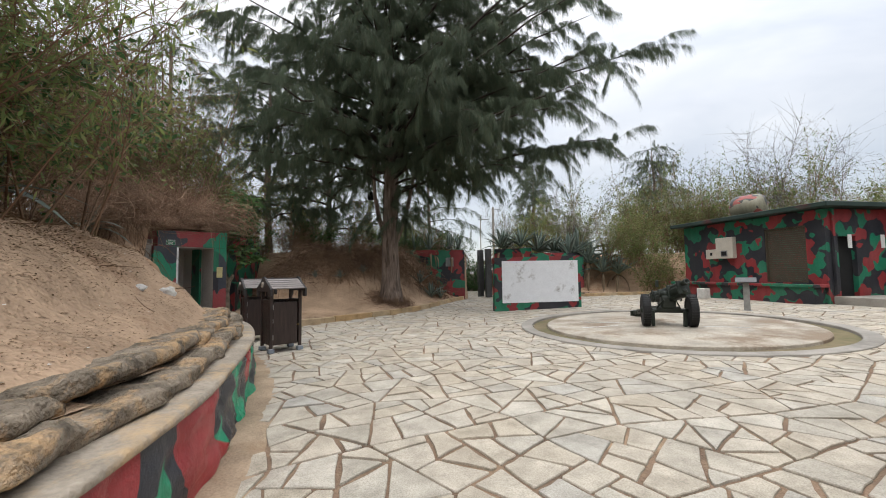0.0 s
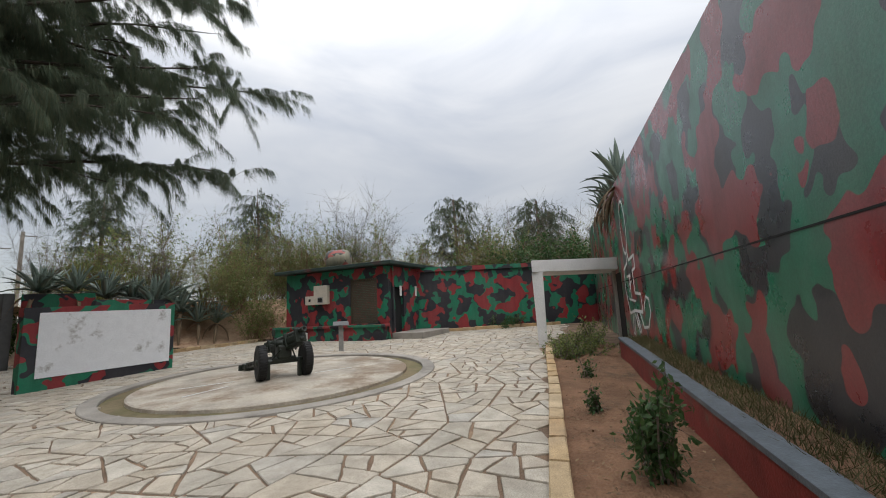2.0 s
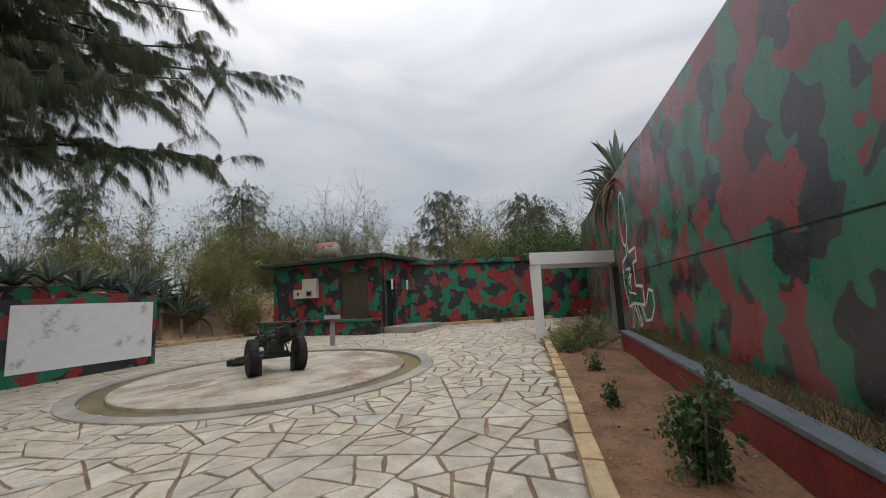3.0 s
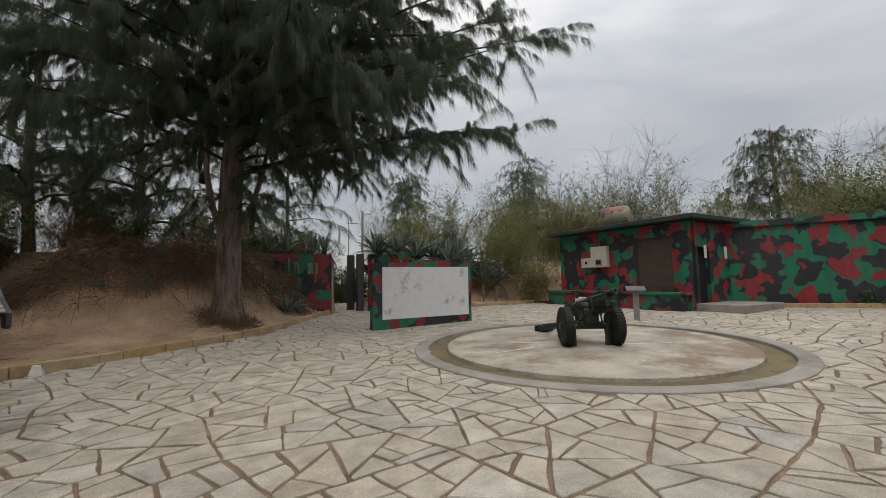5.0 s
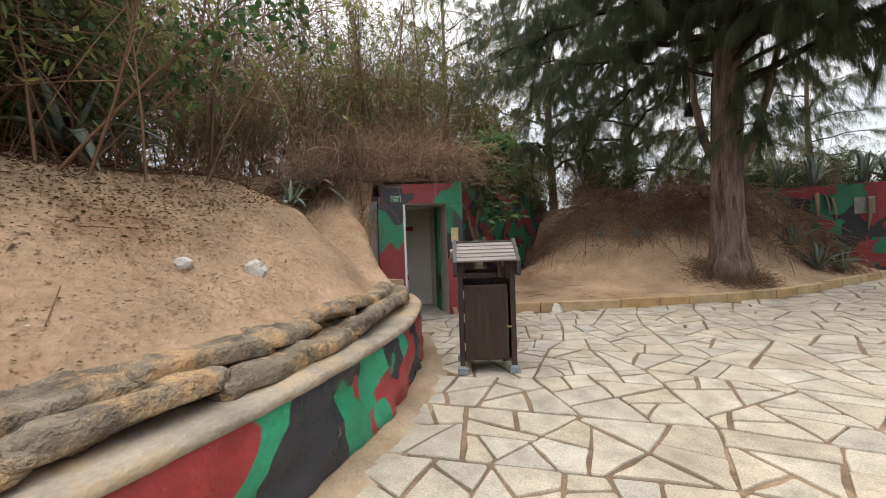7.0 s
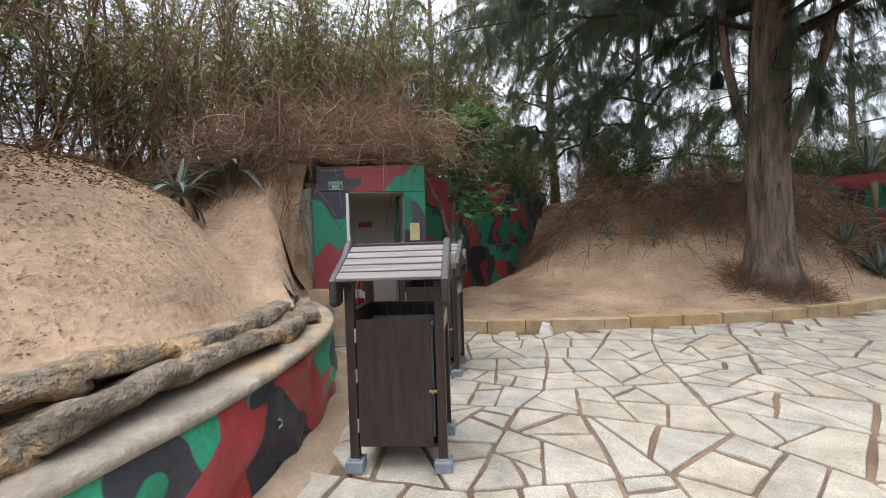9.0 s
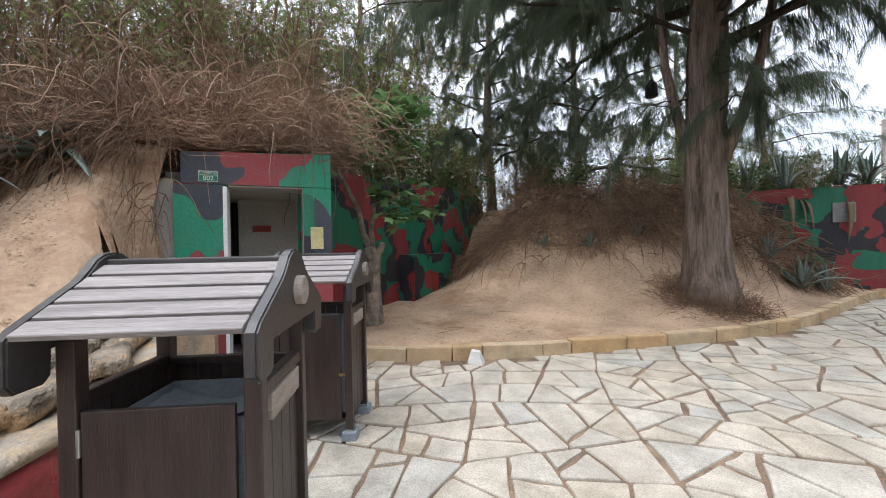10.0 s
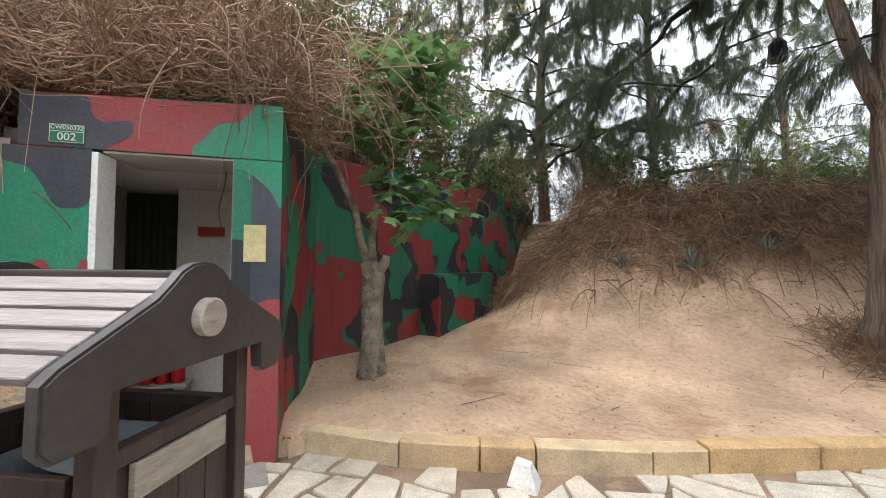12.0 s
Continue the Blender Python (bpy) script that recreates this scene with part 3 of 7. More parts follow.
def west_height(px, py, foot=False):
    s, k = poly_dist(px, py, [(p.x, p.y) for p in PARAPET]), poly_dist(px, py, [(p.x, p.y) for p in KERB_WEST])
    steep = ss(py, 5.2, 7.4)
    zp = 0.80 + 0.10 * ss(s, 0.6, 1.0) + (0.42 + 0.5 * steep) * np.clip(s - 0.55, 0, 1.0) + (0.82 - 0.25 * steep) * np.clip(s - 1.3, 0, 1.1) + 0.22 * np.clip(s - 2.4, 0, 5) + 0.8 * ss(s, 9, 20)
    inb = inside(px, py, BLOCK) & (not foot)
    b = np.where(inb, 0, poly_dist(px, py, BLOCK + BLOCK[:1]))
    close = ss(-px, 5.2, 6.5)
    zp = np.maximum(zp, np.minimum(2.6 - 0.8 * b, 0.82 + (1.5 + 2.5 * close) * np.clip(s - 0.33 + 0.13 * close, 0, 2)))
    dcr = poly_dist(px, py, CREST)
    north = py > np.interp(px, [p[0] for p in CREST], [p[1] for p in CREST])
    zk = 0.0194 * px + 0.0052 * py + 0.115 + 0.05 * np.clip(k, 0, 6) + 2.25 * np.where(north, 1.0, np.clip(1.04 - dcr / 3.0, 0, 1) ** 1.9) * ss(k, 0.15, 2.6) * (0.2 + 0.8 * ss(poly_dist(px, py, [BLOCK[1], BLOCK[2], BLOCK[3]]), 0.1, 2.3)) + 0.22 * np.exp(-((px + 2.1) ** 2 + (py - 16.0) ** 2) / 1.4) * ss(k, 0.05, 0.9)
    roof = 2.62 + 0.14 * np.clip(poly_dist(px, py, [BLOCK[0], BLOCK[1], BLOCK[2], BLOCK[3]]), 0, 9)
    mound = ((py > 10.9) & (px > -8.35) & ~inb) | foot
    z = np.where(inb, roof, np.where(mound | ((py > 16.5) & ~inb), zk, zp))
    z = np.where(inside(px, py, COURT_LINE) & (k < 0.5), z - 0.7, z)
    return z + 0.10 * rough_field(px, py, 1.3, 4) * np.clip(np.minimum(s, k), 0, 1) + 0.045 * rough_field(px, py, 4.5, 9) * np.clip(k * 2, 0, 1)


def earth_sheet(name, x0, x1, y0, y1, step, height, keep, mat, label, zone=None):
    px, py = np.meshgrid(np.arange(x0, x1 + step, step), np.arange(y0, y1 + step, step))
    pz = height(px, py)
    ok = keep(px, py)
    ids = np.arange(px.size).reshape(px.shape)
    q = np.stack([ids[:-1, :-1], ids[:-1, 1:], ids[1:, 1:], ids[1:, :-1]], -1).reshape(-1, 4)
    good = ok.reshape(-1)[q].all(axis=1)
    if zone is not None:
        lab = zone(px, py).reshape(-1)[q]
        good &= (lab == lab[:, :1]).all(axis=1)
    ob = array_object(name, np.stack([px, py, pz], -1).reshape(-1, 3), q[good], mat, smooth=True)
    return tagged(ob, label, "bank", kind="structure")


def west_keep(px, py):
    return ~inside(px, py, COURT) & ((poly_dist(px, py, [(p.x, p.y) for p in PARAPET]) >= 0.33) | (px < -6.3))


def west_zone(px, py):
    return inside(px, py, BLOCK) & (py > 10.6)


embankment = earth_sheet("earth_bank", -24.0, 1.4, -14.0, 40.0, 0.16, west_height, west_keep, M_EARTH, "bare sandy brown earth bank with roots and litter", west_zone)

plug = bmesh.new()
for ring_pts, h in (([(-6.2, 8.75), (-6.72, 9.2), (-7.1, 9.75), (-8.4, 9.2), (-7.3, 7.8)], 0.55), ([(-6.7, 8.85), (-6.92, 9.3), (-7.2, 9.7), (-8.4, 9.1), (-7.4, 8.1)], 1.3), ([(-7.2, 8.95), (-7.25, 9.35), (-7.45, 9.6), (-8.4, 9.0), (-7.7, 8.4)], 2.35)):
    for x, y in ring_pts:
        plug.verts.new((x, y, h))
bmesh.ops.convex_hull(plug, input=plug.verts[:])
bmesh.ops.subdivide_edges(plug, edges=plug.edges[:], cuts=5, use_grid_fill=True)
for v in plug.verts:
    v.co += 0.09 * noise.noise_vector(v.co * 2.3) + 0.05 * noise.noise_vector(v.co * 7.0)
part("bank_core", plug, M_EARTH, embankment, "", True)
# earth running in under the foot of the bunker's side
foot_line = smooth_line([(-5.78, 10.80), BLOCK[2], (-7.85, 14.5), BLOCK[3]], 0.12)
across = np.linspace(-0.3, 0.42, 7)
fx, fy = [], []
for k, p in enumerate(foot_line):
    d = (foot_line[min(k + 1, len(foot_line) - 1)] - foot_line[max(k - 1, 0)]).normalized()
    fx.append(p.x + d.y * across)
    fy.append(p.y - d.x * across)
fx, fy = np.array(fx), np.array(fy)
idx = np.arange(fx.size).reshape(fx.shape)
quads = np.stack([idx[:-1, :-1], idx[:-1, 1:], idx[1:, 1:], idx[1:, :-1]], -1).reshape(-1, 4)
foot_earth = array_object("bank_foot", np.stack([fx, fy, west_height(fx, fy, True) + 0.012 - 0.05 * np.clip(across - 0.3, 0, 1)], -1).reshape(-1, 3), quads, M_EARTH, embankment, True)

# ---- bank behind the north kerb, between the board wall and the hut ----
KERB_NORTH = smooth_line([(4.4, 20.6), (6.2, 20.3), (8.5, 20.2), (10.9, 20.2)], 0.2)


def north_height(px, py):
    k = poly_dist(px, py, [(p.x, p.y) for p in KERB_NORTH])
    return gz(8, 20) + 0.12 + 0.05 * np.clip(k, 0, 2) + 2.0 * ss(k, 0.9, 3.6) + 0.08 * rough_field(px, py, 1.4, 5) + 0.03 * rough_field(px, py, 5, 6)


north_bank = earth_sheet("earth_bank", 3.4, 44.0, 12.0, 44.0, 0.25, north_height,
                         lambda px, py: ((py > 20.32) & (px < 11.4)) | ((px >= 11.2) & (py > 19.4) & (px < 13)) | ((px >= 13) & (py > 17.0 + 0.0 * px) & (px < 16)) | ((px >= 16) & (px + 0.8 * py > 27.4)),
                         M_EARTH, "sandy bank with scrub behind a yellow stone kerb")

# ---- tall camouflage wall on the east side ----
high_wall = tagged(mesh_object("wall_east", wall_between(HIGH_A, HIGH_B, 0.4, -0.1, 4.52, 5.1, -1.0), M_CAMO_HIGH), "tall plastered wall in red green and black camouflage paint", "wall", kind="structure")
groove = bmesh.new()
mid_g = HIGH_A + HIGH_D * 9.0 + HIGH_N * 0.003
block(groove, (18.0, 0.006, 0.018), (mid_g.x, mid_g.y, 2.0), math.degrees(math.atan2(HIGH_D.y, HIGH_D.x)))
part("groove", groove, M_DARK, high_wall, "dark horizontal joint line")
P0, P1 = HIGH_A + HIGH_D * 0.2 + HIGH_N * 0.58, HIGH_A + HIGH_D * 8.1 + HIGH_N * 0.58
planter = new("planter_wall")
tagged(planter, "low red painted planter wall with blue-grey coping", "planter")
part("body", wall_between(P0, P1, 0.16, -0.05, 0.47, 0.62, -1.0), M_RED, planter)
cop = wall_between(P0 + HIGH_N * 0.02, P1 + HIGH_N * 0.02, 0.2, 0.474, 0.52, 0.67, -1.0)
for v in cop.verts:
    if v.co.z < 0.5:
        v.co.z = 0.474 + 0.15 * ((v.co.to_2d() - P0).length / 7.9)
part("coping", cop, M_BLUEGREY, planter, "worn blue-grey coping")
strip = wall_between(P0 + HIGH_N * -0.165, P1 + HIGH_N * -0.165, 0.40, 0.0, 0.50, 0.65, -1.0)
tagged(mesh_object("planting_strip", strip, M_BED), "strip of earth with dull grass at the wall's foot", "planting bed", kind="structure")
bed = bmesh.new()
kerb_in = [Vector((p.x, p.y)) + Vector((0.36, -0.93)) * 0.1 for p in KERB_EAST]
bv = []
for p in kerb_in:
    q = HIGH_A + HIGH_D * max((p - HIGH_A).dot(HIGH_D), -1.0) + HIGH_N * 0.5
    bv.append([bed.verts.new((*(p + (q - p) * u), gz(p.x, p.y) + 0.05 + 0.03 * math.sin(9 * u + p.x * 3))) for u in (0, 0.25, 0.5, 0.75, 1)])
for r0, r1 in zip(bv, bv[1:]):
    for k in range(4):
        bed.faces.new((r0[k], r0[k + 1], r1[k + 1], r1[k]))
tagged(mesh_object("planting_bed", bed, M_BED, True), "bare reddish planting bed between kerb and wall", "planting bed", kind="structure")


# ---- kerbs of yellow sandstone blocks ----
def kerb_run(name, line, inner, height, width, label, length=3):
    """Kerb stones along a plan line; inner: the side of the earth (1 left, -1 right)."""
    base = new(name)
    tagged(base, label, "kerb", kind="structure")
    rng = random.Random(len(line))
    k = 0
    while k < len(line) - 1:
        n = min(k + length + rng.choice((-1, 0, 0, 1)), len(line) - 1)
        a, b = Vector((line[k].x, line[k].y)), Vector((line[n].x, line[n].y))
        d = (b - a)
        side = Vector((-d.y, d.x)).normalized() * inner
        m = (a + b) / 2 + side * width / 2
        bm = one_block((d.length - 0.012, width, height + 0.06), (0, 0, 0), 0, 0.012)
        for v in bm.verts:
            v.co += 0.006 * Vector((rng.uniform(-1, 1), rng.uniform(-1, 1), rng.uniform(-1, 1)))
        st = part("kerb_stone", bm, M_KERB, base)
        st.matrix_basis = pose(m.x, m.y, gz(m.x, m.y) + height / 2 - 0.03 + rng.uniform(-0.006, 0.006), 0, 0, math.degrees(math.atan2(d.y, d.x)) + rng.uniform(-0.6, 0.6))
        k = n
    return base


kerb_run("kerb_east", KERB_EAST, -1, 0.13, 0.17, "yellow sandstone kerb along the planting bed")
kerb_run("kerb_west", KERB_WEST, 1, 0.17, 0.16, "yellow sandstone kerb round the sandy mound")
kerb_run("kerb_north", KERB_NORTH, 1, 0.13, 0.16, "yellow sandstone kerb below the scrubby bank")

# ---- painted parapet with cement ledge and a double row of old sandbags ----
def offset_line(line, dist):
    out = []
    for k, p in enumerate(line):
        d = (line[min(k + 1, len(line) - 1)] - line[max(k - 1, 0)]).normalized()
        out.append(Vector((p.x, p.y)) + Vector((-d.y, d.x)) * dist)
    return out


def sweep(line, section, jitter=0.0, seed=1):
    """Sweep a section of (offset to the left, height) along a plan line."""
    rng = random.Random(seed)
    bm, rows = bmesh.new(), []
    for o, h in section:
        rows.append([bm.verts.new((p.x + rng.uniform(-jitter, jitter), p.y + rng.uniform(-jitter, jitter), h + (gz(p.x, p.y) if h < 0.3 else 0.0) + rng.uniform(-jitter, jitter) * 0.5)) for p in offset_line(line, o)])
    for r0, r1 in zip(rows, rows[1:]):
        for k in range(len(r0) - 1):
            bm.faces.new((r0[k], r0[k + 1], r1[k + 1], r1[k]))
    bmesh.ops.recalc_face_normals(bm, faces=bm.faces)
    return bm


parapet = new("parapet")
tagged(parapet, "curved low retaining wall in camouflage paint with cement ledge", "retaining wall", kind="structure")
FINE = smooth_line([(p.x, p.y) for p in PARAPET], 0.09)
face = bmesh.new()
rows = []
for r in range(11):
    u = r / 10
    row = []
    for k, p in enumerate(FINE):
        d = (FINE[min(k + 1, len(FINE) - 1)] - FINE[max(k - 1, 0)]).normalized()
        lump = 0.075 * noise.noise(Vector((p.x * 2.6, p.y * 2.6, u * 2.2))) + 0.05 * noise.noise(Vector((p.x * 6, p.y * 6, u * 5))) if 0 < r < 10 else 0.0
        o = Vector((p.x, p.y)) + Vector((-d.y, d.x)) * (0.03 * u - lump)
        row.append(face.verts.new((o.x, o.y, gz(p.x, p.y) - 0.04 + u * (0.655 - gz(p.x, p.y)))))
    rows.append(row)
for r0, r1 in zip(rows, rows[1:]):
    for k in range(len(FINE) - 1):
        face.faces.new((r0[k], r0[k + 1], r1[k + 1], r1[k]))
part("face", face, M_CAMO_LOW, parapet, "lumpy painted face", True)
part("sand_strip", sweep(FINE, [(0.02, 0.012), (-0.12, 0.012), (-0.24, 0.004), (-0.33, -0.012)], 0.006, 4), M_SAND, parapet, "sandy strip at the wall's foot", True)
part("ledge", sweep(FINE, [(-0.005, 0.600), (-0.015, 0.615), (-0.012, 0.645), (0.01, 0.66), (0.18, 0.668), (0.42, 0.675), (0.62, 0.70), (0.66, 0.45)], 0.004), M_LEDGE, parapet, "sand-strewn cement ledge", True)


def sandbag(length, seed):
    rng = random.Random(seed)
    bm = bmesh.new()
    bmesh.ops.create_uvsphere(bm, u_segments=26, v_segments=14, radius=1.0)
    off = Vector((rng.random() * 50, 0, 0))
    for v in bm.verts:
        c = v.co
        e = [math.copysign(abs(t) ** 0.38, t) for t in c]
        c.x, c.y, c.z = e[0] * length / 2, e[1] * 0.285, e[2] * 0.066
        c.z -= 0.02 * (abs(c.x) / (length / 2)) ** 3
        c += 0.040 * noise.noise_vector(c * 4 + off) + 0.026 * noise.noise_vector(c * 13 + off) + 0.016 * noise.noise_vector(c * 26 + off)
        c.z -= 0.012 * abs(noise.noise(Vector((c.x * 2, c.y * 2, c.z * 22)) + off))
    return bm


bags = [mesh_object("sandbag", sandbag(0.58 + 0.12 * k, k), M_BAG, True) for k in range(5)]
rng = random.Random(5)
spent = set()
for layer, off, h in ((0, 0.43, 0.725), (1, 0.62, 0.845)):
    line = smooth_line([(p.x, p.y) for p in offset_line(PARAPET, off)], 0.05)
    k = 18 if layer else 4
    while k < len(line) - 6:
        kind = rng.randrange(5)
        n = int((0.58 + 0.12 * kind) / 0.05) - 2
        if k + n >= len(line):
            break
        a, b = line[k], line[k + n]
        m = (a + b) / 2
        mm = pose(m.x, m.y, h + rng.uniform(-0.02, 0.02), rng.uniform(-16, 4), rng.uniform(-3, 3), math.degrees(math.atan2(b.y - a.y, b.x - a.x)) + rng.uniform(-8, 8))
        if kind in spent:
            ob = copy_thing(bags[kind], mm)
        else:
            ob, _ = bags[kind], spent.add(kind)
            ob.matrix_basis = mm
        tagged(ob, "hardened grey-brown sandbag lying on the cement ledge", "sandbag", "sandbags along the parapet")
        k += n
for k in (1, 2):
    q = Vector(((-2.80, 5.98, 0.22), (-3.73, 7.55, 0.30))[k - 1])
    bm = lathe(bmesh.new(), [(-0.10, 0.028), (0.03, 0.028), (0.03, 0.023), (-0.08, 0.022)], 16)
    pipe = tagged(mesh_object("drain_pipe", bm, M_GREYPOST, True), "short grey drain pipe set in the painted parapet", "drain pipe", "drain pipes")
    pipe.matrix_basis = pose(*q, 0, 0, -30 + 10 * k)

# ---- bunker: front with doorway, room inside, flank walls ----
def quad_wall(name, a, b, thick, z0, z1, mat, label, side=1.0, z1b=None):
    return tagged(mesh_object(name, wall_between(a, b, thick, z0, z1, z1b, side), mat), label, "wall", kind="structure")


FD = (FRONT_R - FRONT_L).normalized()
FN = Vector((-FD.y, FD.x))
front = new("wall_bunker_front")
tagged(front, "thick bunker front in camouflage paint with a doorway", "bunker wall", kind="structure")
part("pier", wall_between(FRONT_L + FD * 0.16, DOOR_A, 0.2, -0.2, 2.24), M_CAMO_BUNKER, front)
part("pier", wall_between(DOOR_B, FRONT_R, 0.55, -0.2, 2.24), M_CAMO_BUNKER, front)
part("lintel", wall_between(FRONT_L + FD * 0.24, FRONT_R, 0.55, 2.243, 2.61, 2.68), M_CAMO_BUNKER, front)
part("pier_foot", wall_between(FRONT_L - FD * 0.12 - FN * 0.012, FRONT_L + FD * 0.58 - FN * 0.012, 0.26, -0.1, 0.80, 0.74, -1.0), M_LEDGE, front, "cement footing in front of the pier")
part("door_jamb", wall_between(DOOR_A + FD * 0.002 - FN * 0.004, DOOR_A + FD * 0.045 - FN * 0.006, 0.215, -0.1, 2.222), M_WHITE, front, "white painted jamb")
part("soffit", wall_between(DOOR_A + FD * 0.06 + FN * 0.02, DOOR_B - FD * 0.004 + FN * 0.02, 0.53, 2.225, 2.241), M_PLASTER, front)
part("reveal", wall_between(DOOR_B - FD * 0.006 + FN * 0.01, DOOR_B - FD * 0.002 + FN * 0.01, 0.54, -0.1, 2.24), M_PLASTER, front)


def paint_patch(pts, proud, mat, parent):
    """A painted field on the bunker front: (along, height) corners; sides between edge points stay straight, others are rounded."""
    lo_u, hi_u = min(p[0] for p in pts), max(p[0] for p in pts)
    lo_z, hi_z = min(p[1] for p in pts), max(p[1] for p in pts)
    n, out = len(pts), []
    edge = [p[0] in (0.16, 0.24, 0.66, 1.56, 1.9) or p[1] in (-0.1, 2.236, 2.247) or p[1] >= 2.59 for p in pts]
    for k in range(n):
        a, b, c, d = (Vector(pts[(k + j) % n]) for j in (-1, 0, 1, 2))
        out.append(b)
        if not (edge[k] and edge[(k + 1) % n]):
            for s in range(1, 7):
                u = s / 7
                out.append(0.5 * (2 * b + (c - a) * u + (2 * a - 5 * b + 4 * c - d) * u * u + (3 * b - a - 3 * c + d) * u ** 3))
    bm = bmesh.new()
    sheets = []
    for back in (proud, proud - 0.0015):
        ring_v = []
        for p in out:
            q = FRONT_L + FD * min(max(p.x, lo_u), hi_u) - FN * back
            ring_v.append(bm.verts.new((q.x, q.y, min(max(p.y, lo_z), hi_z))))
        sheets.append(ring_v)
    m = len(out)
    for k in range(m):
        bm.faces.new((sheets[0][k], sheets[0][(k + 1) % m], sheets[1][(k + 1) % m], sheets[1][k]))
    bm.faces.new(sheets[0])
    bm.faces.new(sheets[1][::-1])
    bmesh.ops.recalc_face_normals(bm, faces=bm.faces)
    return part("paint", bm, mat, parent)


for pts, proud, mat in (
        ([(0.24, 2.247), (1.9, 2.247), (1.9, 2.672), (0.24, 2.604)], 0.002, M_P_RED),
        ([(0.24, 2.604), (0.60, 2.618), (0.65, 2.5), (0.72, 2.44), (0.88, 2.46), (0.90, 2.38), (0.80, 2.29), (0.67, 2.247), (0.24, 2.247)], 0.005, M_P_BLACK),
        ([(1.28, 2.247), (1.36, 2.38), (1.45, 2.49), (1.6, 2.53), (1.72, 2.664), (1.9, 2.672), (1.9, 2.247)], 0.005, M_P_GREEN),
        ([(0.16, -0.1), (0.66, -0.1), (0.66, 2.236), (0.16, 2.236)], 0.002, M_P_GREEN),
        ([(0.16, 2.236), (0.66, 2.236), (0.66, 1.90), (0.57, 1.82), (0.46, 1.84), (0.38, 1.98), (0.30, 2.09), (0.16, 2.14)], 0.005, M_P_BLACK),
        ([(0.16, 1.19), (0.22, 1.27), (0.30, 1.40), (0.40, 1.47), (0.47, 1.38), (0.53, 1.33), (0.60, 1.42), (0.66, 1.45), (0.66, -0.1), (0.16, -0.1)], 0.005, M_P_RED),
        ([(1.56, -0.1), (1.9, -0.1), (1.9, 2.236), (1.56, 2.236)], 0.002, M_P_BLACK),
        ([(1.56, 2.236), (1.9, 2.236), (1.9, 1.88), (1.82, 2.0), (1.72, 2.10), (1.62, 2.16), (1.56, 2.17)], 0.005, M_P_GREEN),
        ([(1.56, 1.07), (1.66, 1.02), (1.72, 1.12), (1.82, 1.17), (1.9, 1.17), (1.9, -0.1), (1.56, -0.1)], 0.005, M_P_RED)):
    paint_patch(pts, proud, mat, front)
quad_wall("wall_bunker_side", FRONT_L + FD * 0.15 + FN * 0.08, FRONT_L + FD * 0.15 + FN * 2.6, 0.25, -0.2, 2.3, M_CONCRETE, "rough concrete side of the bunker half buried in earth")
ROOM = 1.55
back_b = DOOR_B + FN * ROOM + FD * 0.0
split = DOOR_A + FN * ROOM + FD * 0.02
quad_wall("wall_room_east", DOOR_B + FN * 0.55 - FD * 0.001, back_b - FN * 0.002, 0.15, -0.2, 2.4, M_INNER, "pale plaster wall of the bunker room", -1.0)
quad_wall("wall_room_back", split, back_b + FD * 0.15, 0.2, -0.2, 2.4, M_INNER, "pale plaster back wall of the bunker room")
# far and west walls: the room's darkness is in their colour
quad_wall("wall_room_far", split - FD * 1.1 + FN * 1.4, split + FD * 0.3 + FN * 1.4, 0.15, -0.2, 2.4, M_INNER_SHADED, "plaster wall deep inside the bunker with shade in its dark colour")
quad_wall("wall_room_west", FRONT_L + FN * 0.203 + FD * 0.2, split - FD * 1.1 + FN * 1.4, 0.15, -0.2, 2.4, M_INNER_SHADED, "plaster wall of the bunker room coloured dark for shade")
room = [FRONT_L + FN * 0.21 + FD * 0.05, DOOR_B + FN * 0.5 + FD * 0.15, back_b + FD * 0.1 + FN * 1.5, split - FD * 1.2 + FN * 1.5]
tagged(mesh_object("ceiling", prism([(p.x, p.y) for p in room], 2.24, 2.4), M_INNER), "low plastered bunker ceiling", "ceiling", kind="structure")
tagged(mesh_object("floor", prism([(p.x, p.y) for p in [FRONT_L - FN * 0.35, FRONT_R - FN * 0.35, *room[1:], room[0]]], -0.15, -0.045), M_CONCRETE), "worn cement floor at the bunker door", "floor", kind="structure")
curtain_bm = bmesh.new()
cv = []
for k in range(61):
    u = k / 60
    q = split - FD * (0.02 + 0.75 * u) + FN * (0.12 + 0.03 * math.sin(u * 70) + 0.012 * math.sin(u * 23))
    cv.append([curtain_bm.verts.new((q.x, q.y, z)) for z in (-0.02, 1.0, 2.2)])
for r0, r1 in zip(cv, cv[1:]):
    for k in range(2):
        curtain_bm.faces.new((r0[k], r1[k], r1[k + 1], r0[k + 1]))
tagged(mesh_object("curtain", curtain_bm, M_CURTAIN, True), "dark green pleated curtain closing an inner doorway", "curtain")
def on_wall(a, along, off, z, base_dir, base_n, size, mat, name, label, cat, bevel=0.003):
    q = a + base_dir * along + base_n * off
    ob = tagged(mesh_object(name, one_block(size, (0, 0, 0), 0, bevel), mat), label, cat)
    ob.matrix_basis = pose(q.x, q.y, z, 0, 0, math.degrees(math.atan2(base_dir.y, base_dir.x)))
    return ob
on_wall(split, 0.33, -0.012, 1.79, FD, FN, (0.26, 0.02, 0.10), M_EXTRED, "wall_label", "small red sign on the bunker's inner wall", "sign")
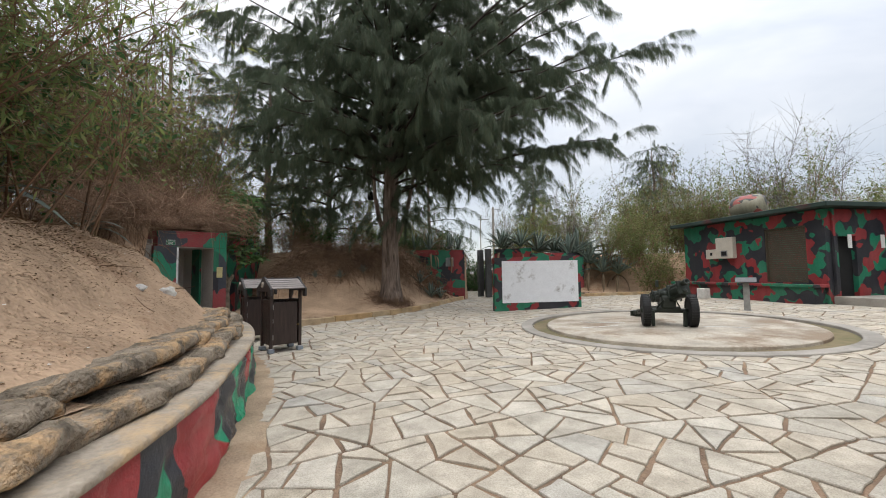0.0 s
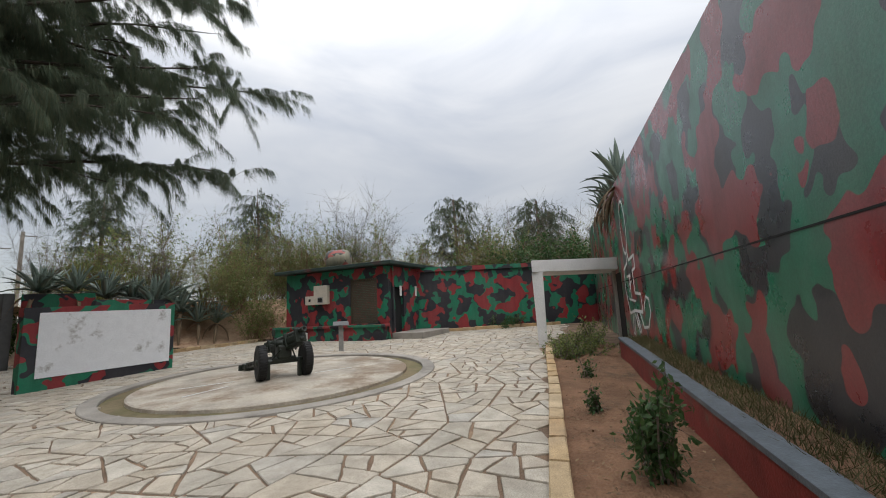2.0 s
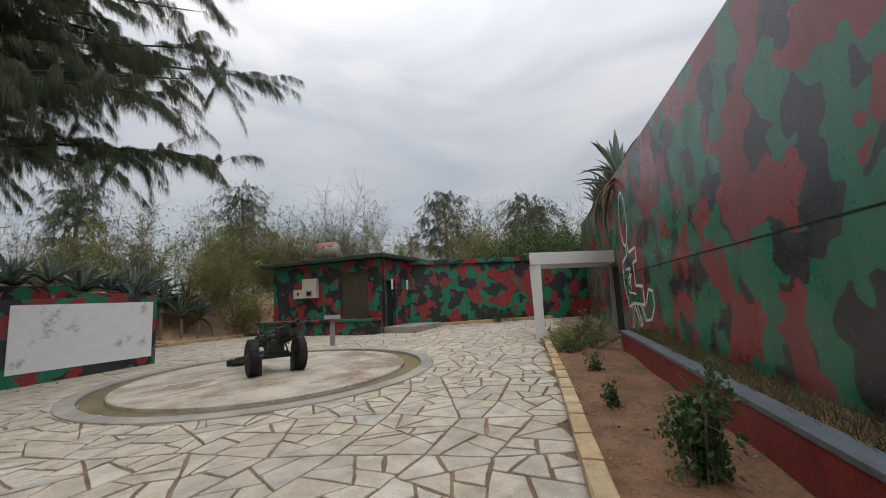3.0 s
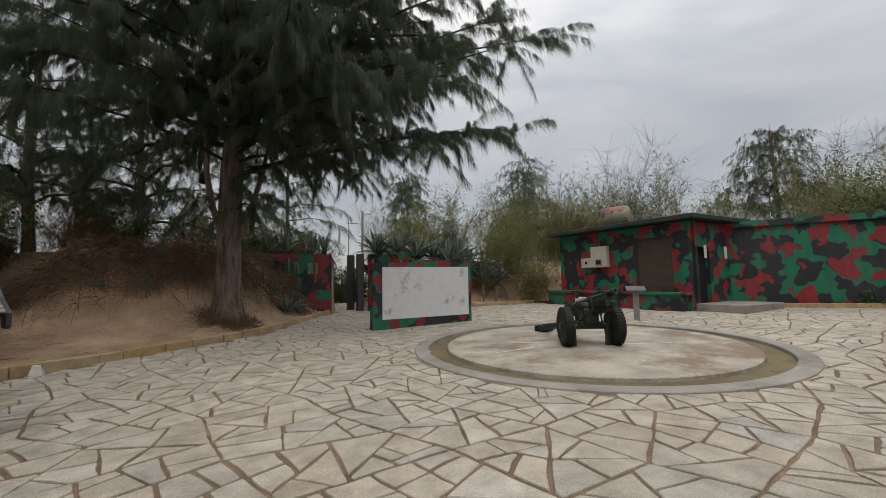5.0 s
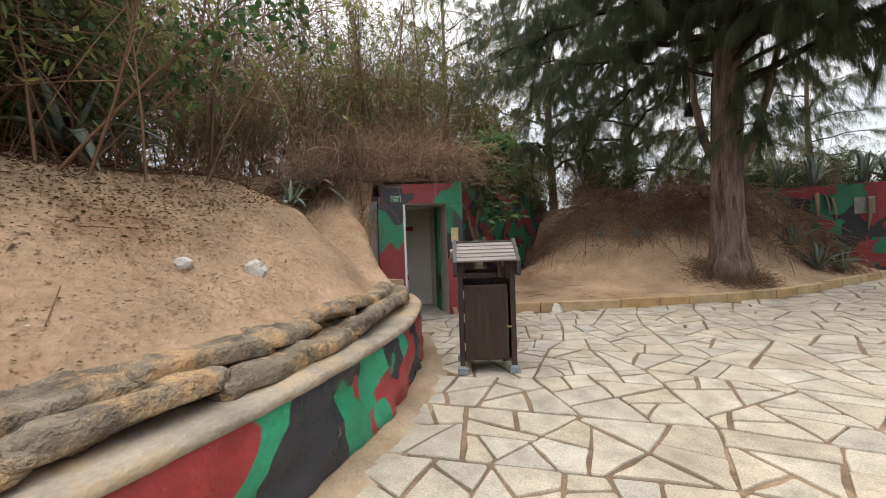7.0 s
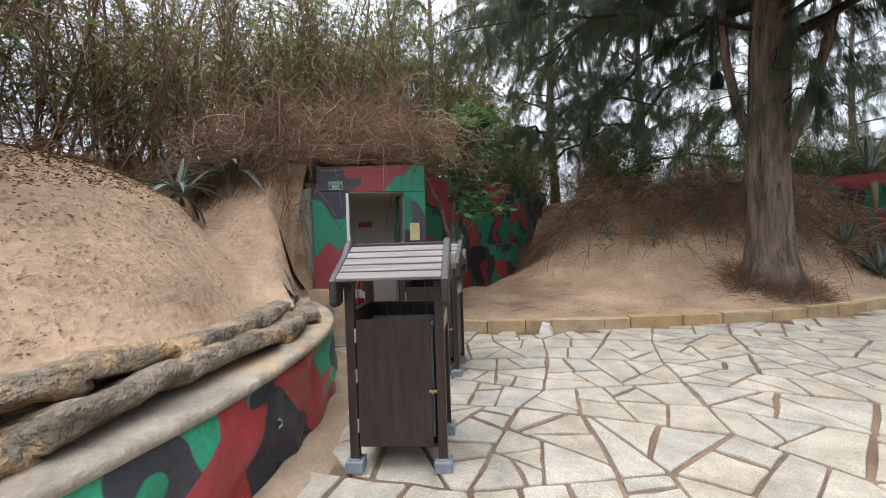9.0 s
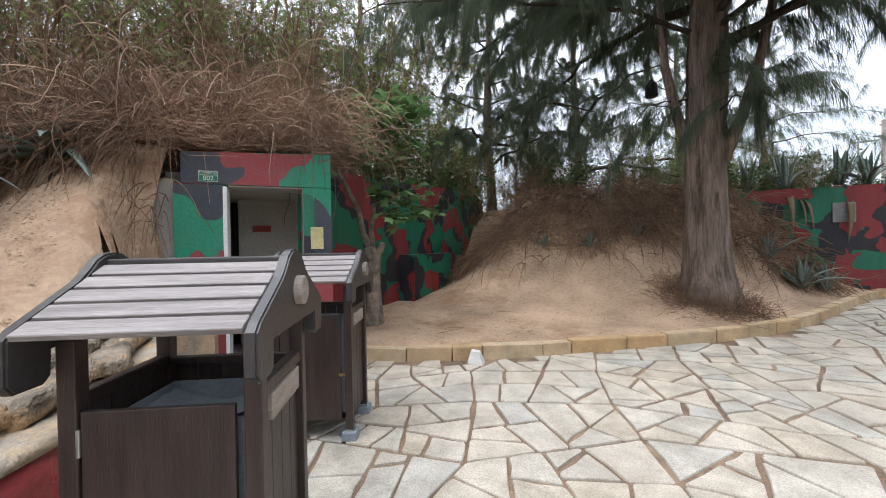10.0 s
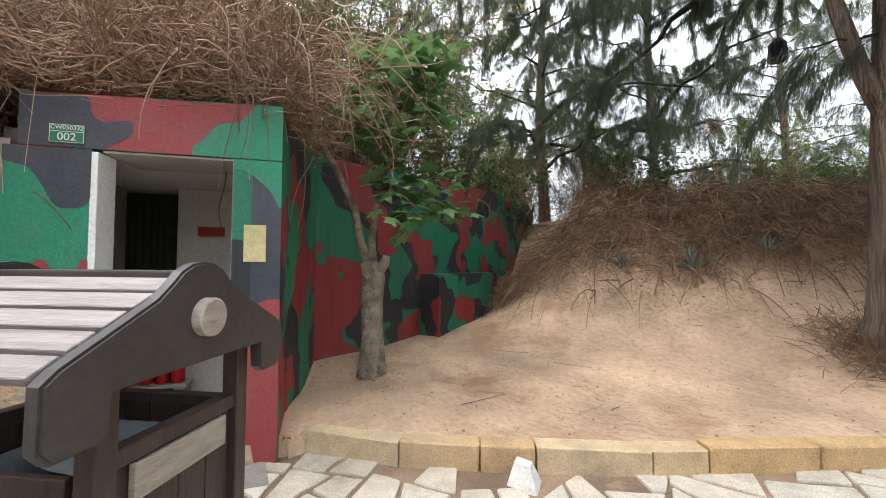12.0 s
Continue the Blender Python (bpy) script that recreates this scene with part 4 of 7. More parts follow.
on_wall(FRONT_L, (DOOR_B - FRONT_L).dot(FD) + 0.16, -0.006, 1.60, FD, FN, (0.155, 0.008, 0.28), M_YELLOWPAPER, "paper_notice", "faded yellow paper notice beside the door", "notice", 0.0)
number = on_wall(FRONT_L, (Vector((-6.6, 9.68)) - FRONT_L).dot(FD), -0.008, 2.335, FD, FN, (0.20, 0.01, 0.125), M_SIGNGREEN, "number_plate", "green enamel plate with white numbers", "number plate")
def lettering(text, size, parent, x, z, mat, y=-0.0065):
    cu = bpy.data.curves.new("lettering", "FONT")
    cu.body, cu.size, cu.align_x, cu.align_y, cu.extrude = text, size, "CENTER", "CENTER", 0.0006
    tmp = new("lettering", cu)
    me = bpy.data.meshes.new_from_object(tmp.evaluated_get(bpy.context.evaluated_depsgraph_get()))
    bpy.data.objects.remove(tmp)
    me.materials.clear()
    me.materials.append(mat)
    ob = new("lettering", me)
    ob.parent = parent
    ob.matrix_basis = pose(x, y, z, 90, 0, 0)
    return ob
lettering("CW050332", 0.040, number, 0, 0.040, M_SIGNWHITE)
lettering("002", 0.074, number, 0, -0.024, M_SIGNWHITE)
part("border", one_block((0.196, 0.002, 0.003), (0, -0.0062, 0.0135)), M_SIGNWHITE, number)
for w, h, x, z in ((0.198, 0.003, 0, 0.060), (0.198, 0.003, 0, -0.060), (0.003, 0.12, 0.0975, 0), (0.003, 0.12, -0.0975, 0)):
    part("border", one_block((w, 0.002, h), (x, -0.0062, z)), M_SIGNWHITE, number)
EXT_AT = Vector((-7.48, 10.38))
rack = new("extinguisher_stand")
tagged(rack, "low plain wooden stand under the fire extinguishers", "stand")
rack.matrix_basis = pose(EXT_AT.x, EXT_AT.y, -0.045, 0, 0, math.degrees(math.atan2(FD.y, FD.x)))
part("shelf", one_block((0.62, 0.2, 0.03), (0, 0, 0.33), 0, 0.004), M_PALEWOOD, rack)
for sx in (-0.27, 0.27):
    part("leg", one_block((0.04, 0.18, 0.315), (sx, 0, 0.1575), 0, 0.003), M_PALEWOOD, rack)
for k in range(4):
    ext = new("fire_extinguisher")
    tagged(ext, "small red fire extinguisher with a white label", "fire extinguisher", "extinguishers inside the bunker")
    q = EXT_AT + FD * (-0.2 + 0.135 * k)
    ext.matrix_basis = pose(q.x, q.y, 0.30, 0, 0, math.degrees(math.atan2(FD.y, FD.x)))
    up = Matrix.Rotation(radians(-90), 4, "Y")
    part("cylinder", lathe(bmesh.new(), [(0.0, 0.05), (0.01, 0.06), (0.36, 0.06), (0.42, 0.035), (0.45, 0.02)], 18, up), M_EXTRED, ext, "", True)
    part("valve", one_block((0.03, 0.10, 0.05), (0, 0, 0.475), 0, 0.008), M_DARK, ext, "black valve and lever")
    part("sticker", lathe(bmesh.new(), [(0.14, 0.0608), (0.30, 0.0608)], 18, up), M_SIGNWHITE, ext, "white label")
quad_wall("wall_bunker_side", FRONT_R + FN * 0.553, SIDE_END, 0.4, -0.2, 2.70, M_CAMO_BUNKER, "side of the bunker in camouflage paint", 1.0, 2.8)
quad_wall("wall_flank", SIDE_END - (FLANK_END - SIDE_END).normalized() * 0.3, FLANK_END, 0.4, -0.2, 2.85, M_CAMO_BUNKER, "flank wall of the bunker in camouflage paint", 1.0, 3.05)
step_dir = (FLANK_END - SIDE_END).normalized()
sa = SIDE_END + step_dir * 2.05 + Vector((0.42, 0.05))
quad_wall("wall_step", sa, sa + step_dir * 1.75, 0.42, -0.1, 1.28, M_CAMO_BUNKER, "low stepped block in camouflage paint", 1.0)
quad_wall("wall_bunker_return", FLANK_END, FLANK_END + Vector((-0.6, 2.4)), 0.4, -0.2, 3.0, M_CAMO_BUNKER, "end of the bunker flank in camouflage paint", 1.0)

# ---- round gun pad with drainage channel ----
def pad_part(name, section, mat, label=""):
    bm, n, rings = bmesh.new(), 96, []
    for r, h in section:
        rings.append([bm.verts.new((CIRCLE.x + r * math.cos(2 * math.pi * k / n), CIRCLE.y + r * math.sin(2 * math.pi * k / n), gz(CIRCLE.x + r * math.cos(2 * math.pi * k / n), CIRCLE.y + r * math.sin(2 * math.pi * k / n)) + h)) for k in range(n)])
    for r0, r1 in zip(rings, rings[1:]):
        for k in range(n):
            bm.faces.new((r0[k], r0[(k + 1) % n], r1[(k + 1) % n], r1[k]))
    if section[-1][0] < 3.0:
        bm.faces.new(rings[-1])
    bmesh.ops.recalc_face_normals(bm, faces=bm.faces)
    return part(name, bm, mat, pad, label)


pad = new("gun_pad")
tagged(pad, "round stained concrete gun pad with a ring channel", "gun pad", kind="structure")
pad_part("rim", [(RIM + 0.06, -0.03), (RIM + 0.05, 0.022), (RIM + 0.03, 0.03), (RIM - 0.21, 0.03), (RIM - 0.23, 0.02), (RIM - 0.24, -0.10)], M_CONCRETE)
pad_part("channel", [(RIM - 0.238, -0.098), (RIM - 0.62, -0.098)], M_CHANNEL)
pad_part("disc", [(RIM - 0.60, -0.10), (RIM - 0.61, 0.02), (RIM - 0.64, 0.034), (RIM - 1.2, 0.036), (1.2, 0.04), (0.3, 0.042)], M_DISC)
for k, (ax, ay, bx, by) in enumerate(((3.6, 10.6, 4.55, 10.15), (3.3, 9.6, 4.2, 9.75), (5.9, 9.2, 6.7, 8.85))):
    a, b = Vector((ax, ay)), Vector((bx, by))
    m, d = (a + b) / 2, b - a
    bm = one_block((d.length, 0.035, 0.004), (0, 0, 0))
    ob = part("painted_line", bm, M_WHITE, pad, "faded white painted line")
    ob.matrix_basis = pose(m.x, m.y, gz(m.x, m.y) + 0.045, 0, -1.0, math.degrees(math.atan2(d.y, d.x)))

# ---- free-standing board wall ----
BA, BB = Vector((1.84, 14.28)), Vector((5.14, 14.98))
BD = (BB - BA).normalized()
BN = Vector((BD.y, -BD.x))
board_wall = new("wall_board")
tagged(board_wall, "free-standing camouflage wall framing a peeling white board", "notice wall", kind="structure")
part("body", wall_between(BA, BB, 0.25, -0.05, 2.02, 2.10), M_CAMO_FRAME, board_wall)
panel = wall_between(BA + BD * 0.27 + BN * 0.02, BB - BD * 0.12 + BN * 0.02, 0.018, 0.40, 1.90, 1.92)
part("board", panel, M_BOARD, board_wall, "peeling white board")

# ---- entrance in the north: sign wall, passage walls, pillars ----
quad_wall("wall_sign", (-2.2, 20.15), (1.12, 20.95), 0.35, -0.1, 2.7, M_CAMO_HUT, "low camouflage wall beside the passage", 1.0)
quad_wall("wall_passage_west", (1.12, 20.956), (1.6, 27.5), 0.35, -0.1, 1.1, M_CAMO_HUT, "low camouflage wall along the passage", 1.0)
quad_wall("wall_passage_east", (2.75, 21.4), (4.6, 20.75), 0.35, -0.1, 2.75, M_CAMO_HUT, "camouflage wall at the passage", 1.0)
quad_wall("wall_north", (4.62, 20.75), (7.6, 21.6), 0.35, -0.1, 2.5, M_CAMO_HUT, "camouflage wall half buried in the bank", 1.0)
for k, (px, py) in enumerate(((2.45, 21.75), (2.12, 22.7))):
    bm = one_block((0.3, 0.3, 2.75), (0, 0, 0), 0, 0.015)
    ob = tagged(mesh_object("pillar", bm, M_GREYPLATE), "plain grey concrete pillar at the passage", "pillar", "passage pillars", "structure")
    ob.matrix_basis = pose(px, py, 1.42, 0, 0, 12)
bm = one_block((0.42, 0.02, 0.46), (0, 0, 0), 0, 0.004)
plate = tagged(mesh_object("wall_sign_plate", bm, M_GREYSIGN), "small grey metal sign on the camouflage wall", "sign")
plate.matrix_basis = pose(0.33, 20.745, 2.08, 0, 0, 13.6)

# ---- hut ----
HD = (HUT_R - HUT_L).normalized()
HN = Vector((-HD.y, HD.x))
hut = new("hut")
tagged(hut, "flat-roofed hut in camouflage paint with a roller shutter", "hut", kind="structure")
HZ = gz(12, 16)
depth = 3.6
hut_poly = [HUT_L, HUT_R, HUT_R + HN * depth, HUT_L + HN * depth]
hut_m = Matrix.Translation((HUT_L.x, HUT_L.y, 0)) @ Matrix.Rotation(math.atan2(HD.y, HD.x), 4, "Z")
# local frame: x along the front from its north end, y into the hut
HLEN = (HUT_R - HUT_L).length


def hut_block(name, x0, x1, y0, y1, z0, z1, mat, label="", bevel=0.0, parent=None):
    bm = one_block((x1 - x0, y1 - y0, z1 - z0), ((x0 + x1) / 2, (y0 + y1) / 2, (z0 + z1) / 2), 0, bevel)
    bm.transform(hut_m)
    return part(name, bm, mat, parent or hut, label)


hut_block("wall", 0, 3.9, 0, 0.25, 0.2, 3.45, M_CAMO_HUT)
hut_block("wall", 3.9, 5.35, 0, 0.25, 0.2, 1.0, M_CAMO_HUT)
hut_block("wall", 3.9, 5.35, 0, 0.25, 2.98, 3.45, M_CAMO_HUT)
hut_block("wall", 5.35, HLEN, 0, 0.25, 0.2, 3.45, M_CAMO_HUT)
hut_block("wall", 0, 0.25, 0.255, depth, 0.2, 3.45, M_CAMO_HUT)
hut_block("wall", 0.26, HLEN, depth - 0.25, depth, 0.2, 3.45, M_CAMO_HUT)
hut_block("wall", HLEN - 0.25, HLEN, 0.255, 0.5, 0.2, 3.45, M_CAMO_HUT)
hut_block("wall", HLEN - 0.25, HLEN, 1.25, depth - 0.255, 0.2, 3.45, M_CAMO_HUT)
hut_block("wall", HLEN - 0.25, HLEN, 0.503, 1.247, 2.55, 3.45, M_CAMO_HUT)
hut_block("roof", -0.38, HLEN + 0.4, -0.42, depth + 0.3, 3.48, 3.64, M_ROOF, "overhanging flat roof", 0.02)
hut_block("ledge", -0.55, HLEN + 0.02, -0.5, -0.003, 0.86, 0.96, M_CAMO_HUT, "projecting sill along the front", 0.01)
hut_block("plinth", -0.45, HLEN - 0.1, -0.42, -0.004, 0.15, 0.857, M_CAMO_HUT)
shutter = bmesh.new()
for k in range(26):
    z = 1.0 + 0.0762 * k
    block(shutter, (1.45, 0.03, 0.07), (4.625, 0.10 + 0.006 * (k % 2), z + 0.036), 0, 0.006)
shutter.transform(hut_m)
part("shutter", shutter, M_SHUTTER, hut, "closed brown roller shutter")
for x0, x1, z0, z1 in ((3.9, 5.35, 2.94, 2.98), (3.88, 3.93, 1.0, 2.94), (5.32, 5.37, 1.0, 2.94)):
    hut_block("shutter_frame", x0, x1, 0.03, 0.12, z0, z1, M_SHUTTER)
hut_block("door_leaf", HLEN - 0.2, HLEN - 0.15, 0.50, 1.25, 0.35, 2.55, M_DARK, "dark doorway leaf")
hut_block("downpipe", HLEN + 0.01, HLEN + 0.09, 0.22, 0.30, 0.3, 3.46, M_CAMO_HUT)
for y in (0.9, 2.3):
    hut_block("notice", HLEN + 0.004, HLEN + 0.02, y, y + 0.16, 2.15, 2.6, M_SIGNWHITE, "narrow white notice")
box = new("meter_box")
tagged(box, "cream metal meter box with a small window on the hut wall", "meter box")
for x0, x1, z0, z1, d in ((1.92, 2.72, 1.95, 2.82, 0.2), (1.36, 1.90, 1.95, 2.36, 0.16)):
    hut_block("cabinet", x0, x1, -d, -0.003, z0, z1, M_BOX, "", 0.015, box)
hut_block("window", 2.16, 2.48, -0.212, -0.202, 2.03, 2.28, M_GREYSIGN, "small grey window", 0.004, box)
hut_block("window_glass", 2.20, 2.44, -0.218, -0.213, 2.07, 2.24, M_DARK, "dark glass", 0.0, box)
hut_block("socket", 1.58, 1.70, -0.168, -0.162, 2.10, 2.22, M_DARK, "", 0.0, box)
tank = bmesh.new()
lathe(tank, [(-0.62, 0.05), (-0.6, 0.3), (-0.5, 0.46), (-0.3, 0.52), (0.3, 0.52), (0.5, 0.46), (0.6, 0.3), (0.62, 0.05)], 24)
tk = tagged(mesh_object("water_tank", tank, M_TANK, True), "rounded water tank painted in camouflage on the hut roof", "water tank")
tp = hut_m @ Vector((2.35, 1.1, 4.12))
tk.matrix_basis = pose(*tp, 0, 0, -60)
for dx in (-0.35, 0.35):
    cr = one_block((0.08, 0.8, 0.16), (dx, 0, -0.38 - 0.04), 0, 0.01)
    part("cradle", cr, M_WHITE, tk, "white cradle")
slab = one_block((2.6, 1.5, 0.26), (0, 0, 0), 0, 0.02)
sl = tagged(mesh_object("step_slab", slab, M_CONCRETE), "low concrete step in front of the hut door", "step", kind="structure")
sp = hut_m @ Vector((HLEN + 0.8, 1.4, 0))
sl.matrix_basis = pose(sp.x, sp.y, gz(sp.x, sp.y) + 0.10, 0, 0, math.degrees(math.atan2(HN.y, HN.x)))

# ---- long wall behind the hut and the covered entrance ----
quad_wall("wall_back", (14.6, 14.35), (21.6, 5.8), 0.4, 0.1, 3.3, M_CAMO_HUT, "long low camouflage wall closing the yard", 1.0)
cap = wall_between((14.5, 14.3), (21.5, 5.75), 0.65, 3.304, 3.52, None, 1.0)
tagged(mesh_object("coping", cap, M_CAMO_HUT), "camouflage painted coping along the wall", "coping", kind="structure")
kerb_run("kerb_back", smooth_line([(15.2, 13.0), (17.6, 10.1), (19.3, 8.0)], 0.2), 1, 0.14, 0.16, "yellow sandstone kerb below the long wall", 4)

POST = Vector((11.25, 5.78))
canopy = new("entrance_canopy")
tagged(canopy, "white concrete entrance canopy on a tapered post", "canopy", kind="structure")
cd = math.degrees(math.atan2(HIGH_D.y, HIGH_D.x))
post = bmesh.new()
lo = [post.verts.new((sx * 0.065, sy * 0.12, 0.15)) for sx, sy in ((-1, -1), (1, -1), (1, 1), (-1, 1))]
hi = [post.verts.new((sx * 0.095, sy * 0.16, 2.43)) for sx, sy in ((-1, -1), (1, -1), (1, 1), (-1, 1))]
for k in range(4):
    post.faces.new((lo[k], lo[(k + 1) % 4], hi[(k + 1) % 4], hi[k]))
post.faces.new(hi)
post.faces.new(lo[::-1])
bmesh.ops.recalc_face_normals(post, faces=post.faces)
bmesh.ops.bevel(post, geom=post.edges[:], offset=0.012, segments=2, affect="EDGES")
post.transform(pose(POST.x, POST.y, 0, 0, 0, cd))
part("post", post, M_WHITE, canopy)
reach = (POST - HIGH_A).dot(HIGH_N)
edge_a, edge_b = POST + HIGH_N * 0.14 - HIGH_D * 0.2, POST - HIGH_N * (reach - 0.01) + HIGH_D * 0.9
slab_bm = prism([tuple(edge_a), tuple(edge_b), tuple(edge_b + HIGH_D * 1.9), tuple(edge_a + HIGH_D * 1.9)], 2.42, 2.78)
bmesh.ops.bevel(slab_bm, geom=slab_bm.edges[:], offset=0.015, segments=2, affect="EDGES")
part("slab", slab_bm, M_WHITE, canopy)
# flat panel on the wall face; its black stands for a doorway's shade
dark = HIGH_A + HIGH_D * 11.4 + HIGH_N * 0.004
part("doorway", one_block((1.0, 0.008, 2.1), (dark.x, dark.y, 1.25), cd), M_DARK, high_wall, "near-black panel standing for the shade of a doorway recess")
jam = HIGH_A + HIGH_D * 11.98 + HIGH_N * 0.05
part("door_frame", one_block((0.14, 0.1, 2.3), (jam.x, jam.y, 1.35), cd), M_PLASTER, high_wall, "grey door frame")

# outline figure painted on the tall wall: plain strokes, no person
stroke = new("wall_painting")
tagged(stroke, "white outline painting on the camouflage wall", "wall painting")


def painted_line(pts, width=0.07, closed=False):
    bm = bmesh.new()
    pp = pts + pts[:1] if closed else pts
    for (x0, z0), (x1, z1) in zip(pp, pp[1:]):
        a, b = Vector((x0, z0)), Vector((x1, z1))
        d = b - a
        q = HIGH_A + HIGH_D * ((a.x + b.x) / 2) + HIGH_N * 0.006
        mm = pose(q.x, q.y, (z0 + z1) / 2, 0, 0, cd) @ pose(0, 0, 0, 0, -math.degrees(math.atan2(d.y, d.x)), 0)
        block(bm, (d.length + width * 0.6, 0.004, width), m=mm)
    return part("stroke", bm, M_SIGNWHITE, stroke)

U0 = (Vector((12.09, 3.57)) - HIGH_A).dot(HIGH_D)
UA = U0 - 0.25
oval = [(UA - 0.55 + 0.42 * math.cos(2 * math.pi * k / 20), 3.42 + 0.72 * math.sin(2 * math.pi * k / 20)) for k in range(20)]
painted_line(oval, 0.07, True)
painted_line([(UA - 0.6, 2.70), (UA - 0.55, 2.45), (UA + 0.05, 2.30), (UA + 0.1, 1.72), (UA - 0.25, 1.12), (UA - 0.9, 1.22), (UA - 1.95, 1.2), (UA - 1.9, 1.62), (UA - 1.25, 1.65), (UA - 1.2, 2.2), (UA - 1.6, 2.25), (UA - 1.6, 2.55), (UA - 0.85, 2.5), (UA - 0.75, 2.7)], 0.07)
painted_line([(UA - 0.65, 1.2), (UA - 0.45, 0.62), (UA - 0.62, 0.60), (UA - 0.9, 1.2)], 0.055)
painted_line([(UA - 0.85, 1.2), (UA - 1.35, 0.70), (UA - 1.5, 0.74), (UA - 1.15, 1.2)], 0.055)
painted_line([(UA - 1.6, 1.15), (UA - 1.9, 0.85), (UA - 2.4, 0.9), (UA - 2.75, 1.2), (UA - 2.7, 1.5), (UA - 2.4, 1.55), (UA - 2.1, 1.25)], 0.055)
painted_line([(UA - 0.3, 2.1), (UA - 0.85, 2.1)], 0.06)
painted_line([(UA - 0.45, 1.85), (UA - 0.9, 1.95), (UA - 0.5, 1.7)], 0.05)
painted_line([(UA - 0.7, 2.15), (UA - 0.7, 1.55)], 0.05)
painted_line([(UA - 0.35, 1.5), (UA - 1.2, 1.45)], 0.05)

# ---- litter bins ----
def gable_profile():
    half = [(0.0, 1.488), (0.045, 1.482), (0.085, 1.462), (0.12, 1.428), (0.165, 1.39), (0.395, 1.272), (0.428, 1.245), (0.43, 1.115), (0.405, 1.085), (0.31, 1.085), (0.285, 1.105), (0.28, 1.19)]
    low = [(0.16, 1.192), (0.08, 1.192), (0.0, 1.192)]
    right = half + low[:2]
    return right + [low[2]] + [(-y, z) for y, z in reversed(right)][:-1]


def litter_bin():
    bin_ob = new("litter_bin")
    tagged(bin_ob, "dark brown wooden litter bin under a slatted pitched roof", "litter bin", "litter bins on the paving")
    for sx in (-1, 1):
        for sy in (-1, 1):
            x, y = sx * 0.285, sy * 0.25
            part("post", one_block((0.058, 0.058, 1.13), (x, y, 0.645), 0, 0.005), M_WOOD, bin_ob)
            foot = part("foot", one_block((0.115, 0.115, 0.075), (x, y - 0.0, 0.0375), 0, 0.008), M_FOOT, bin_ob, "blue-grey concrete foot block")
            part("bracket", one_block((0.07, 0.07, 0.012), (x, y, 0.0815), 0, 0.002), M_STEEL, foot, "bright steel bracket")
    part("door", one_block((0.475, 0.022, 0.82), (-0.012, -0.262, 0.57), 0, 0.004), M_WOOD, bin_ob, "plain dark door panel")
    for z in (0.30, 0.62, 0.88):
        part("hinge", one_block((0.012, 0.012, 0.09), (-0.253, -0.276, z), 0, 0.003), M_STEEL, bin_ob)
    latch = part("latch", one_block((0.05, 0.012, 0.018), (0.235, -0.281, 0.52), 0, 0.003), M_BRASS, bin_ob, "brass latch")
    part("knob", lathe(bmesh.new(), [(-0.018, 0.006), (-0.012, 0.011), (0.0, 0.011), (0.006, 0.005)], 12, pose(0.235, -0.292, 0.52, 0, 0, 90)), M_BRASS, latch, "", True)
    for sx in (-1, 1):
        for k in range(4):
            part("side_board", one_block((0.018, 0.108, 0.84), (sx * 0.278, -0.165 + 0.11 * k, 0.56), 0, 0.004), M_WOOD, bin_ob)
        part("side_rail", one_block((0.045, 0.444, 0.05), (sx * 0.285, 0, 1.005), 0, 0.006), M_WOOD, bin_ob)
    for k in range(5):
        part("back_board", one_block((0.098, 0.018, 0.82), (-0.204 + 0.102 * k, 0.258, 0.57), 0, 0.004), M_WOOD, bin_ob)
    part("front_rail", one_block((0.51, 0.04, 0.035), (0, 0.235, 1.0), 0, 0.005), M_WOOD, bin_ob)
    part("base_board", one_block((0.53, 0.46, 0.02), (0, 0, 0.15), 0, 0.003), M_WOOD, bin_ob)
    liner = bmesh.new()
    for sx, sy, dx, dy in ((-0.235, 0, 0.006, 0.42), (0.235, 0, 0.006, 0.42), (0, -0.21, 0.464, 0.006), (0, 0.21, 0.464, 0.006)):
        block(liner, (dx, dy, 0.72), (sx, sy, 0.555))
    part("liner", liner, M_LINER, bin_ob, "grey plastic liner")
    bag = bmesh.new()
    bmesh.ops.create_grid(bag, x_segments=10, y_segments=6, size=0.5)
    for v in bag.verts:
        v.co = Vector((v.co.x * 0.455, 0.09 + v.co.y * 0.225, 0.885 - 0.05 * (1 - (2 * v.co.x) ** 2) + 0.012 * noise.noise(v.co * 9)))
    part("bag", bag, M_LINER, bin_ob, "sagging pale grey plastic bag", True)
    part("name_plate", one_block((0.022, 0.34, 0.095), (0.301, -0.0, 0.925), 0, 0.003), M_PALEWOOD, bin_ob, "bleached wooden plate")
    prof = gable_profile()
    for sx in (-1, 1):
        bm = bmesh.new()
        lo = [bm.verts.new((sx * 0.338 - 0.021, y, z)) for y, z in prof]
        hi = [bm.verts.new((sx * 0.338 + 0.021, y, z)) for y, z in prof]
        n = len(prof)
        for k in range(n):
            bm.faces.new((lo[k], lo[(k + 1) % n], hi[(k + 1) % n], hi[k]))
        bm.faces.new(hi)
        bm.faces.new(lo[::-1])
        bmesh.ops.recalc_face_normals(bm, faces=bm.faces)
        rim = [e for e in bm.edges if len(e.link_faces) == 2 and any(len(f.verts) > 6 for f in e.link_faces)]
        bmesh.ops.bevel(bm, geom=rim, offset=0.007, segments=2, affect="EDGES")
        gab = part("gable_board", bm, M_GABLE, bin_ob, "shaped charcoal gable board")
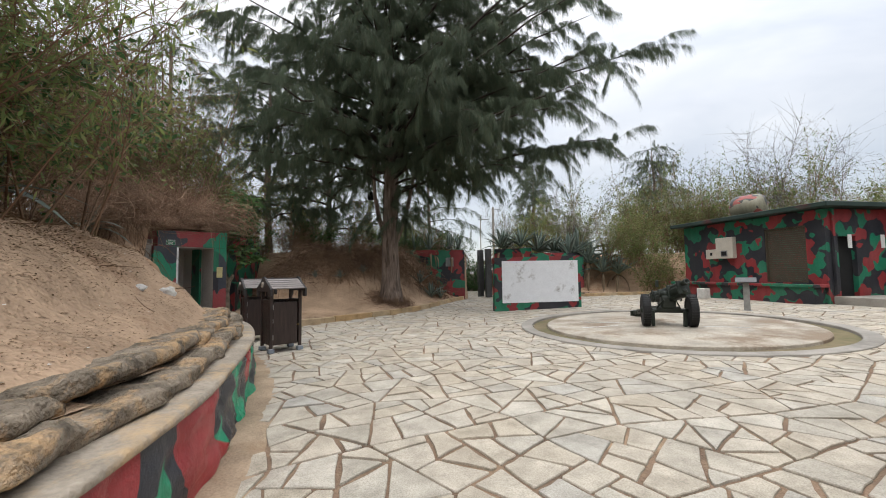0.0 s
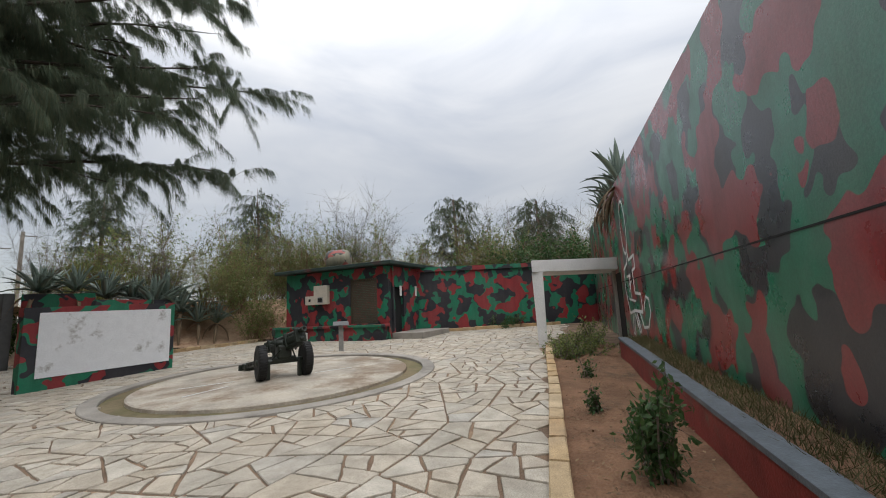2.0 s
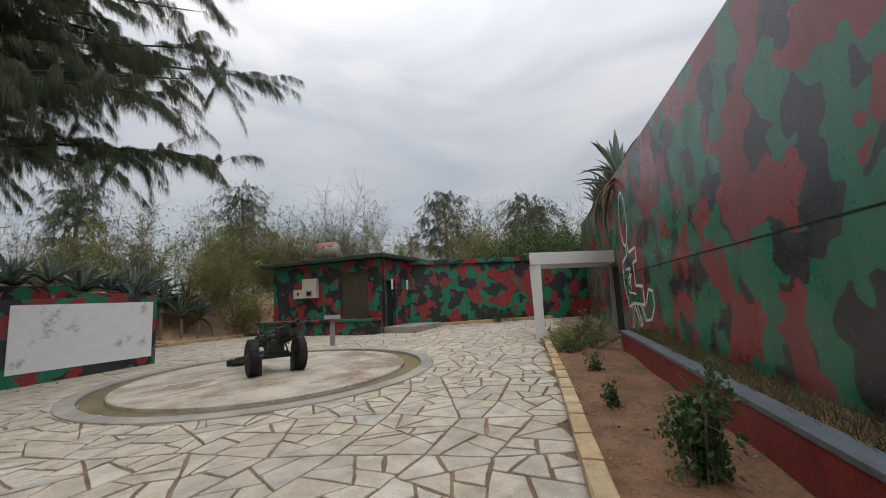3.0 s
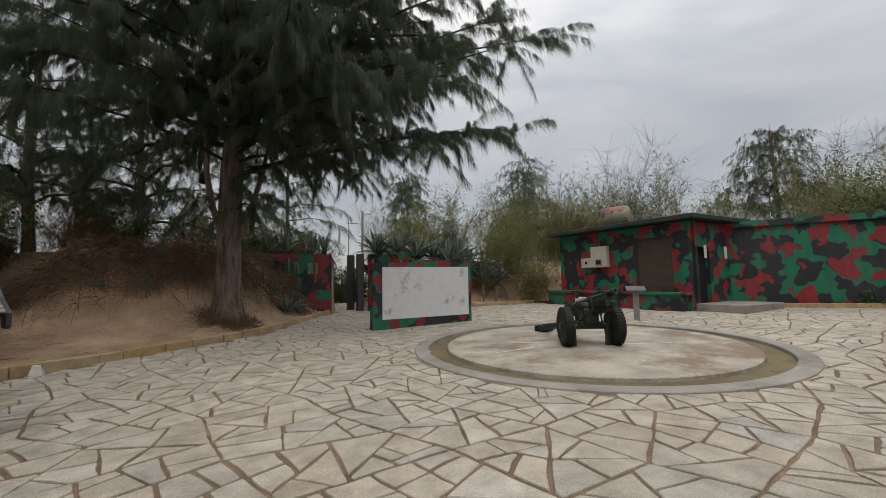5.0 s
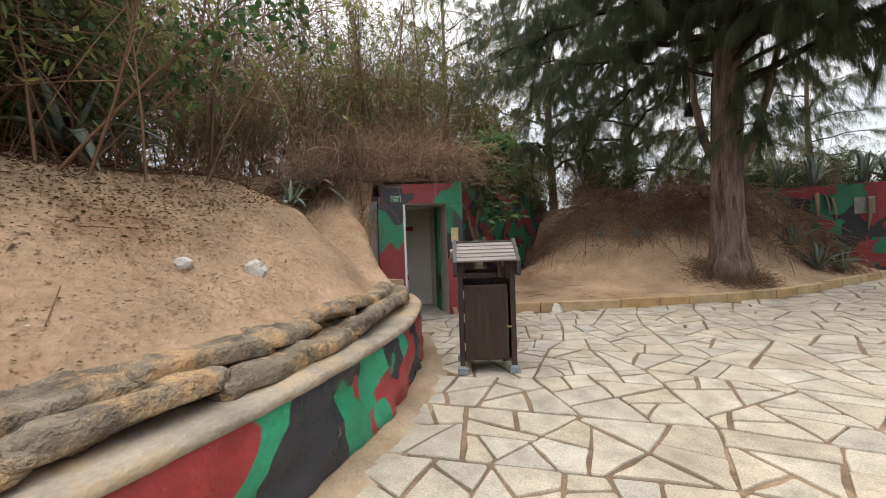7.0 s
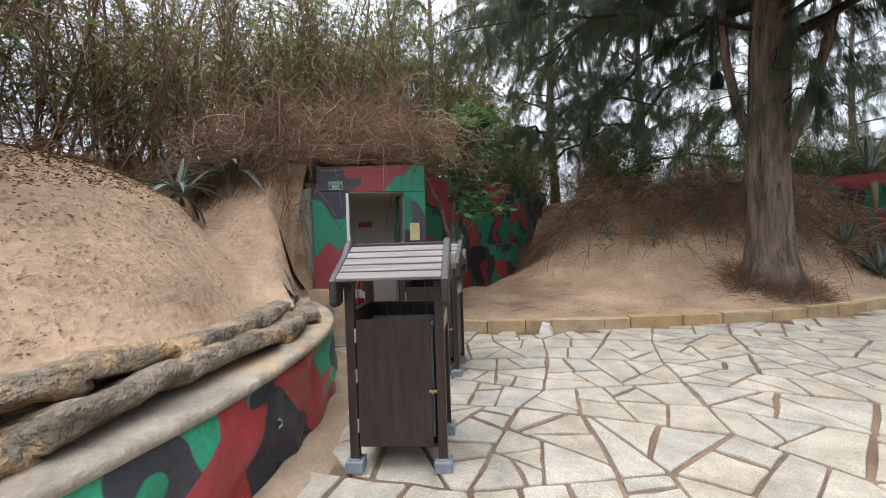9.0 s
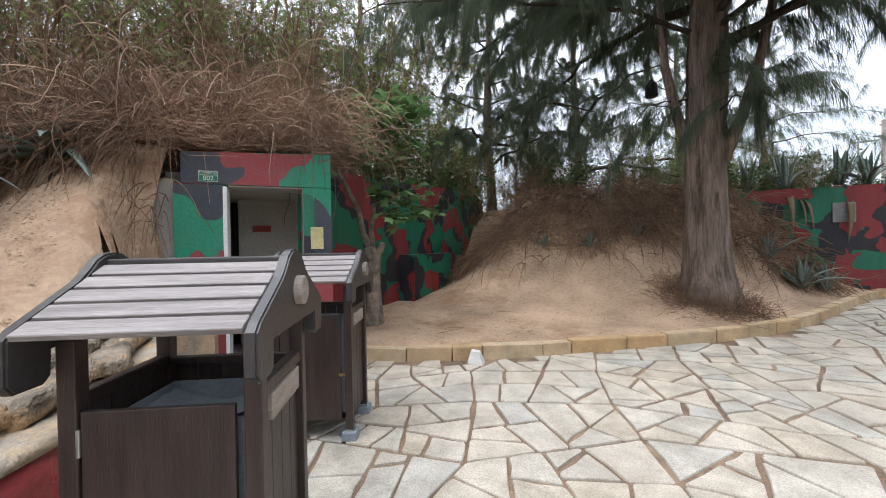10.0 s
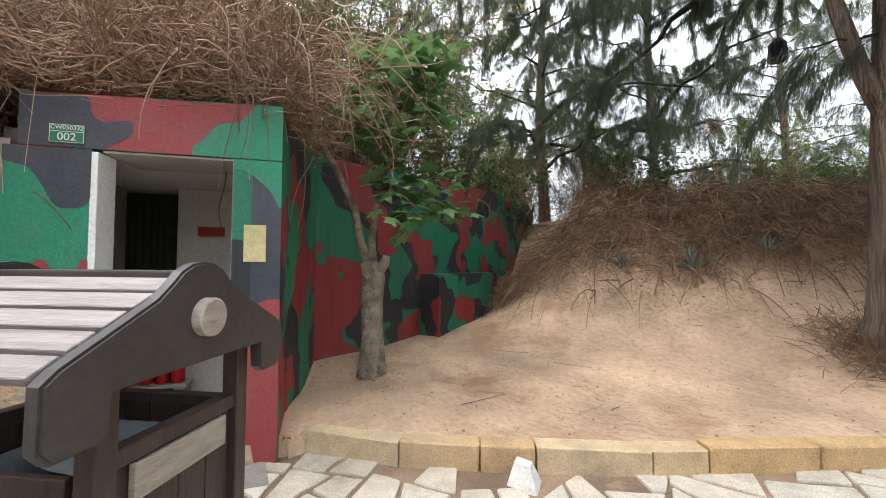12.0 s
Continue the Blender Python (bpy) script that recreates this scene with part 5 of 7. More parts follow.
        part("disc", lathe(bmesh.new(), [(sx * 0.360, 0.057), (sx * 0.387, 0.057), (sx * 0.392, 0.050)], 28, Matrix.Translation((0, 0, 1.325))), M_PALEWOOD, gab, "round bleached wooden boss")
    for sy in (-1, 1):
        for k in range(5):
            y = 0.088 + 0.076 * k
            z = 1.418 - (y - 0.088) * 0.50
            m = pose(0, sy * y, z, -sy * 26.5, 0, 0)
            part("roof_slat", one_block((0.634, 0.070, 0.022), m=m, bevel=0.004), M_SLAT, bin_ob, "weathered grey slat" if k == 0 else "")
    part("ridge_board", one_block((0.634, 0.10, 0.03), (0, 0, 1.447), 0, 0.006), M_GABLE, bin_ob)
    return bin_ob


bin_one = litter_bin()
bin_one.matrix_basis = pose(-3.318, 8.275, -0.016, 0, 0, 41.8)
bin_two = copy_thing(bin_one, pose(-4.477, 9.668, -0.035, 0, 0, 36.0))
tagged(bin_two, "dark brown wooden litter bin with slatted roof beside the bunker door")

# ---- pack howitzer on the pad ----
gun = new("howitzer")
tagged(gun, "worn olive-black field gun on two rubber tyres", "field gun")
gun.matrix_basis = pose(5.25, 9.42, gz(5.25, 9.42) + 0.045, 0, 0, -20)
for sx in (-1, 1):
    wheel = new("wheel")
    wheel.parent = gun
    wm = Matrix.Translation((sx * 0.475, 0, 0.365))
    tyre = lathe(bmesh.new(), [(-0.075, 0.235), (-0.09, 0.29), (-0.085, 0.335), (-0.06, 0.36), (0.0, 0.366), (0.06, 0.36), (0.085, 0.335), (0.09, 0.29), (0.075, 0.235)], 40, wm)
    for k in range(36):
        a = 2 * math.pi * k / 36
        block(tyre, (0.15, 0.03, 0.016), m=wm @ Matrix.Rotation(a, 4, "X") @ Matrix.Translation((0, 0, 0.364)))
    part("tyre", tyre, M_TYRE, wheel, "treaded black tyre")
    rim_bm = lathe(bmesh.new(), [(-0.06, 0.24), (-0.05, 0.235), (-0.03, 0.19), (-0.01, 0.10), (0.03, 0.09), (0.09, 0.075), (0.11, 0.05), (0.115, 0.02)] if sx > 0 else [(-0.115, 0.02), (-0.11, 0.05), (-0.09, 0.075), (-0.03, 0.09), (0.01, 0.10), (0.03, 0.19), (0.05, 0.235), (0.06, 0.24)], 28, wm)
    part("rim", rim_bm, M_GUN, wheel)
    for k in range(6):
        a = 2 * math.pi * k / 6
        part("bolt", lathe(bmesh.new(), [(0.0, 0.012), (0.03, 0.012)], 6, wm @ Matrix.Rotation(a, 4, "X") @ Matrix.Translation((0.03 * sx - 0.015, 0, 0.135))), M_GUN, wheel)
    part("stand", one_block((0.07, 0.13, 0.36), (sx * 0.33, -0.02, 0.18), 0, 0.01), M_GUN, gun, "block stand under the axle")
part("axle", tube(bmesh.new(), [(-0.42, 0, 0.375), (-0.3, 0, 0.36), (0.3, 0, 0.36), (0.42, 0, 0.375)], [0.04, 0.055, 0.055, 0.04], 12), M_GUN, gun, "", True)
part("axle_box", one_block((0.5, 0.16, 0.1), (0, 0.02, 0.40), 0, 0.02), M_GUN, gun)
td = Vector((-0.366, 1.94, 0)).normalized()
tr = math.degrees(math.atan2(td.y, td.x))
for off in (-0.13, 0.13):
    nrm = Vector((-td.y, td.x, 0)) * off
    p0, p1 = Vector((0, 0.1, 0.42)) + nrm, Vector((-0.36, 1.9, 0.14)) + nrm * 0.9
    mid = (p0 + p1) / 2
    dd = p1 - p0
    mm = Matrix.Translation(mid) @ dd.to_track_quat("X", "Z").to_matrix().to_4x4()
    part("trail_beam", one_block((dd.length, 0.035, 0.13), m=mm, bevel=0.008), M_GUN, gun)
    for k in range(6):
        hp = p0 + dd * (0.62 + 0.055 * k)
        # solid black disc on the uncut beam, coloured as the shade of a hole
        part("hole_shade", lathe(bmesh.new(), [(-0.021, 0.026), (0.021, 0.026)], 12, Matrix.Translation(hp) @ Matrix.Rotation(radians(tr + 90), 4, "Z")), M_DARK, gun)
part("trail_end", one_block((0.30, 0.30, 0.14), (-0.385, 2.0, 0.11), tr, 0.03), M_GUN, gun)
part("spade", one_block((0.05, 0.42, 0.16), (-0.42, 2.15, 0.07), tr, 0.015), M_GUN, gun)
part("trail_plate", one_block((0.5, 0.24, 0.02), (-0.12, 0.62, 0.39), tr, 0.004), M_GUN, gun)
tilt = Matrix.Translation((0.06, 0.0, 0.74)) @ Matrix.Rotation(radians(22), 4, "Z") @ Matrix.Rotation(radians(-17), 4, "X")
# along local -y: forward
part("saddle", one_block((0.30, 0.34, 0.30), (0.0, 0.06, 0.56), 0, 0.04), M_GUN, gun)
part("pivot", lathe(bmesh.new(), [(-0.19, 0.08), (0.19, 0.08)], 20, Matrix.Translation((0.02, 0.02, 0.74))), M_GUN, gun, "", True)
cradle = bmesh.new()
block(cradle, (0.22, 1.05, 0.20), (0, 0.0, 0.0), 0, 0.06)
block(cradle, (0.17, 0.95, 0.10), (0, 0.02, -0.13), 0, 0.03)
cradle.transform(tilt)
part("cradle", cradle, M_GUN, gun, "long boxy recoil cradle")
turn_y = Matrix.Rotation(radians(-90), 4, "Z")
part("barrel", lathe(bmesh.new(), [(-0.62, 0.075), (-0.45, 0.085), (0.2, 0.066), (0.60, 0.057), (0.62, 0.066), (0.68, 0.066), (0.682, 0.04), (0.4, 0.038)], 24, tilt @ Matrix.Translation((0, 0, 0.115)) @ turn_y), M_GUN, gun, "", True)
part("recuperator", lathe(bmesh.new(), [(-0.5, 0.045), (0.56, 0.045), (0.58, 0.03)], 18, tilt @ Matrix.Translation((0.0, 0, -0.06)) @ turn_y), M_GUN, gun, "", True)
part("breech", one_block((0.22, 0.22, 0.24), m=tilt @ Matrix.Translation((0, 0.6, 0.09)), bevel=0.03), M_GUN, gun)
for sx, y, z in ((-1, 0.15, 0.72), (1, 0.2, 0.66)):
    hw = bmesh.new()
    n = 20
    ring_pts = [(sx * 0.30, y + 0.1 * math.cos(2 * math.pi * k / n), z + 0.1 * math.sin(2 * math.pi * k / n)) for k in range(n + 1)]
    tube(hw, ring_pts, [0.009] * (n + 1), 6)
    tube(hw, [(sx * 0.14, y, z), (sx * 0.31, y, z)], [0.012, 0.012], 6)
    block(hw, (0.01, 0.19, 0.014), (sx * 0.30, y, z))
    block(hw, (0.01, 0.014, 0.19), (sx * 0.30, y, z))
    part("handwheel", hw, M_GUN, gun, "", True)
part("sight", one_block((0.06, 0.08, 0.16), (-0.2, 0.1, 0.98), 0, 0.01), M_GUN, gun)
for k in range(3):
    part("clamp", one_block((0.27, 0.045, 0.30), m=tilt @ Matrix.Translation((0, -0.5 + 0.38 * k, 0.03)), bevel=0.012), M_GUN, gun)
for sx in (-1, 1):
    part("tie_rod", tube(bmesh.new(), [(sx * 0.25, 0.0, 0.40), (sx * 0.12, -0.25, 0.62)], [0.016, 0.016], 8), M_GUN, gun)

# ---- information stand beside the pad ----
stand = new("information_stand")
tagged(stand, "grey metal information stand with a tilted plate", "information stand")
stand.matrix_basis = pose(9.18, 12.18, gz(9.18, 12.18), 0, 0, -38)
part("post", one_block((0.16, 0.05, 0.90), (0, 0, 0.45), 0, 0.008), M_GREYPOST, stand)
part("plate", one_block((0.52, 0.34, 0.025), m=pose(0, 0, 0.925, 22, 0, 0), bevel=0.005), M_GREYPLATE, stand, "tilted sign plate")
part("base_plate", one_block((0.26, 0.18, 0.012), (0, 0, 0.006), 0, 0.003), M_GREYPOST, stand)
blk = tagged(mesh_object("stone_block", one_block((0.42, 0.3, 0.42), (0, 0, 0.21), 0, 0.03), M_STONEWHITE), "small pale stone block by the hut", "stone block")
blk.matrix_basis = pose(10.95, 16.9, gz(10.95, 16.9) - 0.01, 0, 0, 20)


# ---- loose stones and plates ----
def broken_stone(size, seed):
    bm = bmesh.new()
    bmesh.ops.create_icosphere(bm, subdivisions=2, radius=0.5)
    o = Vector((seed * 7.1, 0, 0))
    for v in bm.verts:
        v.co = Vector((v.co.x * size[0], v.co.y * size[1], v.co.z * size[2])) * (1 + 0.5 * noise.noise(v.co * 2.2 + o))
    return bm


for k, (x, y, z, size, rot, lab) in enumerate((
        (-4.30, 11.83, 0.055, (0.2, 0.15, 0.16), 20, "white broken tile piece leaning on the kerb"),
        (-4.05, 5.98, None, (0.22, 0.16, 0.17), 35, "pale white stone half buried in the bank"),
        (-4.06, 5.44, None, (0.15, 0.11, 0.11), 70, "pale white stone half buried in the bank"),
        (-3.2, 1.9, None, (0.14, 0.12, 0.12), 10, "pale white stone half buried in the bank"))):
    if z is None:
        z = float(west_height(np.array([x]), np.array([y]))[0]) + 0.02
    bm = broken_stone(size, k)
    if k == 0:
        bm.free()
        bm = one_block(size, bevel=0.012)
        for v in bm.verts:
            if v.co.z > 0:
                v.co.x, v.co.y = v.co.x * 0.55 - 0.03, v.co.y * 0.45 + 0.02
            v.co += 0.012 * noise.noise_vector(v.co * 9)
    ob = tagged(mesh_object("loose_stone", bm, M_STONEWHITE), lab, "stone")
    ob.matrix_basis = pose(x, y, z, 15, 10, rot)
lamp = new("hanging_lantern")
tagged(lamp, "small black lantern hanging from a tree branch", "lantern")
lamp.matrix_basis = pose(-3.3, 18.26, 5.13)
part("body", lathe(bmesh.new(), [(-0.2, 0.12), (-0.18, 0.15), (0.1, 0.13), (0.2, 0.05)], 10, Matrix.Rotation(radians(-90), 4, "Y")), M_DARK, lamp)
part("cord", tube(bmesh.new(), [(0, 0, 0.18), (0.05, -0.3, 0.7), (0.25, -1.0, 1.3)], [0.01, 0.01, 0.01], 5), M_DARK, lamp)

# ---- plants: strands, leaves and stems from numpy arrays ----
def unit(v):
    return v / np.maximum(np.linalg.norm(v, axis=-1, keepdims=True), 1e-9)


def needle_mesh(base, tip, width, rng):
    """Thin tapered blades, one triangle each."""
    d = tip - base
    side = unit(np.cross(d, rng.normal(size=d.shape))) * np.asarray(width).reshape(-1, 1) / 2
    v = np.stack([base - side, base + side, tip], 1).reshape(-1, 3)
    return v, np.arange(len(v)).reshape(-1, 3)


def leaf_mesh(base, d, length, width, rng, fold=0.15):
    """Diamond leaves, two triangles each, slightly folded."""
    d = unit(d)
    side = unit(np.cross(d, rng.normal(size=d.shape)))
    up = np.cross(side, d)
    length, width = np.asarray(length).reshape(-1, 1), np.asarray(width).reshape(-1, 1)
    m = base + d * length * 0.45
    v = np.stack([base, m + side * width / 2 + up * width * fold, base + d * length, m - side * width / 2 + up * width * fold], 1).reshape(-1, 3)
    return v, np.arange(len(v)).reshape(-1, 4)


def strand_mesh(paths, radius, taper=0.3):
    """Three-sided tapering strands through paths of shape (strands, points, 3)."""
    n, k, _ = paths.shape
    t = unit(np.gradient(paths, axis=1))
    ref = np.tile(np.array([0.31, 0.87, 0.12]), (n, k, 1))
    u = unit(np.cross(t, ref))
    w = np.cross(t, u)
    r = np.asarray(radius).reshape(-1, 1, 1) * np.linspace(1, taper, k).reshape(1, -1, 1)
    ring = np.stack([paths + r * (math.cos(a) * u + math.sin(a) * w) for a in (0, 2.094, 4.189)], 2)
    v = ring.reshape(-1, 3)
    ids = np.arange(n * k * 3).reshape(n, k, 3)
    f = np.stack([np.stack([ids[:, :-1, s], ids[:, :-1, (s + 1) % 3], ids[:, 1:, (s + 1) % 3], ids[:, 1:, s]], -1) for s in range(3)], 2).reshape(-1, 4)
    return v, f


def grow(rng, start, direction, length, bend, droop, points=5):
    """Curved paths from start points; droop pulls the ends down."""
    n = len(start)
    s = np.linspace(0, 1, points).reshape(1, -1, 1)
    d = unit(direction)
    side = unit(rng.normal(size=(n, 3)))
    p = start[:, None, :] + d[:, None, :] * (s * np.asarray(length).reshape(-1, 1, 1))
    p = p + side[:, None, :] * (s ** 2) * np.asarray(bend).reshape(-1, 1, 1)
    p[:, :, 2] -= (s[:, :, 0] ** 2) * np.asarray(droop).reshape(-1, 1)
    return p


def wander(rng, start, direction, length, turn, droop, points=12):
    """Stems that twist about as they grow, pulled down towards their ends."""
    n = len(start)
    d, p = unit(direction), start.copy()
    swing = rng.normal(0, 1, (n, 3))
    out, step = [p], np.asarray(length).reshape(-1, 1) / (points - 1)
    for k in range(points - 1):
        swing = 0.75 * swing + 0.66 * rng.normal(0, 1, (n, 3))
        d = unit(d + turn * swing + np.array([0, 0, -1.0]) * np.asarray(droop).reshape(-1, 1) * (k + 1) / points)
        p = p + d * step
        out.append(p)
    return np.stack(out, 1)


def along(rng, paths, count, lo=0.3, weight=None):
    """Random points on paths, with the direction there."""
    n, k, _ = paths.shape
    which, f = rng.choice(n, count, p=weight), (lo + (1 - lo) * rng.rand(count)) * (k - 1.001)
    i = f.astype(int)
    a, b = paths[which, i], paths[which, i + 1]
    return a + (b - a) * (f - i)[:, None], unit(b - a)


def shrub(name, seed, height, spread, stems, twigs, leaves, leaf_len, leaf_w, leaf_mat, twig_mat, label, lean=0.35, droop=0.5, flat=0.0, thick=1.0):
    """A thicket shrub: stems, twigs and single leaves. Leaf size varies; the crown stays open."""
    rng = np.random.RandomState(seed)
    plant = new(name)
    tagged(plant, label, "shrub")
    base = np.c_[rng.normal(0, spread * 0.22, (stems, 2)), np.full(stems, -0.25)]
    d = np.c_[rng.normal(0, lean, (stems, 2)), np.ones(stems)]
    sp = grow(rng, base, d, height * (0.55 + 0.5 * rng.rand(stems)), rng.normal(0, height * 0.14, stems), height * 0.12 * rng.rand(stems), 6)
    tb, td = along(rng, sp, twigs, 0.25)
    tp = grow(rng, tb, unit(td * 0.7 + rng.normal(0, 0.75, (twigs, 3))), height * (0.10 + 0.20 * rng.rand(twigs)), rng.normal(0, 0.12, twigs), droop * 0.3 * rng.rand(twigs), 4)
    v1, f1 = strand_mesh(sp, thick * (0.010 + 0.016 * rng.rand(stems)))
    v2, f2 = strand_mesh(tp, np.full(twigs, 0.0055))
    array_object("branchwork", np.vstack([v1, v2]), np.vstack([f1, f2 + len(v1)]), twig_mat, plant)
    if leaves:
        lb, ld = along(rng, tp, leaves, 0.1)
        dirs = unit(ld * 0.5 + rng.normal(0, 0.8, (leaves, 3)) + np.array([0, 0, -droop]))
        dirs[:, 2] *= 1 - flat
        s = 0.6 + 0.8 * rng.rand(leaves)
        v3, f3 = leaf_mesh(lb + rng.normal(0, 0.03, (leaves, 3)), dirs, leaf_len * s, leaf_w * s, rng)
        array_object("foliage", v3, f3, leaf_mat, plant)
    return plant


KINDS = [
    shrub("thicket_shrub", 1, 4.6, 2.2, 24, 700, 5200, 0.12, 0.046, M_LEAF_OLIVE, M_TWIG, "tall olive-green thicket shrub with fine leaves on thin stems"),
    shrub("thicket_shrub", 2, 4.2, 2.4, 30, 900, 1800, 0.09, 0.036, M_LEAF_OLIVE, M_TWIG, "half bare brown thicket with few olive leaves"),
    shrub("thicket_shrub", 3, 3.6, 2.2, 24, 700, 5200, 0.14, 0.07, M_LEAF_DARK, M_TWIG, "dense dark green shrub with broad leaves"),
    shrub("thicket_shrub", 4, 3.0, 2.2, 60, 1900, 900, 0.06, 0.03, M_LEAF_DRY, M_TWIG, "dry brown tangle of bare twigs"),
    shrub("bare_tree", 5, 6.2, 1.8, 12, 900, 700, 0.06, 0.025, M_LEAF_OLIVE, M_TWIG_GREY, "nearly bare grey tree with fine branching twigs", 0.42),
    shrub("bamboo_clump", 6, 5.8, 2.2, 24, 700, 5200, 0.16, 0.028, M_LEAF_OLIVE, M_TWIG, "feathery yellow-green clump leaning over the bank", 0.25, 0.9),
    shrub("thicket_shrub", 7, 5.4, 1.7, 14, 620, 1500, 0.09, 0.04, M_LEAF_OLIVE, M_TWIG, "clump of upright red-brown stems with sparse yellow-green leaves", 0.2, 0.3, 0.0, 1.7),
]
first = set()


def plant_at(kind, x, y, z, scale, turn, tilt=0.0, tip=0.0):
    m = pose(x, y, z, tilt, tip, turn) @ Matrix.Diagonal((scale, scale, scale, 1))
    src = KINDS[kind]
    if kind not in first:
        first.add(kind)
        src.matrix_basis = m
        return src
    ob = copy_thing(src, Matrix.Identity(4))
    ob.matrix_basis = m
    return ob


rng = np.random.RandomState(21)


def west_z(x, y):
    return float(west_height(np.array([x]), np.array([y]))[0])


# scrub along the west bank: leafy near the walk's start, bare upright stems towards the bunker
def west_scrub(count, yr, near, far, size):
    done = 0
    for k in range(600):
        if done >= count:
            break
        x, y = rng.uniform(-12.5, -3.6), rng.uniform(*yr)
        a, b = np.array([x]), np.array([y])
        s = float(poly_dist(a, b, [(p.x, p.y) for p in PARAPET])[0])
        if inside(a, b, BLOCK)[0]:
            e = float(poly_dist(a, b, BLOCK[:4])[0])
            if e < 1.0:
                continue
            kind, sc = (3, 0.55) if e < 1.9 else (int(rng.choice(far)), size)
        else:
            if s < 2.5 or inside(a, b, COURT)[0] or y > 10.2:
                continue
            kind, sc = (3, 0.42) if s < 3.1 else (int(rng.choice(near)), 0.72 * size) if s < 4.2 else (int(rng.choice(far)), size)
        sc *= rng.uniform(0.8, 1.2)
        plant_at(kind, x, y, west_z(x, y) - 0.05, sc, rng.uniform(0, 360), rng.uniform(-6, 6), rng.uniform(-6, 6))
        done += 1


west_scrub(28, (-4.5, 4.7), (0, 5, 1, 2), (0, 0, 5, 5, 1), 1.3)
west_scrub(25, (4.7, 14.5), (6, 1, 3), (6, 6, 1, 5, 6), 1.05)
for x, y, kind, sc in ((-9.8, 14.0, 5, 1.2), (-11.8, 14.5, 5, 1.35), (-9.4, 12.4, 1, 1.1), (-12.5, 11.5, 5, 1.3), (-9.6, 16.2, 0, 1.0), (-7.0, 4.2, 2, 1.0)):
    plant_at(kind, x, y, west_z(x, y) - 0.1, sc, x * 70)
# leafy growth leaning out over the bank's top
for x, y, kind, sc, tip in ((-5.5, 2.6, 2, 0.8, 8), (-5.0, 0.8, 2, 0.9, 8), (-5.9, 4.4, 2, 0.7, 8), (-5.4, 3.6, 5, 0.85, 16), (-4.6, 1.6, 5, 0.8, 14), (-6.6, 4.2, 0, 0.9, 12)):
    plant_at(kind, x, y, west_z(x, y) - 0.1, sc, 0, 0, tip)
# scrub on and behind the north mound
for x, y, kind, sc in ((-8.6, 18.6, 1, 0.7), (-7.2, 19.6, 3, 0.7), (-6.1, 20.6, 2, 0.65), (-4.6, 20.7, 3, 0.5), (-3.6, 21.6, 0, 0.62), (-2.4, 21.0, 2, 0.42), (-1.2, 21.6, 1, 0.5),
                       (-9.4, 17.4, 2, 0.8), (-10.4, 19.5, 0, 0.95), (-7.8, 22.0, 5, 0.8), (-5.2, 23.5, 1, 0.9), (0.2, 22.2, 3, 0.6), (-0.4, 23.5, 2, 0.5), (-2.2, 24.5, 0, 0.6), (-12, 22, 0, 1.2), (-9.0, 24.0, 1, 1.1)):
    plant_at(kind, x, y, west_z(x, y) - 0.05, sc, x * 50 + y * 30)
for x, y, z, kind, sc in ((-1.0, 21.6, 1.9, 2, 0.5), (0.5, 21.9, 1.9, 2, 0.46), (-0.2, 21.5, 2.3, 3, 0.42), (-1.8, 21.4, 1.9, 2, 0.5)):
    plant_at(kind, x, y, z, sc, x * 90)
# scrub on the north bank and behind the hut
for k in range(40):
    x = rng.uniform(4.2, 31.0)
    lo = 25.0 if x < 9.5 else 23.0 if x < 11 else (20.2 if x < 15 else 35.2 - x * 1.0)
    y = max(lo, 8.0) + abs(rng.normal(0, 3.4)) + 0.4
    if x > 16 and x + 0.8 * y < 29.2:
        continue
    kind = int(rng.choice([0, 4, 4, 5, 1, 0]))
    sc = rng.uniform(0.5, 1.3) * (0.75 if y - lo < 1.5 else 1.0)
    if x < 9:
        sc *= 0.8
    z = float(north_height(np.array([x]), np.array([y]))[0])
    plant_at(kind, x, y, z - 0.1, sc, rng.uniform(0, 360))
for x, y, kind, sc in ((9.0, 21.9, 5, 0.62), (10.3, 21.6, 0, 0.62), (11.0, 22.6, 5, 0.72), (7.4, 23.6, 4, 0.85), (21.5, 11.5, 2, 1.1), (23.0, 9.5, 2, 1.25), (24.5, 7.5, 2, 1.3), (22.5, 13, 0, 1.1), (19.8, 13.2, 5, 0.9), (17.6, 15.8, 0, 0.85), (25.5, 10.5, 4, 1.1)):
    plant_at(kind, x, y, 1.9, sc, x * 31)
KINDS[4].name = "bare_tree"


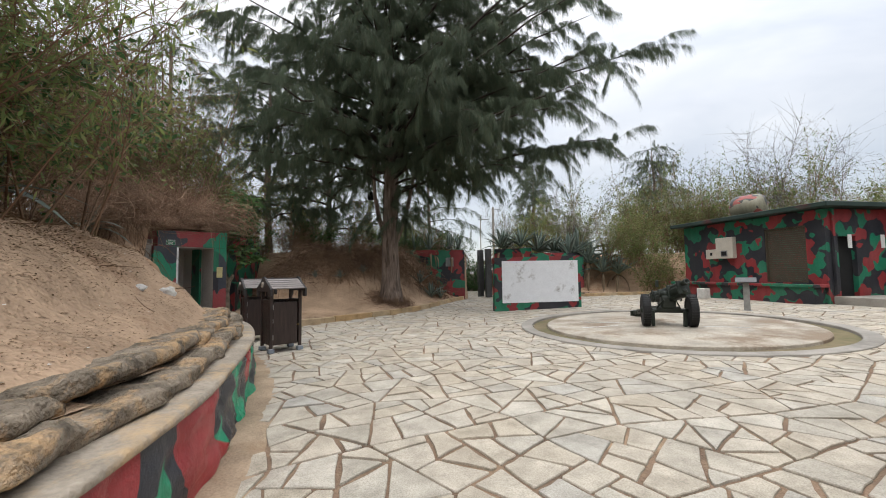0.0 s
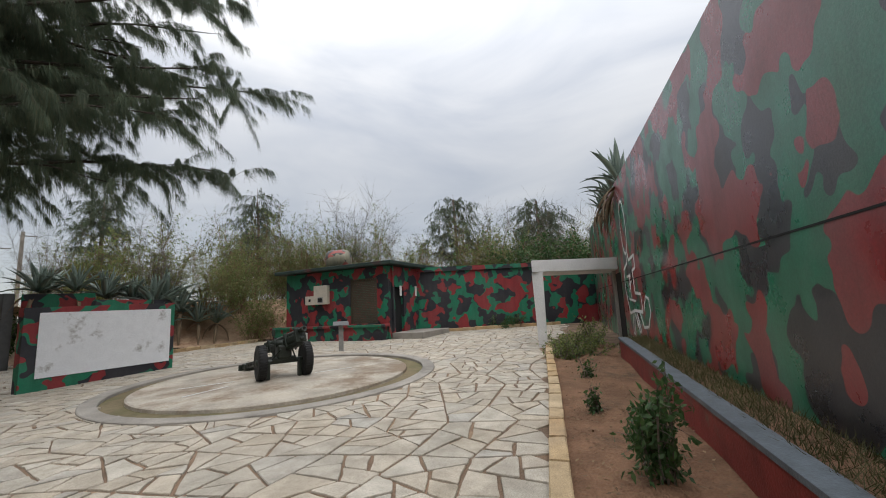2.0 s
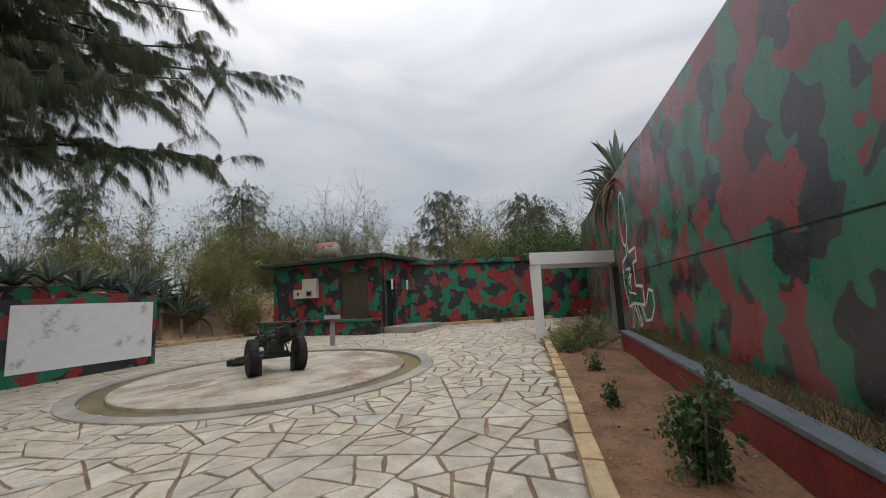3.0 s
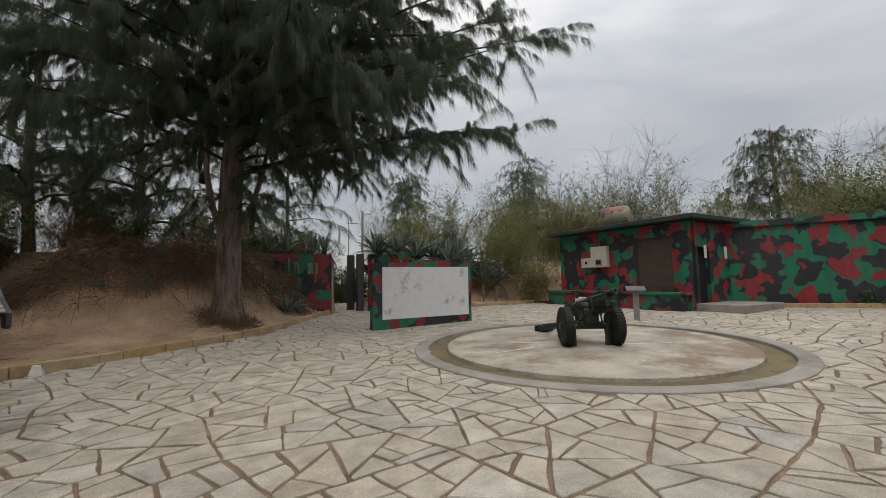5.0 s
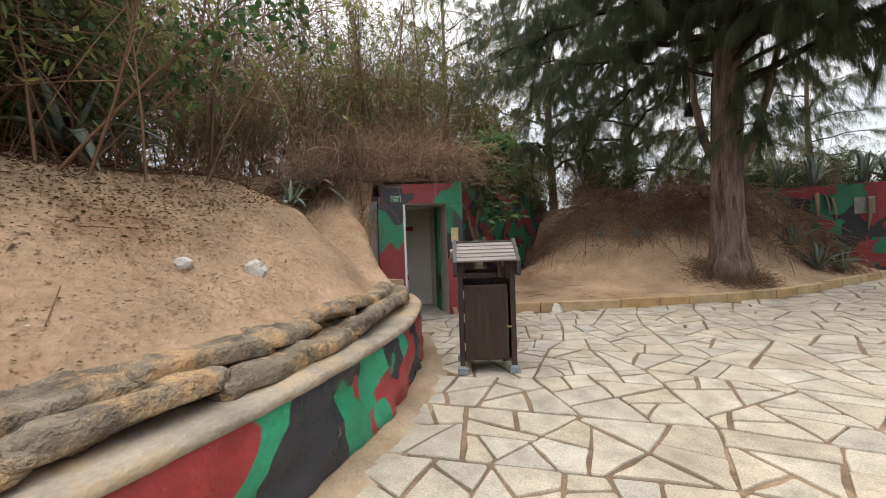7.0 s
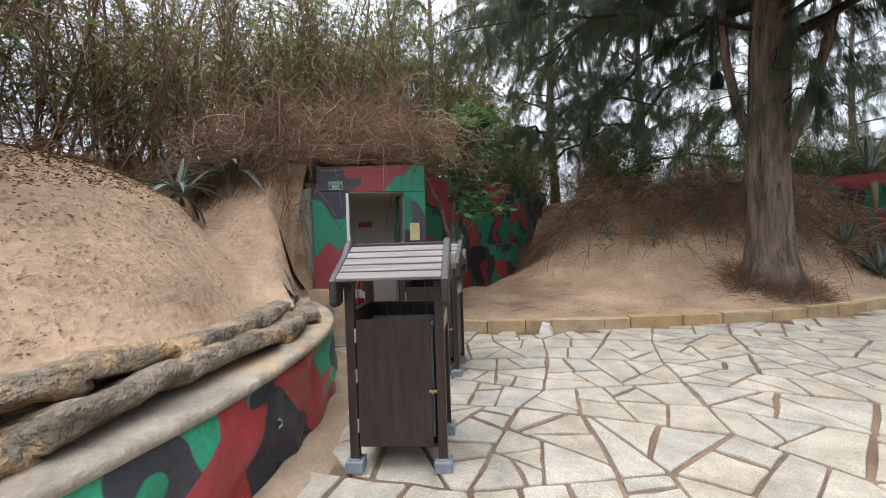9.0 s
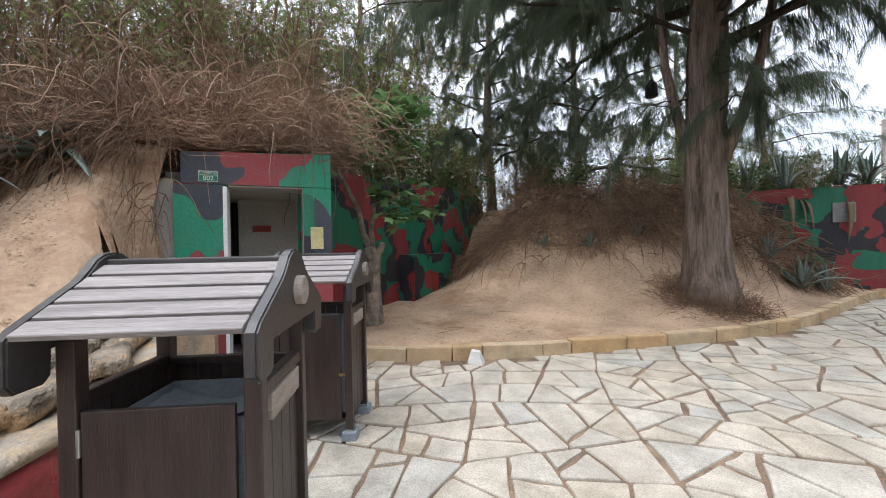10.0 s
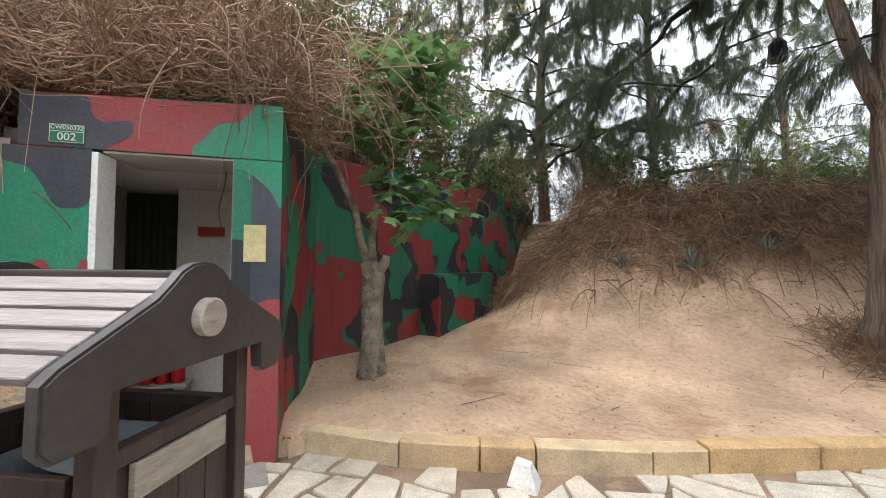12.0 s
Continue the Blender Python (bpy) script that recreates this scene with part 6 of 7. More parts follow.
# ---- casuarinas ----
def casuarina(x, y, z, height, trunk_r, limbs, reach, low, sprays, seed, label, extra=(), needles=13, lean=(0, 0), branch=24, blade=0.0095):
    rng = np.random.RandomState(seed)
    tree = new("casuarina_tree")
    tagged(tree, label, "tree")
    tree.matrix_basis = pose(x, y, z)
    hs = [-0.3, 0.0, 0.25, 0.7, 1.5, 2.6, 4.0, 5.8, 8.0, height * 0.8, height]
    rs = [1.38, 1.24, 1.08, 0.98, 0.93, 0.88, 0.84, 0.6, 0.45, 0.22, 0.05]
    bm = bmesh.new()
    pts = [(lean[0] * h * h / 60 + 0.05 * math.sin(h * 0.9 + seed), lean[1] * h * h / 60 + 0.05 * math.cos(h * 0.7), h) for h in hs]
    tube(bm, pts, [trunk_r * r for r in rs], 22)
    for v in bm.verts:
        c = v.co
        a = math.atan2(c.y, c.x)
        ridge = 0.09 * math.sin(5 * a + c.z * 0.6) + 0.06 * math.sin(9 * a - c.z * 0.8) + 0.12 * max(0.0, 0.6 - c.z) * math.sin(4 * a + seed)
        c.x, c.y = c.x * (1 + ridge), c.y * (1 + ridge)
    part("trunk", bm, M_BARK, tree, "", True)
    starts, ends, droops = [], [], []
    for k in range(limbs):
        u = (k + rng.rand() * 0.6) / limbs
        h = low + (height * 0.95 - low) * u ** 0.9
        a = k * 2.39996 + rng.normal(0, 0.25)
        r = reach * (1.0 - 0.6 * u ** 1.7) * rng.uniform(0.7, 1.08)
        starts.append((np.interp(h, hs, [p[0] for p in pts]), np.interp(h, hs, [p[1] for p in pts]), h))
        ends.append((starts[-1][0] + r * math.cos(a), starts[-1][1] + r * math.sin(a), h + r * rng.uniform(0.2, 0.62)))
        droops.append(r * rng.uniform(0.18, 0.42))
    for h, ex, ey, ez in extra:
        starts.append((0, 0, h))
        ends.append((ex, ey, ez + 1.3))
        droops.append(1.3)
    starts, ends = np.array(starts), np.array(ends)
    d = ends - starts
    ln = np.linalg.norm(d, axis=1)
    lp = grow(rng, starts, d, ln, rng.normal(0, 0.09, len(ln)) * ln, np.array(droops), 10)
    lp[:, 2:-1] += rng.normal(0, 0.05, lp[:, 2:-1].shape)
    rad = 0.0085 * ln + 0.010
    rad[:limbs // 5] *= 1.9
    if limbs > 45:
        for k in range(len(ln)):
            v1, f1 = strand_mesh(lp[k:k + 1], rad[k:k + 1], 0.15)
            array_object("limb", v1, f1, M_LIMB, tree, True)
        v1, f1 = np.zeros((0, 3)), np.zeros((0, 4), int)
    else:
        v1, f1 = strand_mesh(lp, rad, 0.15)
    nb = int(branch * len(ln))
    bb, bd = along(rng, lp, nb, 0.12, ln / ln.sum())
    bdir = unit(bd * 0.7 + rng.normal(0, 0.65, (nb, 3)) * np.array([1, 1, 0.5]) + np.array([0, 0, 0.15]))
    bl = 0.5 + 1.1 * rng.rand(nb)
    bp = grow(rng, bb, bdir, bl, rng.normal(0, 0.15, nb), 0.5 * bl, 7)
    v2, f2 = strand_mesh(bp, np.full(nb, 0.007), 0.3)
    array_object("branchwork", np.vstack([v1, v2]), np.vstack([f1, f2 + len(v1)]), M_LIMB, tree)
    sb, sd = along(rng, bp, sprays, 0.2)
    size = np.repeat(0.7 + 0.6 * rng.rand(sprays), needles)
    sb, sd = np.repeat(sb, needles, 0), np.repeat(sd, needles, 0)
    n = len(sb)
    nd = unit(sd * 0.38 + rng.normal(0, 0.20, (n, 3)) + np.array([0, 0, -0.95]))
    base = sb + rng.normal(0, 0.028, (n, 3))
    tip = base + nd * (size * (0.18 + 0.30 * rng.rand(n)))[:, None]
    v, f = needle_mesh(base, tip, np.full(n, blade), rng)
    array_object("foliage", v, f, M_NEEDLE, tree)
    return tree


TREE = Vector((-2.08, 15.95, 0.64))
big_tree = casuarina(*TREE, 14.5, 0.345, 100, 6.6, 4.8, 95000, 3, "large casuarina with drooping grey-green needle foliage on a ridged trunk",
          extra=((4.0, 8.6, -2.9, 5.5), (4.6, 5.0, -5.5, 5.6), (5.0, 2.0, -6.0, 6.2), (4.4, -4.5, -3.5, 5.0), (6.0, 6.6, -1.0, 8.6), (7.0, 6.5, -3.5, 10.5), (8.5, 6.2, -2.0, 12.0), (9.5, 5.5, -3.0, 13.5), (4.2, 4.4, 1.0, 4.6), (4.4, 5.2, -4.0, 4.4), (4.8, 3.0, -4.5, 4.9), (5.4, -2.5, -4.5, 5.4),
                 (5.5, 7.6, -3.4, 8.3), (6.5, 7.2, -3.8, 9.4), (7.5, 7.4, -4.0, 11.0), (6.0, 7.0, -4.6, 7.4), (6.5, 6.5, -5.6, 9.0), (5.8, 6.8, -2.4, 7.4), (7.2, 6.6, -3.2, 12.0), (5.0, 6.4, -4.2, 6.4),
                 (2.8, 0.8, -0.6, 3.0), (3.0, -0.8, -0.6, 3.1), (3.3, 0.2, -1.0, 3.4)), needles=10, branch=26, blade=0.0085)
for pts in ([(-0.15, -0.1, 2.3), (-0.42, -0.2, 3.0), (-0.62, -0.1, 4.0), (-0.7, 0.0, 5.2), (-1.0, 0.2, 6.6)], [(0.2, 0.0, 2.2), (0.5, 0.1, 2.95), (0.75, 0.1, 3.9), (1.0, 0.2, 5.2), (1.5, 0.3, 6.6)]):
    part("limb", tube(bmesh.new(), pts, [0.13, 0.09, 0.075, 0.06, 0.03], 12), M_BARK, big_tree, "", True)
casuarina(-9.0, 20.4, 2.5, 11.0, 0.17, 34, 4.6, 1.6, 21000, 8, "slender casuarina with thin hazy foliage behind the mound", needles=9, branch=14, blade=0.005)
casuarina(-6.4, 22.2, 2.3, 10.5, 0.14, 30, 4.2, 1.6, 11000, 12, "slender casuarina with thin hazy foliage behind the mound", needles=9, branch=14, blade=0.005)
casuarina(-11.5, 16.5, 3.4, 8.5, 0.12, 22, 3.2, 1.2, 6000, 16, "slender casuarina rising behind the bunker roof", needles=9, branch=14, blade=0.005)
casuarina(-3.6, 26.0, 1.8, 8.5, 0.12, 26, 3.4, 1.6, 6500, 18, "slender casuarina with thin hazy foliage behind the mound", needles=8, branch=14, blade=0.005)
casuarina(-0.9, 26.5, 1.4, 8.5, 0.11, 24, 3.2, 2.0, 5500, 19, "slender casuarina with thin hazy foliage behind the mound", needles=8, branch=14, blade=0.005)
casuarina(7.6, 33.0, 1.0, 9.6, 0.16, 40, 2.0, 1.4, 6000, 20, "young pointed casuarina beyond the bank", needles=9)
casuarina(14.5, 27.0, 1.4, 9.0, 0.14, 36, 2.0, 2.2, 4500, 22, "thin young casuarina beyond the hut", needles=8)
casuarina(24.0, 17.0, 1.4, 8.4, 0.15, 36, 2.6, 1.4, 5500, 24, "thin young casuarina beyond the long wall", needles=8)
casuarina(27.5, 12.0, 1.0, 8.0, 0.16, 36, 3.0, 1.4, 7000, 26, "dark casuarina beyond the long wall", needles=9)


# ---- agaves ----
def agave_leaf(length, width, bend, mat_name):
    bm, rows = bmesh.new(), []
    for k in range(7):
        u = k / 6
        w = width * (0.62 + 0.5 * math.sin(min(u * 2.2, 1.57))) * (1 - u ** 3) * 0.62 + 0.002
        r, z = length * (u - 0.12 * bend * u * u), length * (0.12 * u - 0.62 * bend * u * u)
        thick = 0.02 * (1 - u) + 0.003
        rows.append([bm.verts.new((r, -w, z + w * 0.45)), bm.verts.new((r, 0, z)), bm.verts.new((r, w, z + w * 0.45)), bm.verts.new((r, 0, z - thick))])
    for a, b in zip(rows, rows[1:]):
        for i in range(4):
            bm.faces.new((a[i], b[i], b[(i + 1) % 4], a[(i + 1) % 4]))
    bm.faces.new(rows[0])
    bm.faces.new(rows[-1][::-1])
    bmesh.ops.recalc_face_normals(bm, faces=bm.faces)
    me = bpy.data.meshes.new("leaf")
    bm.to_mesh(me)
    bm.free()
    me.materials.append(mat_name)
    me.shade_smooth()
    return me


LEAVES = [agave_leaf(1.0, 0.115, b, M_AGAVE) for b in (0.0, 0.35, 0.8)]
LIMP = agave_leaf(1.15, 0.12, 1.5, M_AGAVE)
DRY_LEAF = agave_leaf(0.9, 0.085, 1.3, M_AGAVE_DRY)


def agave(x, y, z, size, seed, label, dry=0.2, limp=False):
    rng = random.Random(seed)
    plant = new("agave")
    tagged(plant, label, "agave", "agaves on the banks")
    plant.matrix_basis = pose(x, y, z, rng.uniform(-8, 8), rng.uniform(-8, 8), rng.uniform(0, 360)) @ Matrix.Diagonal((size, size, size, 1))
    n = 22
    for k in range(n):
        u = k / n
        withered = u > 1 - dry
        ob = new("leaf", DRY_LEAF if withered else LIMP if limp and u > 0.15 else LEAVES[0 if u < 0.3 else (1 if rng.random() < 0.5 else 2)])
        ob.parent = plant
        s = (0.7 + 0.4 * u) * rng.uniform(0.85, 1.1)
        ob.matrix_basis = pose(0, 0, 0.05 if not withered else 0.0, 0, 0, k * 137.5 + rng.uniform(-9, 9)) @ pose(0.04, 0, 0, 0, (-(60 - 62 * u) if limp else -(80 - 74 * u)) if not withered else 25, 0) @ Matrix.Diagonal((s, s, s, 1))
    return plant


LIVE, OLD = "grey-green agave rosette with long pointed leaves", "half withered agave with drooping brown leaves"
AG = [(-0.7, 20.95, 2.62, 1.25, 0.6), (0.3, 21.2, 2.62, 1.3, 0.7), (-1.5, 20.85, 2.6, 1.2, 0.6), (0.85, 21.4, 2.6, 1.1, 0.5), (-0.6, 19.0, 1.9, 0.95, 0.4), (-1.15, 19.2, 1.7, 0.85, 0.5), (-0.15, 19.5, 1.7, 0.8, 0.5),
      (3.2, 21.7, 2.7, 1.05, 0.2), (4.2, 21.5, 2.75, 1.1, 0.2), (5.2, 22.0, 2.5, 1.2, 0.1), (6.2, 22.3, 2.4, 1.1, 0.2), (7.0, 22.2, 2.1, 1.5, 0.0), (8.0, 22.0, 1.8, 1.3, 0.1),
      (8.6, 21.6, 1.3, 1.1, 0.1), (9.4, 21.5, 1.2, 1.0, 0.2), (5.7, 23.3, 2.5, 1.3, 0.1), (7.8, 23.2, 2.2, 1.6, 0.0), (9.2, 22.6, 1.7, 1.2, 0.0), (3.6, 22.8, 2.7, 1.2, 0.2), (6.6, 21.5, 1.6, 0.9, 0.3),
      (-4.27, 16.55, 1.5, 0.5, 0.3), (-3.45, 17.1, 1.5, 0.5, 0.5), (-5.2, 16.3, 1.4, 0.42, 0.3)]
for k, (x, y, z, size, dry) in enumerate(AG):
    z = z + 0.1 if y > 20.8 else west_z(x, y) - 0.02
    agave(x, y, z, size * (1.3 if x > 3 else 1.0), k, OLD if dry > 0.35 else LIVE, dry)
for x, y, size, dry in ((-7.65, 8.55, 0.8, 0.2), (-8.2, 8.4, 0.75, 0.3), (-7.0, 7.7, 0.6, 0.5), (-5.75, 4.9, 0.95, 0.45), (-5.0, 2.4, 0.8, 0.2)):
    agave(x, y, west_z(x, y) + 0.1, size * 1.1, int(x * 100), "blue-green agave with limp strap leaves hanging down the bank", dry, True)
for k in range(7):
    q = HIGH_A + HIGH_D * (10.2 + 0.75 * k) - HIGH_N * (0.15 + 0.25 * (k % 2))
    agave(q.x, q.y, 4.72 + 0.045 * k, (1.55, 1.4, 1.2, 1.3, 1.1, 1.2, 1.0)[k], 40 + k, "large agave spilling over the top of the tall wall", 0.4)
back_earth = prism([tuple(HIGH_A + HIGH_D * a - HIGH_N * b) for a, b in ((1.5, 0.42), (19.5, 0.42), (19.5, 9.0), (1.5, 9.0))], 0.2, 4.3)
tagged(mesh_object("earth_fill", back_earth, M_EARTH), "earth fill held behind the tall wall", "bank", kind="structure")

# ---- dry vines and straw on the bunker roof ----
rng = np.random.RandomState(77)
n = 2600
u = rng.rand(n)
edge = np.outer(1 - u, np.array(FRONT_L - FD * 1.6)) + np.outer(u, np.array(FRONT_R + FD * 0.15))
back = rng.rand(n) ** 1.2 * 2.0
st = np.c_[edge + np.outer(back, np.array(FN)), 2.72 + 0.2 * back + 0.3 * rng.rand(n)]
dr = np.c_[rng.normal(0, 0.8, (n, 2)) - np.outer(0.4 * rng.rand(n), np.array(FN)), rng.normal(0.45, 0.5, n)]
vp = wander(rng, st, dr, 0.5 + 1.1 * rng.rand(n), 0.30, 0.22 * rng.rand(n) + 0.25 * (u < 0.4) * rng.rand(n), 13)
vp[:, :, 2] = np.maximum(vp[:, :, 2], (2.55 - 1.1 * (u < 0.42) * rng.rand(n) + 0.2 * rng.rand(n))[:, None])
v, f = strand_mesh(vp, 0.003 + 0.005 * rng.rand(n) ** 2, 0.5)
tagged(array_object("dry_vines", v, f, M_VINE), "tangle of dry straw-coloured vines hanging over the bunker lintel", "dry vines", kind="stuff")
n = 60
st = np.c_[np.tile(np.array(FRONT_R), (n, 1)) + np.outer(rng.uniform(-0.9, 0.3, n), np.array(FD)) + np.outer(rng.rand(n) * 0.5, np.array(FN)), 2.85 + 0.5 * rng.rand(n)]
vp = wander(rng, st, np.c_[np.tile(np.array(FD) * 0.8 - np.array(FN) * 0.4, (n, 1)) + rng.normal(0, 0.4, (n, 2)), rng.normal(0.5, 0.3, n)], 0.8 + 1.0 * rng.rand(n), 0.16, 0.5 + 0.4 * rng.rand(n), 16)
v, f = strand_mesh(vp, 0.005 + 0.004 * rng.rand(n), 0.4)
tagged(array_object("dry_vines", v, f, M_VINE), "long pale vine stems arching off the bunker corner", "dry vines", kind="stuff")
n = 420
u = rng.rand(n)
st = np.c_[np.outer(1 - u, np.array(FRONT_L - FD * 0.9)) + np.outer(u, np.array(FRONT_R + FD * 0.2)) + np.outer(0.1 + 1.3 * rng.rand(n), np.array(FN)), 2.85 + 0.6 * rng.rand(n)]
vp = wander(rng, st, np.c_[rng.normal(0.15, 0.8, (n, 2)), rng.normal(0.7, 0.4, n)], 1.0 + 1.4 * rng.rand(n), 0.24, 0.25 + 0.3 * rng.rand(n), 18)
vp[:, :, 2] = np.maximum(vp[:, :, 2], 2.72)
v, f = strand_mesh(vp, 0.005 + 0.006 * rng.rand(n) ** 2, 0.45)
tagged(array_object("dry_vines", v, f, M_VINE), "coarse looping vine stems tangled over the bunker roof", "dry vines", kind="stuff")
# roots and dead stems hanging beside the bunker front
n = 480
u = rng.rand(n)
top = np.outer(1 - u, np.array(FRONT_L + FD * 0.1)) + np.outer(u, np.array((-8.6, 8.0))) + rng.normal(0, 0.13, (n, 2))
st = np.c_[top, np.maximum(west_height(top[:, 0], top[:, 1]), 1.6) + 0.1 + 0.3 * rng.rand(n)]
vp = grow(rng, st, np.c_[rng.normal(0.35, 0.35, n), rng.normal(-0.5, 0.35, n), rng.normal(0.1, 0.4, n)], 0.35 + 0.5 * rng.rand(n), rng.normal(0, 0.2, n), 0.2 + 0.9 * rng.rand(n), 7)
v, f = strand_mesh(vp, 0.003 + 0.005 * rng.rand(n), 0.5)
tagged(array_object("hanging_roots", v, f, M_TWIG), "brown roots and dead stems hanging beside the bunker", "dry roots", kind="stuff")
# overhanging root mat on the mound's crest
n = 5200
u = rng.rand(n) * 3.999
ci = u.astype(int)
cr = np.array(CREST)
p = cr[ci] + (cr[ci + 1] - cr[ci]) * (u - ci)[:, None] + rng.normal(0, 0.3, (n, 2)) - np.outer(1.0 * rng.rand(n) ** 1.4, np.array([-0.1, 1.0]))
hz = west_height(p[:, 0], p[:, 1])
st = np.c_[p, hz + 0.05 + 0.25 * rng.rand(n)]
vp = grow(rng, st, np.c_[rng.normal(0.1, 0.6, n), rng.normal(-0.5, 0.5, n), rng.normal(0.1, 0.35, n)], 0.3 + 0.5 * rng.rand(n), rng.normal(0, 0.15, n), 0.1 + 0.45 * rng.rand(n), 5)
v, f = strand_mesh(vp, 0.005 + 0.010 * rng.rand(n) ** 2, 0.4)
tagged(array_object("root_mat", v, f, M_TWIG), "brown mat of dead roots and straw over the bank's crest", "dry roots", kind="stuff")
# straw and dead stems on the upper west bank
n = 9000
px, py = rng.uniform(-10, -3.6, n), rng.uniform(-5, 12, n)
sd = poly_dist(px, py, [(q.x, q.y) for q in PARAPET])
ok = (sd > 2.0) & ~((py > 10.4) & (px > -7.6)) & ~inside(px, py, COURT) & (rng.rand(n) < ss(sd, 2.0, 3.4))
px, py = px[ok], py[ok]
n = len(px)
st = np.c_[px, py, west_height(px, py)]
vp = grow(rng, st, np.c_[rng.normal(0.15, 0.7, (n, 2)), np.abs(rng.normal(0.25, 0.5, n))], 0.25 + 0.8 * rng.rand(n), rng.normal(0, 0.25, n), 0.2 * rng.rand(n), 5)
v, f = strand_mesh(vp, 0.003 + 0.006 * rng.rand(n) ** 2, 0.4)
tagged(array_object("dead_brush", v, f, M_TWIG), "dead brown stems and brush lying on the bank", "dead brush", kind="stuff")


# leaf litter, twigs and grit on the banks
def scatter(name, count, xr, yr, keep, height, mat, label, size, twig=False, seed=3):
    rng = np.random.RandomState(seed)
    px, py = rng.uniform(*xr, count), rng.uniform(*yr, count)
    ok = keep(px, py, rng)
    px, py = px[ok], py[ok]
    n = len(px)
    base = np.c_[px, py, height(px, py) + 0.008]
    d = np.c_[rng.normal(0, 1, (n, 2)), rng.normal(0.05, 0.18, n)]
    if twig:
        vp = grow(rng, base + np.array([0, 0, 0.01]), d * np.array([1, 1, 0.2]), size * (0.4 + rng.rand(n)), rng.normal(0, size * 0.15, n) , np.zeros(n), 4)
        v, f = strand_mesh(vp, 0.003 + 0.005 * rng.rand(n), 0.6)
    else:
        d = unit(d * np.array([1, 1, 0.5]))
        long, wide = (size * (0.5 + rng.rand(n)))[:, None], (size * 0.3 * (0.5 + rng.rand(n)))[:, None]
        side = unit(np.cross(d, np.array([0, 0, 1.0]) + rng.normal(0, 0.25, (n, 3))))
        m = base + d * long * 0.5 + np.array([0, 0, 0.15]) * wide
        v = np.stack([base, m + side * wide, base + d * long, m - side * wide], 1).reshape(-1, 3)
        f = np.arange(len(v)).reshape(-1, 4)
    return tagged(array_object(name, v, f, mat), label, "litter", kind="stuff")


def not_court(px, py, r):
    return ~inside(px, py, COURT) & (poly_dist(px, py, [(q.x, q.y) for q in PARAPET]) > 0.75)


scatter("leaf_litter", 110000, (-10, 1), (-4, 21), lambda a, b, r: not_court(a, b, r) & ((poly_dist(a, b, [(q.x, q.y) for q in PARAPET]) > 1.0 + 1.5 * r.rand(len(a))) & (b < 10.6) | (r.rand(len(a)) < 0.10)), west_height, M_LEAF_DRY, "dry brown leaves strewn over the bank", 0.032)
scatter("leaf_litter", 150000, (-10, -2), (-4, 11), lambda a, b, r: not_court(a, b, r) & (r.rand(len(a)) < ss(poly_dist(a, b, [(q.x, q.y) for q in PARAPET]), 1.1, 2.6)), west_height, M_LEAF_DRY, "brown leaves and bark bits matted on the upper bank", 0.034, False, 31)
def in_bed(px, py, r):
    off = (px - HIGH_A.x) * HIGH_N.x + (py - HIGH_A.y) * HIGH_N.y
    return (off > 0.62) & (poly_dist(px, py, [(q.x, q.y) for q in KERB_EAST]) > 0.2) & (off < 2.0 + 0.03 * px) & (px > 1.7)


def bed_height(px, py):
    return 0.0194 * px + 0.0052 * py + 0.075


scatter("leaf_litter", 5000, (1.6, 11), (0.6, 5.6), in_bed, bed_height, M_LEAF_DRY, "dry leaves and bits strewn on the planting bed", 0.045, False, 44)
scatter("leaf_litter", 90000, (-9, -1.5), (-4, 10.4), not_court, west_height, M_LEAF_DRY, "fine bits of dry leaf and bark all over the sandy slope", 0.02, False, 61)


def on_crest(px, py, r):
    return not_court(px, py, r) & ~inside(px, py, BLOCK) & (px > -8.0) & (r.rand(len(px)) < 1 - ss(poly_dist(px, py, CREST), 0.6, 2.1))


scatter("leaf_litter", 80000, (-8.2, 0.3), (14.5, 20.8), on_crest, west_height, M_LEAF_DRY, "dead leaves and root bits matted on the mound's upper slope", 0.034, False, 52)
scatter("white_chips", 900, (-10, -1), (-4, 10), not_court, west_height, M_STONEWHITE, "small pale stone chips on the sandy slope", 0.03, False, 12)
scatter("fallen_twigs", 260, (-10, 1), (-4, 21), not_court, west_height, M_TWIG, "thin fallen twigs on the sand", 0.35, True, 8)
rng = np.random.RandomState(15)
n = 1600
a = rng.rand(n) * 6.28
r = 0.35 + np.abs(rng.normal(0, 0.28, n))
px, py = TREE.x + r * np.cos(a), TREE.y + r * np.sin(a)
st = np.c_[px, py, west_height(px, py) + 0.02]
vp = grow(rng, st, np.c_[rng.normal(0, 0.8, (n, 2)), np.abs(rng.normal(0.45, 0.35, n))], 0.15 + 0.3 * rng.rand(n), rng.normal(0, 0.12, n), 0.08 * rng.rand(n), 4)
v, f = strand_mesh(vp, 0.003 + 0.003 * rng.rand(n), 0.5)
tagged(array_object("dead_grass", v, f, M_TWIG), "ring of dead twiggy grass round the tree's foot", "dead grass", kind="stuff")
n = 5200
u = rng.rand(n)
q = np.outer(1 - u, np.array(P0)) + np.outer(u, np.array(P1)) - np.outer(0.17 + 0.4 * rng.rand(n), np.array(HIGH_N))
base = np.c_[q, 0.495 + 0.15 * u]
tip = base + np.c_[rng.normal(0, 0.05, (n, 2)), 0.03 + 0.10 * rng.rand(n)]
v, f = needle_mesh(base, tip, np.full(n, 0.008), rng)
tagged(array_object("grass", v, f, M_GRASS), "short dull grass along the tall wall's foot", "grass", kind="stuff")


